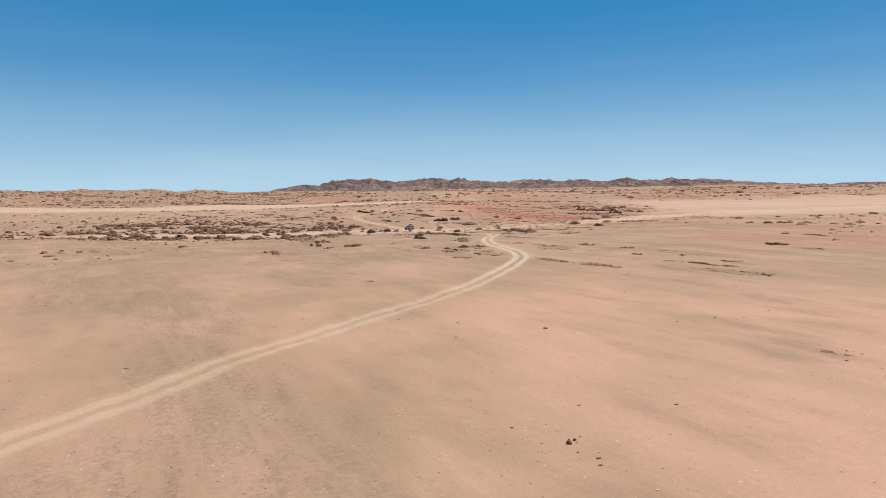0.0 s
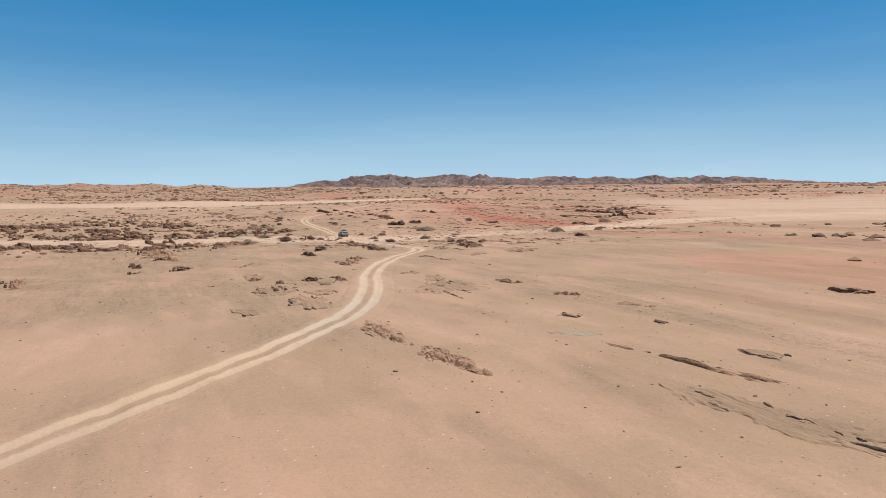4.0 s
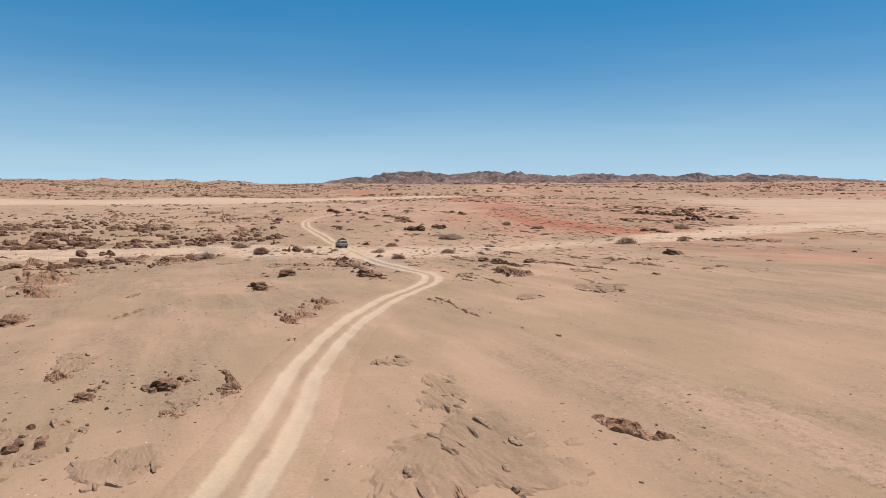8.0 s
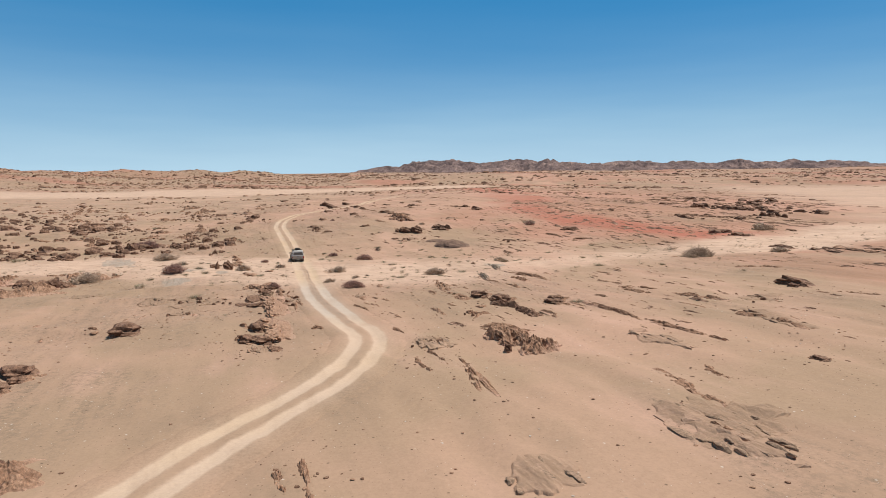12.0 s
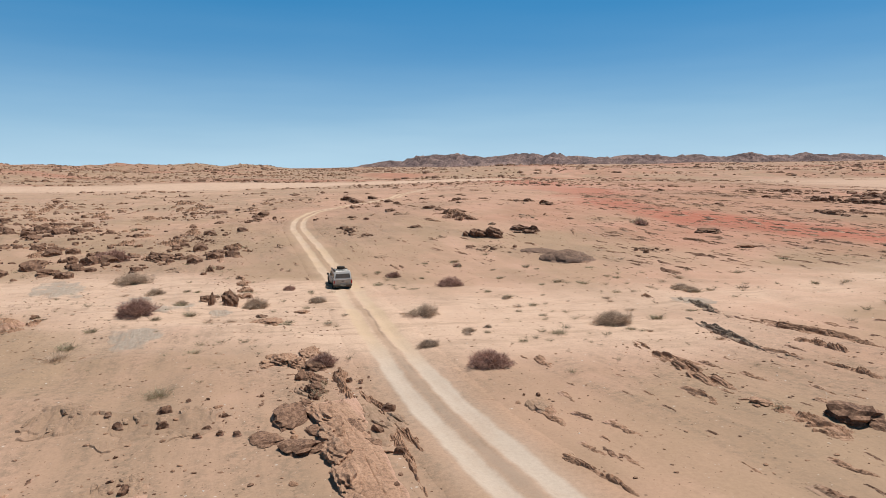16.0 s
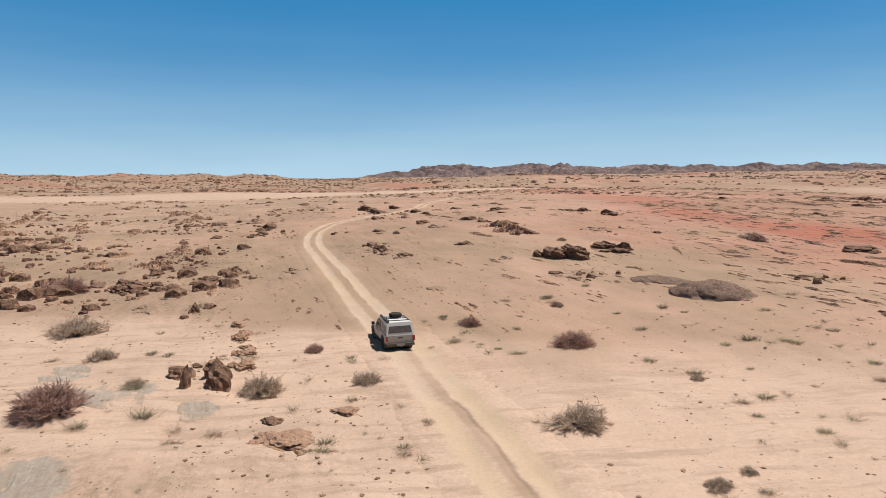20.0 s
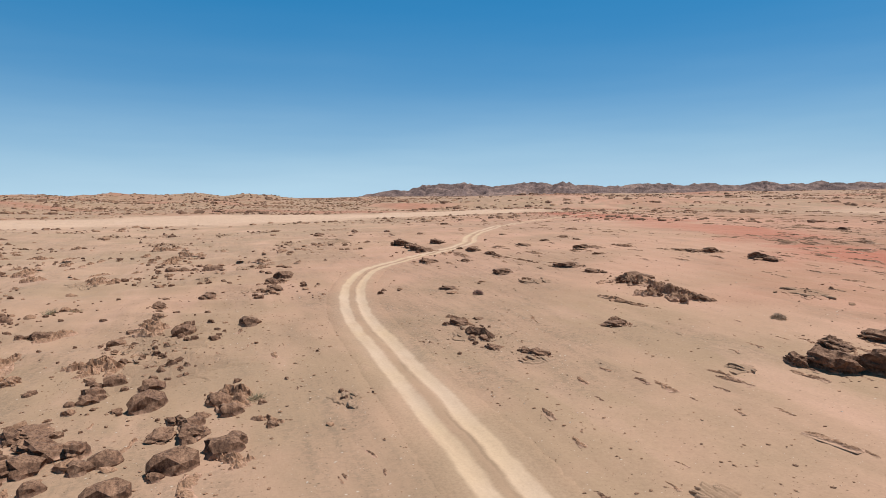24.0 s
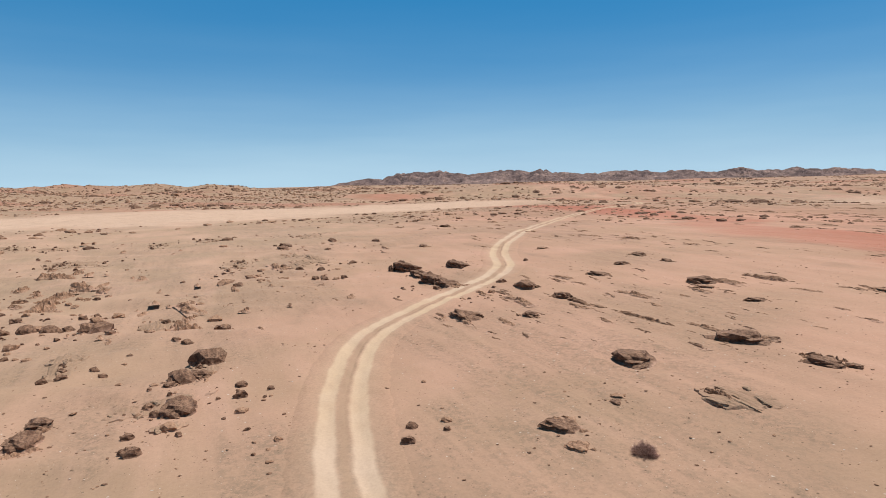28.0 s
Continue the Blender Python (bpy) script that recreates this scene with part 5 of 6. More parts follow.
for ax, ay, wide, deep, angle in [
    (-6, 214.7, 1.4, 1.7, 25.3), (-3.9, 216.4, 2.2, 4.3, 19.6), (-1.3, 216.5, 1.4, 4.2, 14.2), (-95.5, 239, 22.3, 50.1, 31.6), (-59.5, 266.8, 10.5, 19.4,
    40.4), (21.8, 272.2, 5.1, 6.7, -11.5), (-0.1, 272.3, 4.2, 9.4, -9.7), (-32.8, 276.2, 2.2, 4.2, 22.7), (-48.4, 282.5, 10.7, 24.6, 30.3), (-21.8, 284.9,
    2.1, 4.3, 11), (-38.5, 286.3, 0.5, 0.8, 18.5), (-53.7, 288.3, 6.6, 9.6, 39.6), (-54, 289.2, 13.8, 31.4, 32.8), (-30.3, 289.3, 0.8, 0.9, 1.9), (-26.8,
    291.6, 3.5, 8.3, 13.8), (-120.5, 299, 15.6, 35.3, 29.6), (-171, 305.5, 17.3, 39.1, 36.7), (3.7, 306.5, 4.6, 10.3, -8.4), (-53.7, 311.4, 1.8, 1.8,
    30.6),
]:
    rubble(ax, ay, wide, deep, angle)

for ax, ay, wide, deep, angle in [
    (-11.5, 313.4, 4.6, 8.7, 1.5), (-57.2, 314.9, 6.3, 4.4, 32.3), (-68.1, 321.2, 2.3, 6.1, 31.8), (-57.5, 321.4, 2.8, 7.1, 24.2), (-69.3, 336.9, 2.4,
    3.9, 31.1), (-77.7, 369.9, 4.2, 9.5, 23.5), (-79.3, 373.9, 4.6, 11.2, 25.4), (-109.4, 377.4, 16.3, 30.9, 34), (-113.2, 379.3, 6.8, 12.5, 38), (-144.1,
    401.4, 9.6, 16.9, 38.8), (-135.2, 403.2, 18.3, 37.3, 39), (-113.2, 408.4, 6, 14.2, 29.3), (-106, 415.3, 7.6, 17.8, 26.2), (-171.2, 419.4, 11.3, 25.8,
    41.5),
]:
    rubble(ax, ay, wide, deep, angle)

for ax, ay, wide, deep, angle in [
    (49, 100.5, 3.6, 2.4, -21.4), (21.9, 108.1, 3.6, 8.8, 21.7), (7, 117.1, 2.3, 6.1, 35.7), (12, 122.1, 6, 11.6, 26.8), (11.4, 128.9, 5.2, 5, 33.8),
    (4.9, 129.2, 3.4, 8.4, 30), (25.6, 131.8, 9.6, 17.1, 7.8), (23.8, 139.3, 3.5, 8.7, 6.8), (-2.8, 144.7, 2.5, 6.6, 29.2), (-2.6, 145.1, 3.2, 8, 36.8),
    (19.7, 145.5, 3.4, 2.9, 11.3), (6.7, 163.8, 4.5, 10.8, 19.7), (28.7, 170.9, 3.5, 3.7, -0.7), (37.2, 177.5, 5.2, 5.4, -7.2), (-32.7, 177.7, 7.5, 17.6,
    39.5), (20.3, 192.9, 2.6, 4.8, 10.8), (-13.3, 209.5, 3.4, 5.1, 40.6), (-14.2, 210.2, 3.9, 5.3, 37), (-24.5, 212.8, 4.4, 4.6, 43.2),
]:
    bedrock(ax, ay, wide, deep, angle, ROCK_GREY, "greyish-brown bedrock worn flush with the sand")

for ax, ay, wide, deep, angle in [
    (8.1, 214.2, 1.5, 2.3, -7.3), (-21.3, 243.5, 1.5, 3.3, 27), (-38.2, 257.4, 2.6, 6.8, 37.6), (-13.9, 266.4, 2.5, 2.2, 5.9), (-8.6, 282.8, 2.2, 2.7,
    -0.5), (-22.8, 314, 4, 2.6, -6.7), (-85.7, 319.5, 5.1, 8.8, 42.9), (-70, 324.4, 3.7, 6.4, 37.9), (-18.4, 326.3, 4, 2.1, -17.7), (-69.2, 335.6, 4.5,
    4.6, 27.5), (-67.5, 371.4, 9.6, 8.5, 18.7), (-83.6, 419, 7.7, 17.9, 18.8), (-83.3, 427.7, 6.3, 14.9, 18.4),
]:
    bedrock(ax, ay, wide, deep, angle, ROCK_GREY, "greyish-brown bedrock worn flush with the sand")

for ax, ay, wide, deep, angle in [
    (37, 106.7, 3.1, 2.3, -10.4), (-21.7, 226.1, 3.5, 8.6, 37.4), (-19.4, 234.8, 1.7, 3.2, 32.3), (-26.8, 235.6, 4.3, 8.3, 43), (-24.3, 236.8, 2.5, 5.6,
    38.1), (-30.6, 239.7, 2.7, 3.8, 43), (20.3, 240.4, 3.6, 3.9, -17.1), (-44.1, 245.1, 5.8, 13.4, 42.3),
]:
    bedrock(ax, ay, wide, deep, angle, SLATE_SHEET, "bare blue-grey slate sheet in the dry riverbed", 0.05)

for ax, ay, bx, by, wide in [
    (39.8, 96.7, 49.1, 82.2, 2.6), (37, 115.1, 39, 112.9, 1.6), (69.1, 118.9, 70.2, 114.4, 2), (34.9, 180.8, 38.2, 172.6,
    3.4), (19.5, 194.3, 21.4, 191.1, 2), (34, 196.4, 37.6, 190.1, 1.6), (44.3, 205.8, 46.9, 195.5, 2), (-24.6, 316.4, -21, 313.2, 2.2), (-77.7, 385.8,
    -61.4, 370.6, 1.6),
]:
    strip_patch(ax, ay, bx, by, wide)

# ---- plants ----
def twig_material(name, dark, light):
    m, n, l, b = node_material(name, 0.9, 0, 0.15)
    rnd = n.new("ShaderNodeNewGeometry").outputs["Random Per Island"]
    col = ramp(n, l, rnd, [(0.0, dark), (0.6, light), (1.0, tuple(min(1, c * 1.5) for c in light))])
    one = n.new("ShaderNodeObjectInfo").outputs["Random"]
    col = mixed(n, l, calc(n, l, "MULTIPLY", one, 0.3), col, dark)
    l.new(col, b.inputs["Base Color"])
    return m


TWIG_RED = twig_material("red_brown_twigs", (0.22, 0.125, 0.095), (0.43, 0.255, 0.195))
TWIG_GREY = twig_material("grey_dry_twigs", (0.30, 0.205, 0.145), (0.52, 0.385, 0.28))
TWIG_GREEN = twig_material("grey_green_grass", (0.17, 0.135, 0.085), (0.35, 0.29, 0.185))
STEM_DARK = twig_material("dark_stems", (0.08, 0.054, 0.04), (0.16, 0.11, 0.08))


def stick(verts, faces, p, q, r0, r1):
    """A three-sided tapered stick."""
    d = (q - p).normalized()
    a = d.orthogonal().normalized()
    b = d.cross(a)
    k = len(verts)
    for c, r in ((p, r0), (q, r1)):
        for t in (0, 2.094, 4.189):
            verts.append(c + a * (math.cos(t) * r) + b * (math.sin(t) * r))
    for t in range(3):
        s = (t + 1) % 3
        faces.append((k + t, k + s, k + 3 + s, k + 3 + t))


def bush_proto(seed, twig, spread_out, count):
    """A dome of dry twigs one metre across, on forking stems; an Empty with its parts."""
    rng = random.Random(seed)
    sv, sf, tv, tf = [], [], [], []
    for _ in range(count):
        a, e = rng.uniform(0, 6.283), rng.uniform(0.12, 1.5)
        d = Vector((math.cos(a) * math.cos(e), math.sin(a) * math.cos(e), math.sin(e) * spread_out))
        reach = rng.uniform(0.34, 0.52) * (0.8 + 0.3 * noise.noise(Vector((math.cos(a) * 1.5, math.sin(a) * 1.5, seed))))
        base = Vector((rng.gauss(0, 0.05), rng.gauss(0, 0.05), -0.03))
        mid = base + d * reach * 0.5 + Vector((rng.gauss(0, 0.03), rng.gauss(0, 0.03), rng.gauss(0, 0.02) + 0.02))
        stick(sv, sf, base, mid, 0.010, 0.006)
        for _ in range(6):
            tip = mid + (d + Vector((rng.gauss(0, 0.5), rng.gauss(0, 0.5), rng.gauss(0.05, 0.4)))).normalized() * reach * rng.uniform(0.28, 0.52)
            tip.z = max(tip.z, 0.01)
            stick(tv, tf, mid, tip, 0.0042, 0.0022)
            for _ in range(5):
                s = mid.lerp(tip, rng.uniform(0.3, 0.9))
                q = s + (d * 0.6 + Vector((rng.gauss(0, 0.6), rng.gauss(0, 0.6), rng.gauss(0.1, 0.5)))).normalized() * rng.uniform(0.04, 0.10)
                q.z = max(q.z, 0.01)
                stick(tv, tf, s, q, 0.0030, 0.0016)
    return (mesh_from("stem_cluster", sv, sf, STEM_DARK), mesh_from("crown", tv, tf, twig))


def tuft_proto(seed, count=150):
    rng = random.Random(seed)
    v, f = [], []
    for _ in range(count):
        a, r = rng.uniform(0, 6.283), abs(rng.gauss(0, 0.17))
        p = Vector((math.cos(a) * r, math.sin(a) * r, -0.03))
        lean = Vector((math.cos(a), math.sin(a), 0)) * rng.uniform(0.05, 0.36) + Vector((rng.gauss(0, 0.08), rng.gauss(0, 0.08), rng.uniform(0.14, 0.42)))
        stick(v, f, p, p + lean * 0.6, 0.0062, 0.0048)
        stick(v, f, p + lean * 0.6, p + lean + Vector((0, 0, -0.04)), 0.0048, 0.0018)
    return mesh_from("grass_tuft", v, f, TWIG_GREEN if seed % 3 else TWIG_GREY)


RED_BUSHES = [bush_proto(200 + k, TWIG_RED, 0.58, 120) for k in range(3)]
GREY_BUSHES = [bush_proto(210 + k, TWIG_GREY, 0.5, 96) for k in range(3)]
TUFTS = [tuft_proto(220 + k) for k in range(6)]
plant_rng = random.Random(11)


def bush(x, y, wide, protos, label):
    rng = plant_rng
    wide = min(wide, 4.8) * 1.22
    root = tagged(new("dry_bush"), label, "bush", "dry bushes of the riverbed")
    root.matrix_world = lay_of_land(x, y, rng.uniform(0, 360), 0.02) @ Matrix.Diagonal((wide, wide * rng.uniform(0.8, 1.05), wide * rng.uniform(0.8, 1.0), 1))
    stems, twigs = rng.choice(protos)
    child("stem_cluster", stems, root, Matrix())
    child("crown", twigs, root, Matrix())


def tuft(x, y, wide):
    rng = plant_rng
    wide = min(wide, 2.2) * 1.1
    ob = tagged(new("grass_tuft", rng.choice(TUFTS)), "small dry grey-green grass tuft in sand", "grass tuft", "grass tufts")
    ob.matrix_world = lay_of_land(x, y, rng.uniform(0, 360), 0.02, 0.5) @ Matrix.Diagonal((wide, wide * rng.uniform(0.7, 1), wide * rng.uniform(0.5, 0.8), 1))

for ax, ay, wide in [
    (-4.8, 220.3, 2.1), (5.2, 221, 3), (-26.3, 233.2, 4.1), (-17.8, 245.1, 1.4), (-17.9, 245.8, 1.4), (-1.7, 247.6, 3.2), (-8.9, 253.1, 2), (-9, 253.3,
    1.5), (-2.8, 259.6, 1.1), (-51.6, 264.2, 7.3), (-53.7, 264.7, 3.4), (23, 297.4, 2.6), (-28.7, 308.6, 1.5),
]:
    bush(ax, ay, wide, RED_BUSHES, "dry reddish-brown twiggy desert bush in sand")

for ax, ay, wide in [
    (0.8, 224.8, 1.6), (-34.5, 225, 5.1), (2.8, 229.2, 1.1), (4, 230.3, 0.8), (13.1, 232.4, 3.1), (-1.6, 234.3, 2.9), (-17.7, 237.9, 3.3), (-25.1, 237.9,
    1.4), (-12.6, 239.6, 2.1), (4.5, 241.2, 0.9), (-31.2, 242.9, 2.4), (21, 245.9, 1.8), (20.4, 247.1, 2.2), (-38.2, 249.4, 6.4), (49.9, 250.7, 4.8), (51,
    250.9, 4.5), (-9.1, 253.4, 1.7), (63.6, 255.5, 2.9), (-2.5, 259.5, 1.1), (71.7, 292.9, 6.5), (-2.3, 296.5, 1.7), (22.6, 299.3, 3.2),
]:
    bush(ax, ay, wide, GREY_BUSHES, "dry grey twiggy shrub in the sand")

for ax, ay, wide in [
    (-1.9, 203.4, 0.7), (31.1, 209.2, 1.3), (-11.9, 214.6, 1.6), (-23.6, 220.9, 1.8), (-14.5, 222.4, 1.4), (-25.4, 224, 1.8), (6.8, 227.1, 0.8), (19.2,
    227.2, 1), (-26.5, 227.8, 1.3), (2.9, 228.1, 1), (9.1, 228.7, 1.3), (4.2, 228.9, 0.7), (-0.7, 229.7, 0.2), (15.3, 230, 0.7), (14.1, 230.3, 0.9),
    (-12.1, 230.4, 0.6), (-11.6, 230.6, 0.9), (-8.3, 230.8, 0.8), (-18.3, 230.8, 1.2), (-8.5, 231.3, 0.9), (-11.8, 231.4, 1), (-23.7, 231.9, 1.2), (-17.2,
    232.2, 1.2), (0.2, 232.3, 0.2), (-19.3, 232.6, 1), (8.1, 233.3, 0.7), (-21.5, 233.4, 1.5), (-8, 233.7, 0.6), (-10.1, 233.8, 0.4), (16.4, 234.1, 1.6),
    (-8.1, 234.1, 0.7), (-3.4, 234.2, 0.5),
]:
    tuft(ax, ay, wide)

for ax, ay, wide in [
    (7.9, 234.3, 0.9), (-9.7, 235.7, 0.5), (5.9, 236.2, 0.7), (-12.3, 236.4, 0.9), (19.4, 236.8, 1.1), (-24.5, 236.9, 1.4), (14.8, 237.4, 1), (5.8, 237.8,
    1), (7, 238.7, 1), (35.1, 239.7, 1.8), (13.5, 241, 0.8), (9.9, 241, 0.5), (43.8, 241.4, 1.1), (13.3, 242, 0.9), (-24, 242, 0.5), (4.6, 242.5, 1.1),
    (-34.4, 242.5, 1.2), (-18.1, 242.9, 0.6), (-14.5, 243, 0.8), (-21.1, 243.2, 1.3), (-26.7, 243.2, 0.8), (-14.7, 243.5, 0.7), (-28.1, 243.7, 1), (7.7,
    243.8, 0.5), (-26.9, 243.8, 0.7), (-23.2, 243.8, 0.7), (-28.3, 244.2, 0.6), (2.5, 244.3, 0.9), (-63.9, 244.6, 2.8), (-4.9, 245, 0.9), (14.4, 245.3,
    1), (-5, 245.4, 0.6),
]:
    tuft(ax, ay, wide)

for ax, ay, wide in [
    (21.4, 245.5, 1.5), (-5.1, 245.7, 0.9), (-6.2, 246.5, 0.6), (22.9, 246.6, 1.1), (-10.5, 246.8, 0.6), (-6.3, 247, 0.6), (17.7, 247.5, 0.8), (26, 247.8,
    1.3), (-8.1, 248.2, 0.6), (7.5, 248.3, 0.8), (-9.3, 248.4, 1.3), (11.6, 248.9, 1.1), (-6.4, 249, 0.3), (9.1, 249.2, 1.4), (11.2, 249.4, 1.2), (33.2,
    250.4, 1.3), (-5.4, 251.9, 0.8), (15, 252.4, 1.1), (3, 252.4, 1.1), (-11.1, 254.3, 0.7), (-11.2, 254.8, 0.9), (-11.2, 255.2, 0.8), (-5.5, 255.8, 0.7),
    (27.8, 256.6, 1.1), (-22.8, 256.8, 0.8), (1.8, 256.8, 0.8), (6.7, 257.3, 0.7), (12.5, 258, 1.3), (-33.9, 258.5, 1.6), (5.4, 259, 1.3), (48, 260.1,
    2.5), (-3, 260.8, 1.5),
]:
    tuft(ax, ay, wide)

for ax, ay, wide in [
    (-7, 261.1, 1.1), (-39.4, 261.9, 0.9), (-3.6, 262.5, 1.4), (-3.5, 262.7, 1.3), (16.5, 264.7, 1.2), (35.3, 265.7, 1.4), (-0.2, 266.9, 1), (2.8, 268.7,
    0.9), (-38.6, 276.3, 1.5), (-75, 301.1, 2), (-74, 303.9, 1.5),
]:
    tuft(ax, ay, wide)

# ---- the pickup ----
def plain(name, colour, rough, metal=0.0, spec=0.5, dust=0.0, scale=3.0):
    m, n, l, b = node_material(name, rough, metal, spec)
    pos = n.new("ShaderNodeTexCoord").outputs["Object"]
    f = noise_node(n, l, pos, scale, 5, 0.65)
    fine = noise_node(n, l, pos, scale * 9, 3, 0.6)
    col = mixed(n, l, calc(n, l, "MULTIPLY", fine, 0.25), colour, tuple(c * 0.8 for c in colour))
    if dust:
        z = n.new("ShaderNodeSeparateXYZ")
        l.new(pos, z.inputs[0])
        low = n.new("ShaderNodeMapRange")
        low.inputs["From Min"].default_value, low.inputs["From Max"].default_value = 1.25, 0.35
        l.new(z.outputs["Z"], low.inputs["Value"])
        film = calc(n, l, "MULTIPLY", calc(n, l, "ADD", calc(n, l, "MULTIPLY", low.outputs[0], 0.6), 0.4), ramp(n, l, f, [(0.25, 0.3), (0.7, 1.0)]), True)
        col = mixed(n, l, calc(n, l, "MULTIPLY", film, dust), col, (0.44, 0.32, 0.22))
        l.new(calc(n, l, "ADD", calc(n, l, "MULTIPLY", film, 0.5), rough, True), b.inputs["Roughness"])
    l.new(col, b.inputs["Base Color"])
    return m


PAINT = plain("dusty_silver_paint", (0.50, 0.48, 0.455), 0.4, 0.15, 0.5, 1.25)
WHITE = plain("white_canopy_shell", (0.66, 0.64, 0.60), 0.5, 0.0, 0.4, 0.6)
BLACK = plain("black_plastic", (0.022, 0.022, 0.023), 0.6, 0, 0.4, 0.35)
RUBBER = plain("tyre_rubber", (0.016, 0.015, 0.015), 0.85, 0, 0.2, 0.12, 6)
STEEL = plain("alloy_wheel_metal", (0.42, 0.41, 0.39), 0.35, 0.8, 0.5, 0.4)
TINT = plain("dark_tinted_glass", (0.018, 0.02, 0.023), 0.12, 0, 0.5, 0.4)
DUSTY_GLASS = plain("dusty_rear_glass", (0.02, 0.02, 0.02), 0.2, 0, 0.5, 0.75)
RED_LENS = plain("red_lamp_lens", (0.42, 0.02, 0.018), 0.2, 0, 0.6)
CLEAR_LENS = plain("clear_lamp_lens", (0.62, 0.64, 0.66), 0.12, 0.2, 0.6)
CANVAS = plain("dark_awning_cover", (0.05, 0.05, 0.052), 0.8, 0, 0.2, 0.3)
PLATE = plain("pale_number_plate", (0.40, 0.36, 0.27), 0.4, 0, 0.4)


def box(bm, x0, x1, y0, y1, z0, z1, soft=0.0, taper=(1, 1), lean=0.0):
    """A box, its top drawn in by taper and shifted by lean along x, its edges rounded by soft."""
    made = bmesh.ops.create_cube(bm, size=1.0)["verts"]
    for v in made:
        top = v.co.z > 0
        sx, sy = (taper if top else (1, 1))
        v.co = Vector(((x0 + x1) / 2 + v.co.x * (x1 - x0) * sx + (lean if top else 0), (y0 + y1) / 2 + v.co.y * (y1 - y0) * sy, z1 if top else z0))
    if soft:
        edges = list({e for v in made for e in v.link_edges})
        bmesh.ops.bevel(bm, geom=edges, offset=soft, segments=2, affect="EDGES", profile=0.6)


def loft(bm, sections):
    """A closed skin through loops of points, capped at both ends."""
    loops = [[bm.verts.new(p) for p in s] for s in sections]
    for a, b in zip(loops, loops[1:]):
        for k in range(len(a)):
            j = (k + 1) % len(a)
            bm.faces.new((a[k], a[j], b[j], b[k]))
    bm.faces.new(loops[0][::-1])
    bm.faces.new(loops[-1])


def tube(bm, p, q, r, sides=10):
    p, q = Vector(p), Vector(q)
    d = (q - p).normalized()
    a = d.orthogonal().normalized()
    b = d.cross(a)
    ring = [[c + (a * math.cos(t) + b * math.sin(t)) * r for t in (2 * math.pi * k / sides for k in range(sides))] for c in (p, q)]
    loft(bm, ring)


def turned(bm, rings, sides=28):
    """A body of revolution round the y axis; rings: pairs of radius and y."""
    loops = [[bm.verts.new((r * math.cos(2 * math.pi * k / sides), y, r * math.sin(2 * math.pi * k / sides))) for k in range(sides)] for r, y in rings]
    for a, b in zip(loops, loops[1:]):
        for k in range(sides):
            j = (k + 1) % sides
            bm.faces.new((a[k], a[j], b[j], b[k]))
    bm.faces.new(loops[0][::-1])
    bm.faces.new(loops[-1])


def mesh_part(name, material, parent, make, label="", smooth=False, m=None):
    bm = bmesh.new()
    make(bm)
    ob = part(name, bm, material, parent, label, smooth)
    if m:
        ob.matrix_local = m
    return ob


def wheel(parent, m, name="wheel"):
    """A tyre with tread blocks and a six-spoked rim; its axle runs along y."""
    tyre = mesh_part(name, RUBBER, parent, lambda bm: turned(bm, [(0.25, -0.12), (0.33, -0.13), (0.375, -0.105), (0.39, -0.06), (0.39, 0.06), (0.375, 0.105), (0.33, 0.13), (0.25, 0.12)]), "dusty black off-road tyre", True, m)

    def treads(bm):
        for k in range(30):
            a = 2 * math.pi * k / 30
            for s in (-0.055, 0.055):
                c = bmesh.ops.create_cube(bm, size=1.0)["verts"]
                for v in c:
                    v.co = Vector((v.co.x * 0.05, v.co.y * 0.085 + s, v.co.z * 0.03))
                    v.co = Matrix.Rotation(a + (0.05 if s > 0 else 0), 3, "Y") @ (v.co + Vector((0, 0, 0.392)))
    mesh_part("tread", RUBBER, tyre, treads)

    def rim(bm):
        turned(bm, [(0.05, 0.055), (0.07, 0.075), (0.07, 0.03)], 16)
        turned(bm, [(0.255, -0.11), (0.255, 0.115), (0.232, 0.115), (0.225, 0.03), (0.21, 0.02), (0.21, -0.1)], 28)
        for k in range(6):
            c = bmesh.ops.create_cube(bm, size=1.0)["verts"]
            for v in c:
                v.co = Matrix.Rotation(math.pi * k / 3, 3, "Y") @ (Vector((v.co.x * 0.065, v.co.y * 0.035, v.co.z * 0.2)) + Vector((0, 0.05, 0.14)))
    mesh_part("rim", STEEL, tyre, rim, "dusty alloy rim", True)
    return tyre


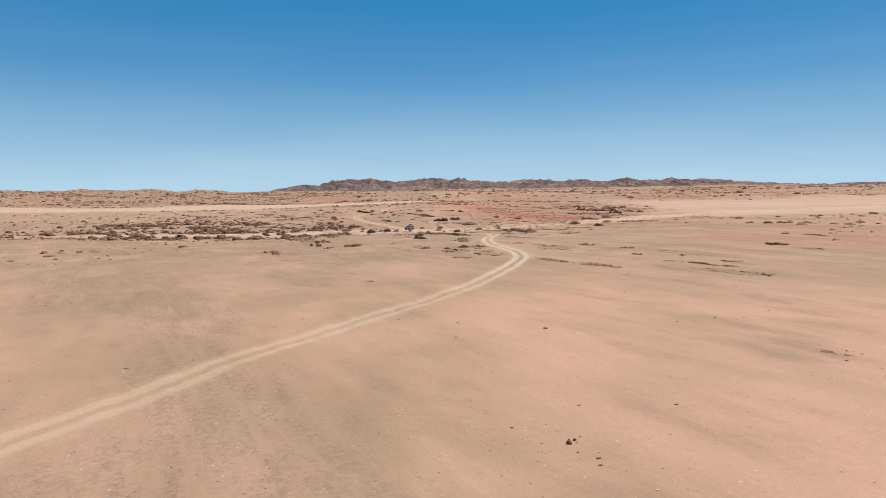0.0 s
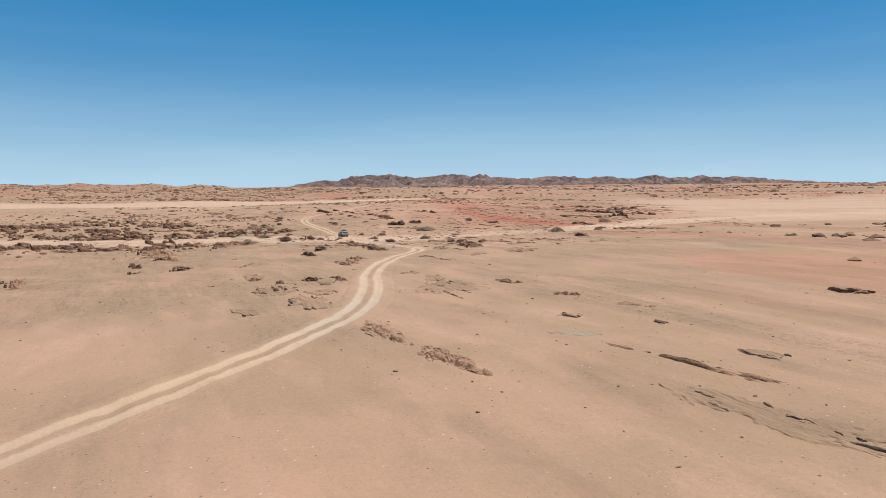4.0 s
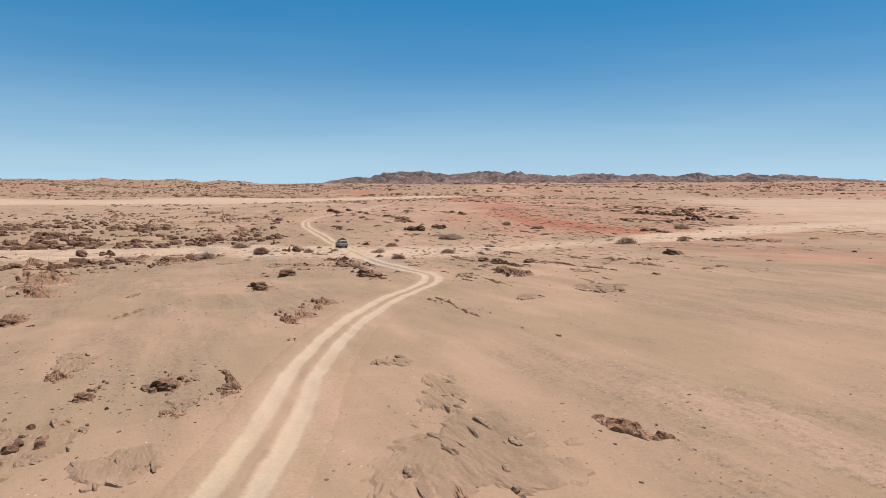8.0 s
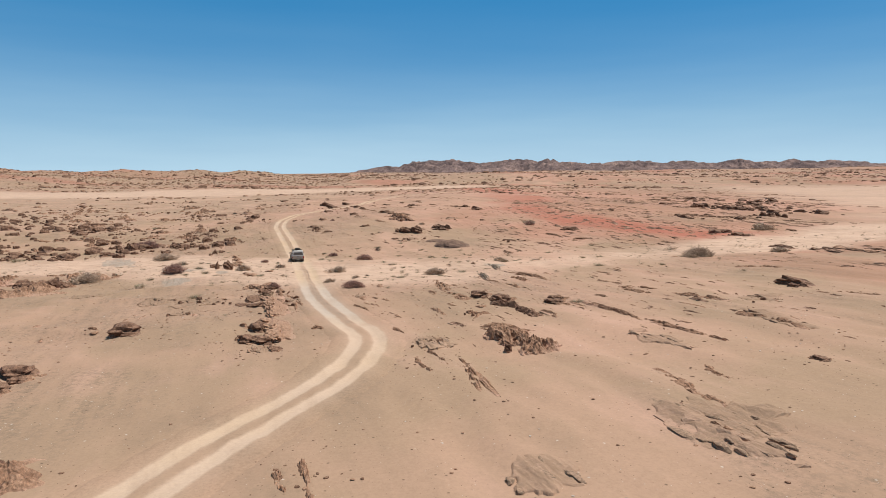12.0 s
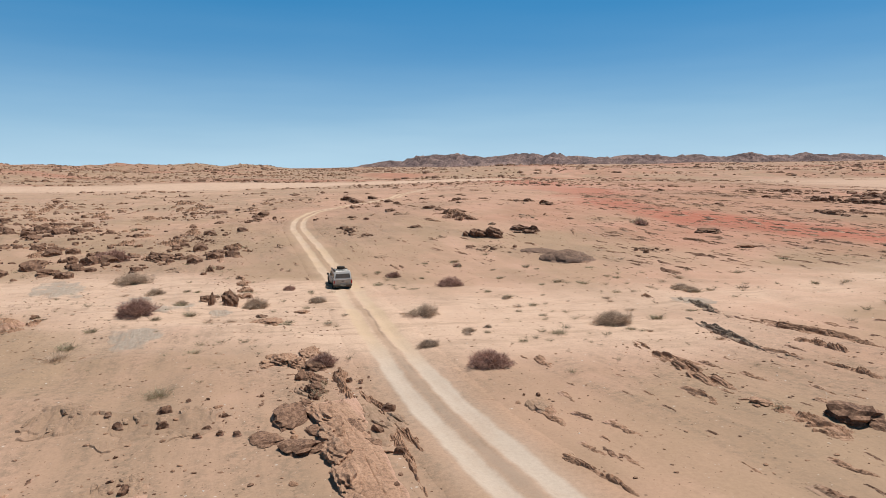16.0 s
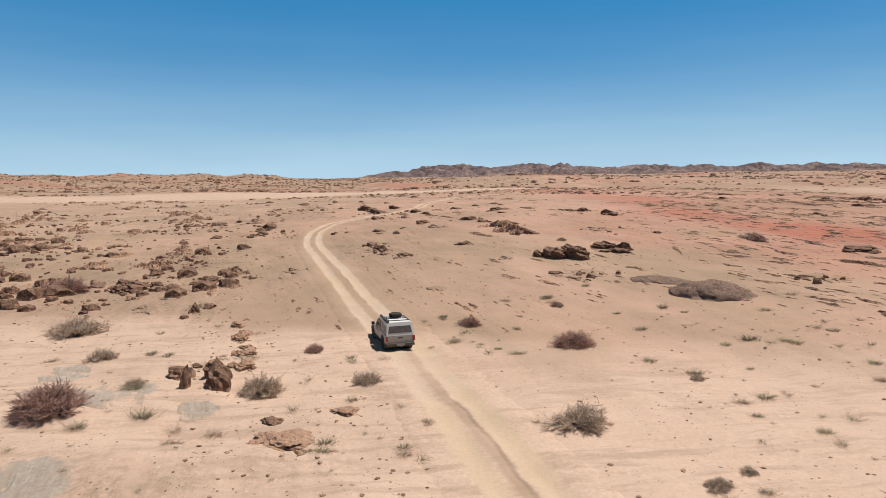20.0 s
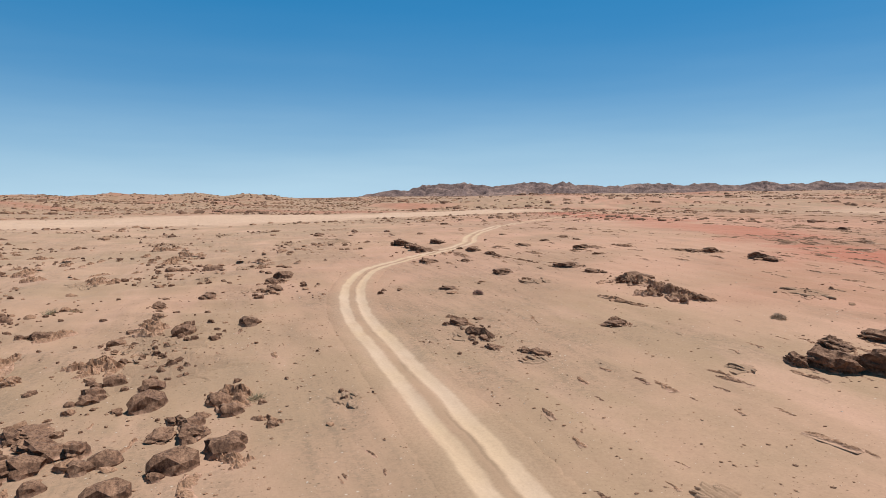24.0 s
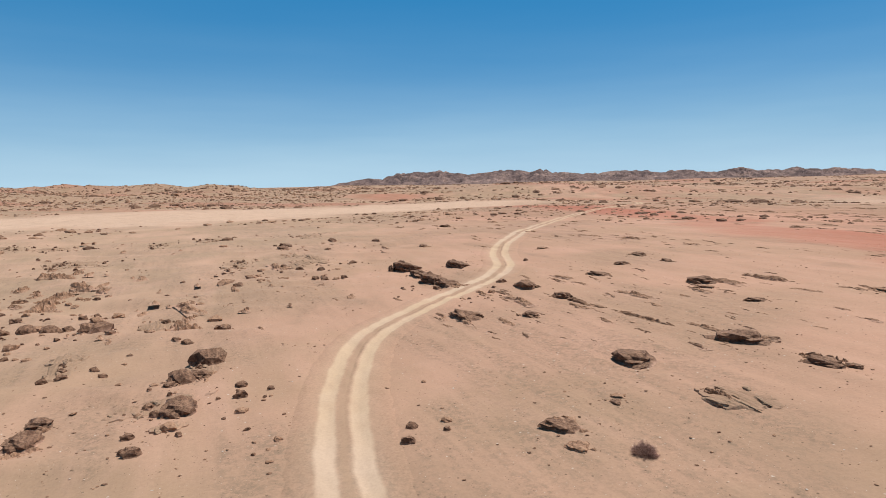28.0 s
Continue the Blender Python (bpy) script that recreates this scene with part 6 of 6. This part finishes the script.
def pickup(m):
    car = tagged(new("pickup_truck"), "dusty silver pickup with white canopy driving along the track", "pickup truck")
    W = 0.92

    def lower(bm):
        # side outline from the rear to the front, doubled across with drawn-in shoulders
        def cut(x, z0, z1, w):
            return [(x, -w, z0 + 0.10), (x, -w + 0.08, z0), (x, w - 0.08, z0), (x, w, z0 + 0.10), (x, w, z1 - 0.16), (x, w - 0.035, z1 - 0.05), (x, w - 0.12, z1), (x, -w + 0.12, z1), (x, -w + 0.035, z1 - 0.05), (x, -w, z1 - 0.16)]
        loft(bm, [cut(-2.62, 0.52, 1.06, W - 0.03), cut(-2.56, 0.46, 1.09, W), cut(-1.2, 0.44, 1.10, W), cut(0.0, 0.42, 1.08, W), cut(1.0, 0.42, 1.06, W), cut(1.4, 0.44, 1.08, W), cut(2.2, 0.48, 1.02, W - 0.02), cut(2.5, 0.52, 0.96, W - 0.07), cut(2.66, 0.56, 0.86, W - 0.18)])
    mesh_part("body", PAINT, car, lower)

    def cab(bm):
        def cut(x, w0, w1, z0, z1):
            return [(x, -w0, z0), (x, w0, z0), (x, w1, z1 - 0.07), (x, w1 - 0.09, z1), (x, -w1 + 0.09, z1), (x, -w1, z1 - 0.07)]
        loft(bm, [cut(-0.72, 0.86, 0.74, 1.04, 1.72), cut(-0.55, 0.87, 0.74, 1.04, 1.79), cut(0.35, 0.87, 0.73, 1.04, 1.79), cut(0.62, 0.86, 0.70, 1.04, 1.72), cut(1.42, 0.82, 0.80, 1.03, 1.13)])
    mesh_part("cab", PAINT, car, cab)
    mesh_part("bonnet_scoop", PAINT, car, lambda bm: box(bm, 1.45, 2.45, -0.55, 0.55, 1.0, 1.085, 0.03, (0.9, 0.9)), "", True)

    def pane(points):
        def make(bm):
            a = [bm.verts.new(p) for p in points]
            bm.faces.new(a)
            out = bmesh.ops.extrude_face_region(bm, geom=bm.faces[:])["geom"]
            n = (Vector(points[1]) - Vector(points[0])).cross(Vector(points[2]) - Vector(points[0])).normalized()
            bmesh.ops.translate(bm, verts=[g for g in out if isinstance(g, bmesh.types.BMVert)], vec=n * 0.014)
        return make
    mesh_part("windscreen", TINT, car, pane([(1.36, -0.70, 1.185), (1.36, 0.70, 1.185), (0.70, 0.60, 1.69), (0.70, -0.60, 1.69)]), "dark windscreen")
    for s in (1, -1):
        mesh_part("side_window", TINT, car, pane([(p, s * q, r) for p, q, r in ((0.98, 0.872, 1.13), (0.12, 0.878, 1.13), (0.12, 0.775, 1.62), (0.58, 0.765, 1.62))][::s]), "dark tinted side window")
        mesh_part("side_window", TINT, car, pane([(p, s * q, r) for p, q, r in ((0.04, 0.878, 1.13), (-0.55, 0.876, 1.13), (-0.50, 0.775, 1.62), (0.04, 0.775, 1.62))][::s]), "dark tinted side window")
        mesh_part("door", PAINT, car, lambda bm: box(bm, 0.08, 1.12, s * 0.905, s * 0.932, 0.52, 1.02, 0.012))
        mesh_part("door_handle", BLACK, car, lambda bm: box(bm, 0.16, 0.36, s * 0.93, s * 0.955, 0.93, 0.97, 0.008))
        mesh_part("side_step", BLACK, car, lambda bm: tube(bm, (-0.7, s * 0.93, 0.40), (1.15, s * 0.93, 0.40), 0.045), "", True)
        mesh_part("wing_mirror", BLACK, car, lambda bm: box(bm, 0.98, 1.12, s * 0.93, s * 1.14, 1.10, 1.30, 0.03), "black wing mirror")
        for x in (-1.62, 1.60):
            def arch(bm, x=x):
                pts = [(math.cos(radians(a)), math.sin(radians(a))) for a in range(-8, 189, 12)]
                loft(bm, [[(x + c * r, y, 0.40 + q * r) for r, y in ((0.46, s * 0.885), (0.46, s * 0.955), (0.53, s * 0.955), (0.55, s * 0.885))] for c, q in pts])
            mesh_part("wheel_arch", BLACK, car, arch, "black wheel arch flare", True)

            # the body isn't cut open: a solid black drum paints the hollow's shade
            def well(bm, x=x):
                tube(bm, (x, s * 0.62, 0.42), (x, s * 0.932, 0.42), 0.46, 20)
            mesh_part("wheel_well_shade", BLACK, car, well)
            wheel(car, pose(x, s * 0.82, 0.39, 0, 0, 0 if s > 0 else 180))
        mesh_part("mud_flap", BLACK, car, lambda bm: box(bm, -2.12, -2.09, s * 0.70, s * 0.92, 0.22, 0.56))
        mesh_part("headlight", CLEAR_LENS, car, lambda bm: box(bm, 2.36, 2.60, s * 0.58, s * 0.86, 0.78, 0.96, 0.03))
        mesh_part("tail_light", RED_LENS, car, lambda bm: box(bm, -2.66, -2.50, s * 0.82, s * 0.935, 0.72, 1.02, 0.02), "red tail light")
        # the canopy's side window and the latches along its foot
        mesh_part("canopy_side_window", TINT, car, pane([(-0.92, s * 0.874, 1.24), (-2.42, s * 0.874, 1.24), (-2.36, s * 0.80, 1.72), (-0.98, s * 0.80, 1.72)][::s]), "dark tinted canopy side window")
        for k in range(6):
            mesh_part("canopy_latch", BLACK, car, lambda bm: box(bm, -2.42 + k * 0.30, -2.34 + k * 0.30, s * 0.90, s * 0.925, 1.10, 1.18, 0.008))

    def canopy(bm):
        def cut(x, w0, w1, z1):
            return [(x, -w0, 1.08), (x, w0, 1.08), (x, w1 + 0.01, z1 - 0.10), (x, w1 - 0.10, z1), (x, -w1 + 0.10, z1), (x, -w1 - 0.01, z1 - 0.10)]
        rear = [(-2.66 + (z - 1.08) * 0.25, y, z) for _, y, z in cut(0, 0.89, 0.79, 1.90)]
        loft(bm, [rear, cut(-2.30, 0.90, 0.79, 1.94), cut(-1.6, 0.90, 0.79, 1.95), cut(-0.80, 0.90, 0.79, 1.90), cut(-0.74, 0.89, 0.78, 1.86)])
    mesh_part("canopy", WHITE, car, canopy, "white fibreglass load canopy")
    mesh_part("canopy_rear_window", DUSTY_GLASS, car, pane([(-2.623, 0.76, 1.245), (-2.518, 0.69, 1.67), (-2.518, -0.69, 1.67), (-2.623, -0.76, 1.245)][::-1]), "dusty dark canopy rear window")
    mesh_part("tailgate", PAINT, car, lambda bm: box(bm, -2.66, -2.60, -0.77, 0.77, 0.62, 1.07, 0.02), "dust-coated silver tailgate")
    mesh_part("tailgate_handle", BLACK, car, lambda bm: box(bm, -2.69, -2.65, -0.14, 0.14, 0.90, 0.98, 0.01))
    mesh_part("rear_bumper", BLACK, car, lambda bm: box(bm, -2.80, -2.56, -0.90, 0.90, 0.44, 0.62, 0.04), "dark rear step bumper")
    mesh_part("number_plate", PLATE, car, lambda bm: box(bm, -2.815, -2.80, -0.26, 0.26, 0.47, 0.58))
    mesh_part("tow_hitch", STEEL, car, lambda bm: tube(bm, (-2.94, 0, 0.47), (-2.70, 0, 0.40), 0.035), "", True)
    mesh_part("front_bumper", BLACK, car, lambda bm: box(bm, 2.50, 2.78, -0.86, 0.86, 0.42, 0.66, 0.06))
    mesh_part("grille", BLACK, car, lambda bm: box(bm, 2.60, 2.70, -0.54, 0.54, 0.68, 0.92, 0.02))
    mesh_part("chassis", BLACK, car, lambda bm: box(bm, -2.4, 2.3, -0.5, 0.5, 0.30, 0.46, 0.02))
    for y in (0.62, -0.62):
        mesh_part("rack_rail", BLACK, car, lambda bm: tube(bm, (-2.3, y, 2.0), (-0.9, y, 2.0), 0.022), "", True)
    for x in (-2.2, -1.55, -0.98):
        mesh_part("rack_bar", BLACK, car, lambda bm: box(bm, x - 0.025, x + 0.025, -0.70, 0.70, 1.93, 1.99, 0.008))
    spare = wheel(car, pose(-1.22, -0.02, 2.12, 90, 0, 20), "spare_wheel")
    tagged(spare, "spare wheel lying flat on the roof rack")
    mesh_part("awning", CANVAS, car, lambda bm: tube(bm, (-2.72, 0.80, 2.00), (-0.55, 0.80, 2.00), 0.085, 12), "rolled dark awning along the roof edge", True)
    for x in (-2.1, -1.1):
        mesh_part("awning_bracket", BLACK, car, lambda bm: box(bm, x - 0.03, x + 0.03, 0.62, 0.82, 1.93, 1.97))
    mesh_part("aerial", BLACK, car, lambda bm: tube(bm, (1.30, -0.82, 1.05), (1.18, -0.84, 1.75), 0.008, 6))
    car.matrix_world = m
    return car


cx, cy = -13.55, 248.5
heading = math.degrees(math.atan2(19.4, -10.0))
nose, tail = hz(cx + 1.6 * math.cos(radians(heading)), cy + 1.6 * math.sin(radians(heading))), hz(cx - 1.6 * math.cos(radians(heading)), cy - 1.6 * math.sin(radians(heading)))
pickup(pose(cx, cy, (nose + tail) / 2 - 0.10, 0, -math.degrees(math.atan2(nose - tail, 3.2)), heading))

# ---- small stones, grass and far rocks: too many to count ----
def scatter_mesh(name, spots, protos, material, label, category, lift=0.1, squash=0.8):
    """Many small pieces in one mesh; spots: x, y, size, turn."""
    vs, fs, k = [], [], 0
    shapes, sunk = [], []
    for me in protos:
        if "buried" in me.attributes:
            low = np.empty(len(me.vertices), np.float32)
            me.attributes["buried"].data.foreach_get("value", low)
            sunk.append(low)
        co = np.empty(len(me.vertices) * 3)
        me.vertices.foreach_get("co", co)
        me.calc_loop_triangles()
        tri = np.empty(len(me.loop_triangles) * 3, np.int32)
        me.loop_triangles.foreach_get("vertices", tri)
        shapes.append((co.reshape(-1, 3), tri.reshape(-1, 3)))
    x, y = np.array([s[0] for s in spots]), np.array([s[1] for s in spots])
    z = ground_z(x, y)
    for i, (sx, sy, size, turn) in enumerate(spots):
        co, tri = shapes[i % len(shapes)]
        c, s = math.cos(turn), math.sin(turn)
        p = np.stack([(co[:, 0] * c - co[:, 1] * s) * size + sx, (co[:, 0] * s + co[:, 1] * c) * size + sy, co[:, 2] * size * squash + z[i] + lift * size], 1)
        vs.append(p)
        fs.append(tri + k)
        k += len(p)
    me = mesh_from(name, np.concatenate(vs), np.concatenate(fs), material, False)
    if "buried" in protos[0].attributes:
        set_attr(me, "buried", np.concatenate([sunk[i % len(protos)] for i in range(len(spots))]))
    return tagged(new(name, me), label, category, kind="stuff")


def pebble_proto(seed):
    rng = random.Random(seed)
    bm = bmesh.new()
    bmesh.ops.create_icosphere(bm, subdivisions=1, radius=0.5)
    for v in bm.verts:
        v.co *= rng.uniform(0.6, 1.15)
        v.co.x *= 1.35
        v.co.z *= 0.45
    return finish(bm, "pebble", ROCK_DARK, False)


PEBBLES = [pebble_proto(300 + k) for k in range(6)]
srng = np.random.default_rng(17)


def spots(count, x0, x1, y0, y1, smallest, largest, keep):
    """Random places within a stretch of the plan where keep(x, y) is over chance."""
    x, y = srng.uniform(x0, x1, count), srng.uniform(y0, y1, count)
    ok = srng.uniform(0, 1, count) < keep(x, y)
    ok &= from_line(x, y, track_line, 4.0) > 1.9
    x, y = x[ok], y[ok]
    size = smallest * (largest / smallest) ** (srng.uniform(0, 1, len(x)) ** 2.2)
    return list(zip(x, y, size, srng.uniform(0, 6.28, len(x))))


def stony(x, y):
    u, v = x * CS + y * SS, -x * SS + y * CS
    return smoothstep(-0.25, 0.7, fbm(u / 14, v / 6, 4, 111)) * (0.35 + 0.65 * smoothstep(20, -25, x + 0.1 * (y - 150))) * (0.4 + 0.6 * smoothstep(70, 130, y))


scatter_mesh("dark_pebbles", spots(15000, -75, 60, 40, 390, 0.05, 0.24, stony), PEBBLES, ROCK_DARK, "small dark stones strewn over the sand", "pebbles")
scatter_mesh("brown_pebbles", spots(30000, -75, 60, 40, 390, 0.05, 0.24, stony), PEBBLES, ROCK_BROWN, "small brown stones strewn over the sand", "pebbles")
PALE_STONE = rock_material("pale_quartz_stone", (0.45, 0.38, 0.31), (0.58, 0.50, 0.42), (0.72, 0.66, 0.58))
scatter_mesh("pale_pebbles", spots(9000, -60, 50, 20, 390, 0.04, 0.15, lambda x, y: 0.5 + 0 * x), PEBBLES, PALE_STONE, "small pale quartz stones strewn over the sand", "pebbles")


scatter_mesh("track_side_stones", [(x + 2.0 * math.copysign(1, a) + 0.5 * a, y + b, 0.04 * 3.2 ** (c * c), d) for (x, y), a, b, c, d in zip(
    track_line[srng.integers(0, len(track_line), 3800)], srng.normal(0, 0.7, 3800), srng.normal(0, 0.3, 3800), srng.uniform(0, 1, 3800), srng.uniform(0, 6.28, 3800)) if 40 < y < 400],
    PEBBLES, ROCK_BROWN, "small stones thrown up along the track", "pebbles")


scatter_mesh("riverbank_stones", spots(15000, -55, 55, 188, 300, 0.05, 0.24, lambda x, y: 0.25 + 0.75 * stony(x, y)), PEBBLES, ROCK_BROWN, "small brown stones along the dry riverbed", "pebbles")


def river_grass(x, y):
    d = from_line(x, y, RIVER, 40.0)
    return smoothstep(26, 6, d) * smoothstep(-0.4, 0.5, fbm(x / 9, y / 9, 2, 121))


scatter_mesh("riverbed_grass", spots(6500, -110, 130, 200, 310, 0.3, 1.3, river_grass), [tuft_proto(240 + k, 44) for k in range(4)], TWIG_GREEN, "low dry grass strewn along the dry riverbed", "grass")


def far_rocky(x, y):
    left = smoothstep(0.0, 0.55, fbm(x / 60, y / 34, 4, 131) + 0.35 * smoothstep(-40, -200, x))
    return left * smoothstep(4, 40, outside(x, y) + 60 * smoothstep(-50, -90, x) + 45 * smoothstep(70, 95, x)) * (1 - smoothstep(0.25, 0.55, zones(x, y)[1]))


scatter_mesh("far_rocks", spots(24000, -760, 560, 120, 1250, 0.5, 3.0, far_rocky), CRAG_FAR, ROCK_DARK, "dark rocks strewn over the far rises", "rocks", -0.05, 0.36)
scatter_mesh("far_brown_rocks", spots(18000, -760, 560, 120, 1250, 0.5, 3.4, far_rocky), CRAG_FAR, ROCK_BROWN, "brown rocks strewn over the far rises", "rocks", -0.05, 0.3)


def low_ledges(x, y):
    u, v = x * CS + y * SS, -x * SS + y * CS
    river = smoothstep(4, 14, from_line(x, y, RIVER, 40.0))
    return smoothstep(-0.3, 0.5, fbm(u / 34, v / 15, 3, 141)) * river * (1 - smoothstep(0.25, 0.5, zones(x, y)[1])) * smoothstep(186, 215, y - 0.5 * np.minimum(x, 0) + 0.05 * x)


def strewn_ledges(name, count, x0, x1, y0, y1, small, large, material, seed):
    """Thin broken edges of the tilted layers, showing through the sand along the strike."""
    where = spots(count, x0, x1, y0, y1, small, large, low_ledges)
    flat = [layered_mesh("thin_ledge", seed + k, material, "long", 36, 15) for k in range(5)]
    for me in flat:
        me.transform(Matrix.Diagonal((2.6, 0.75, 0.20, 1)))
    tilt = [(x, y, s, STRIKE + random.Random(int(x * 97 + y)).uniform(-0.2, 0.2)) for x, y, s, _ in where]
    return scatter_mesh(name, tilt, flat, material, "thin brown rock layers showing through the sand", "ledges", -0.01)


strewn_ledges("thin_ledges", 3000, -80, 85, 130, 400, 0.35, 1.5, ROCK_BROWN, 400)
strewn_ledges("dark_thin_ledges", 2000, -60, 110, 150, 400, 0.3, 1.2, ROCK_DARK, 420)
strewn_ledges("eastern_thin_ledges", 2200, 14, 120, 256, 410, 0.4, 1.9, ROCK_DARK, 430)
strewn_ledges("far_thin_ledges", 4200, -330, 330, 330, 760, 0.9, 3.2, ROCK_BROWN, 440)


def hilly(x, y):
    return smoothstep(0.10, 0.5, np.exp(-(((x + 640) / 420) ** 2 + ((y - 960) / 260) ** 2)) + 0.12 * fbm(x / 70, y / 40, 3, 161))


scatter_mesh("hill_rocks", spots(9000, -1050, -200, 600, 1150, 0.9, 4.2, hilly), CRAG_FAR, ROCK_BROWN, "brown rocks covering the far western hill", "rocks", -0.05, 0.42)
scatter_mesh("dark_hill_rocks", spots(6000, -1050, -200, 600, 1150, 0.8, 3.6, hilly), CRAG_FAR, ROCK_DARK, "dark rocks covering the far western hill", "rocks", -0.05, 0.42)


def foothills(x, y):
    return smoothstep(0.0, 0.5, fbm(x / 130, y / 34, 4, 181)) * (1 - smoothstep(0.2, 0.5, zones(x, y)[1]))


scatter_mesh("foothill_rocks", spots(15000, -1000, 1250, 620, 2200, 2.0, 9.0, foothills), CRAG_FAR, ROCK_DARK, "dark rocky belts below the far range", "rocks", -0.05, 0.34)
scatter_mesh("pale_foothill_rocks", spots(9000, -1000, 1250, 620, 2200, 2.0, 9.0, foothills), CRAG_FAR, ROCK_BROWN, "brown rocky belts below the far range", "rocks", -0.05, 0.28)


def west_rubble(x, y):
    return smoothstep(0.15, 0.6, fbm(x / 16, y / 12, 3, 151)) * smoothstep(-30, -46, x) * (1 - zones(x, y)[1])


def crowded(count, x0, x1, y0, y1, small, large, seed, clear):
    """Places that crowd together on rising ground, off the track, the riverbed and the pale plain."""
    rng = np.random.default_rng(seed)
    x, y = rng.uniform(x0, x1, count * 12), rng.uniform(y0, y1, count * 12)
    ok = fbm(x / 19, y / 13, 3, seed) > rng.uniform(-0.2, 0.65, len(x))
    ok &= (from_line(x, y, track_line, 12.0) > 9) & (from_line(x, y, RIVER, 30.0) > clear) & (zones(x, y)[1] < 0.5)
    ok &= (x > 0) | (x < -32 - 0.4 * np.maximum(0, y - 268))
    x, y = x[ok][:count], y[ok][:count]
    w = small * (large / small) ** (rng.uniform(0, 1, len(x)) ** 1.6)
    return list(zip(x, y, w, STRIKE + rng.normal(0, 0.35, len(x))))


def humps(name, kind, material, where, high, label, seed):
    protos = [layered_mesh("hump", seed + k, material, kind, 34, 26) for k in range(6)]
    for me in protos:
        me.transform(Matrix.Diagonal((1.5, 1.0, high, 1)))
    return scatter_mesh(name, where, protos, material, label, "rocks", -0.03, 1.0)


humps("western_heaps", "heap", ROCK_BROWN, crowded(210, -150, -32, 200, 372, 1.2, 5.0, 151, 6), 0.27, "brown rock heaps crowding the western rise", 480)
scatter_mesh("western_crags", crowded(420, -150, -32, 198, 340, 0.6, 2.8, 171, 4) + crowded(420, -170, -44, 200, 300, 0.9, 3.8, 177, 4), CRAG_LOW, ROCK_DARK, "dark rock blocks crowding the western rise", "rocks", 0.0, 0.36)
scatter_mesh("eastern_crags", crowded(90, 40, 105, 312, 405, 1.0, 4.2, 173, 6) + crowded(30, 50, 95, 258, 302, 0.9, 3.2, 175, 5), CRAG_LOW, ROCK_DARK, "dark rock blocks along the eastern riverbank", "rocks", 0.0, 0.26)
scatter_mesh("west_rubble_rocks", spots(3800, -160, -32, 195, 372, 0.25, 1.3, west_rubble), CRAG_LOW, ROCK_DARK, "dark broken rocks crowding the western rise", "rocks", 0.0, 0.42)
scatter_mesh("west_brown_rocks", spots(3800, -160, -32, 195, 372, 0.25, 1.4, west_rubble), CRAG_LOW, ROCK_BROWN, "brown broken rocks crowding the western rise", "rocks", 0.0, 0.36)
strewn_ledges("east_ledges", 1900, 48, 230, 290, 520, 0.7, 3.0, ROCK_DARK, 460)

def clear_litter(found):
    """Drop what would lie on the track."""
    a = np.array(found)
    return [tuple(q) for q in a[(a[:, 1] > 20) & (from_line(a[:, 0], a[:, 1], track_line, 4.0) > 1.9)]]


scatter_mesh("stone_litter", clear_litter(LITTER), PEBBLES, ROCK_DARK, "broken dark stones lying about the outcrops", "pebbles")
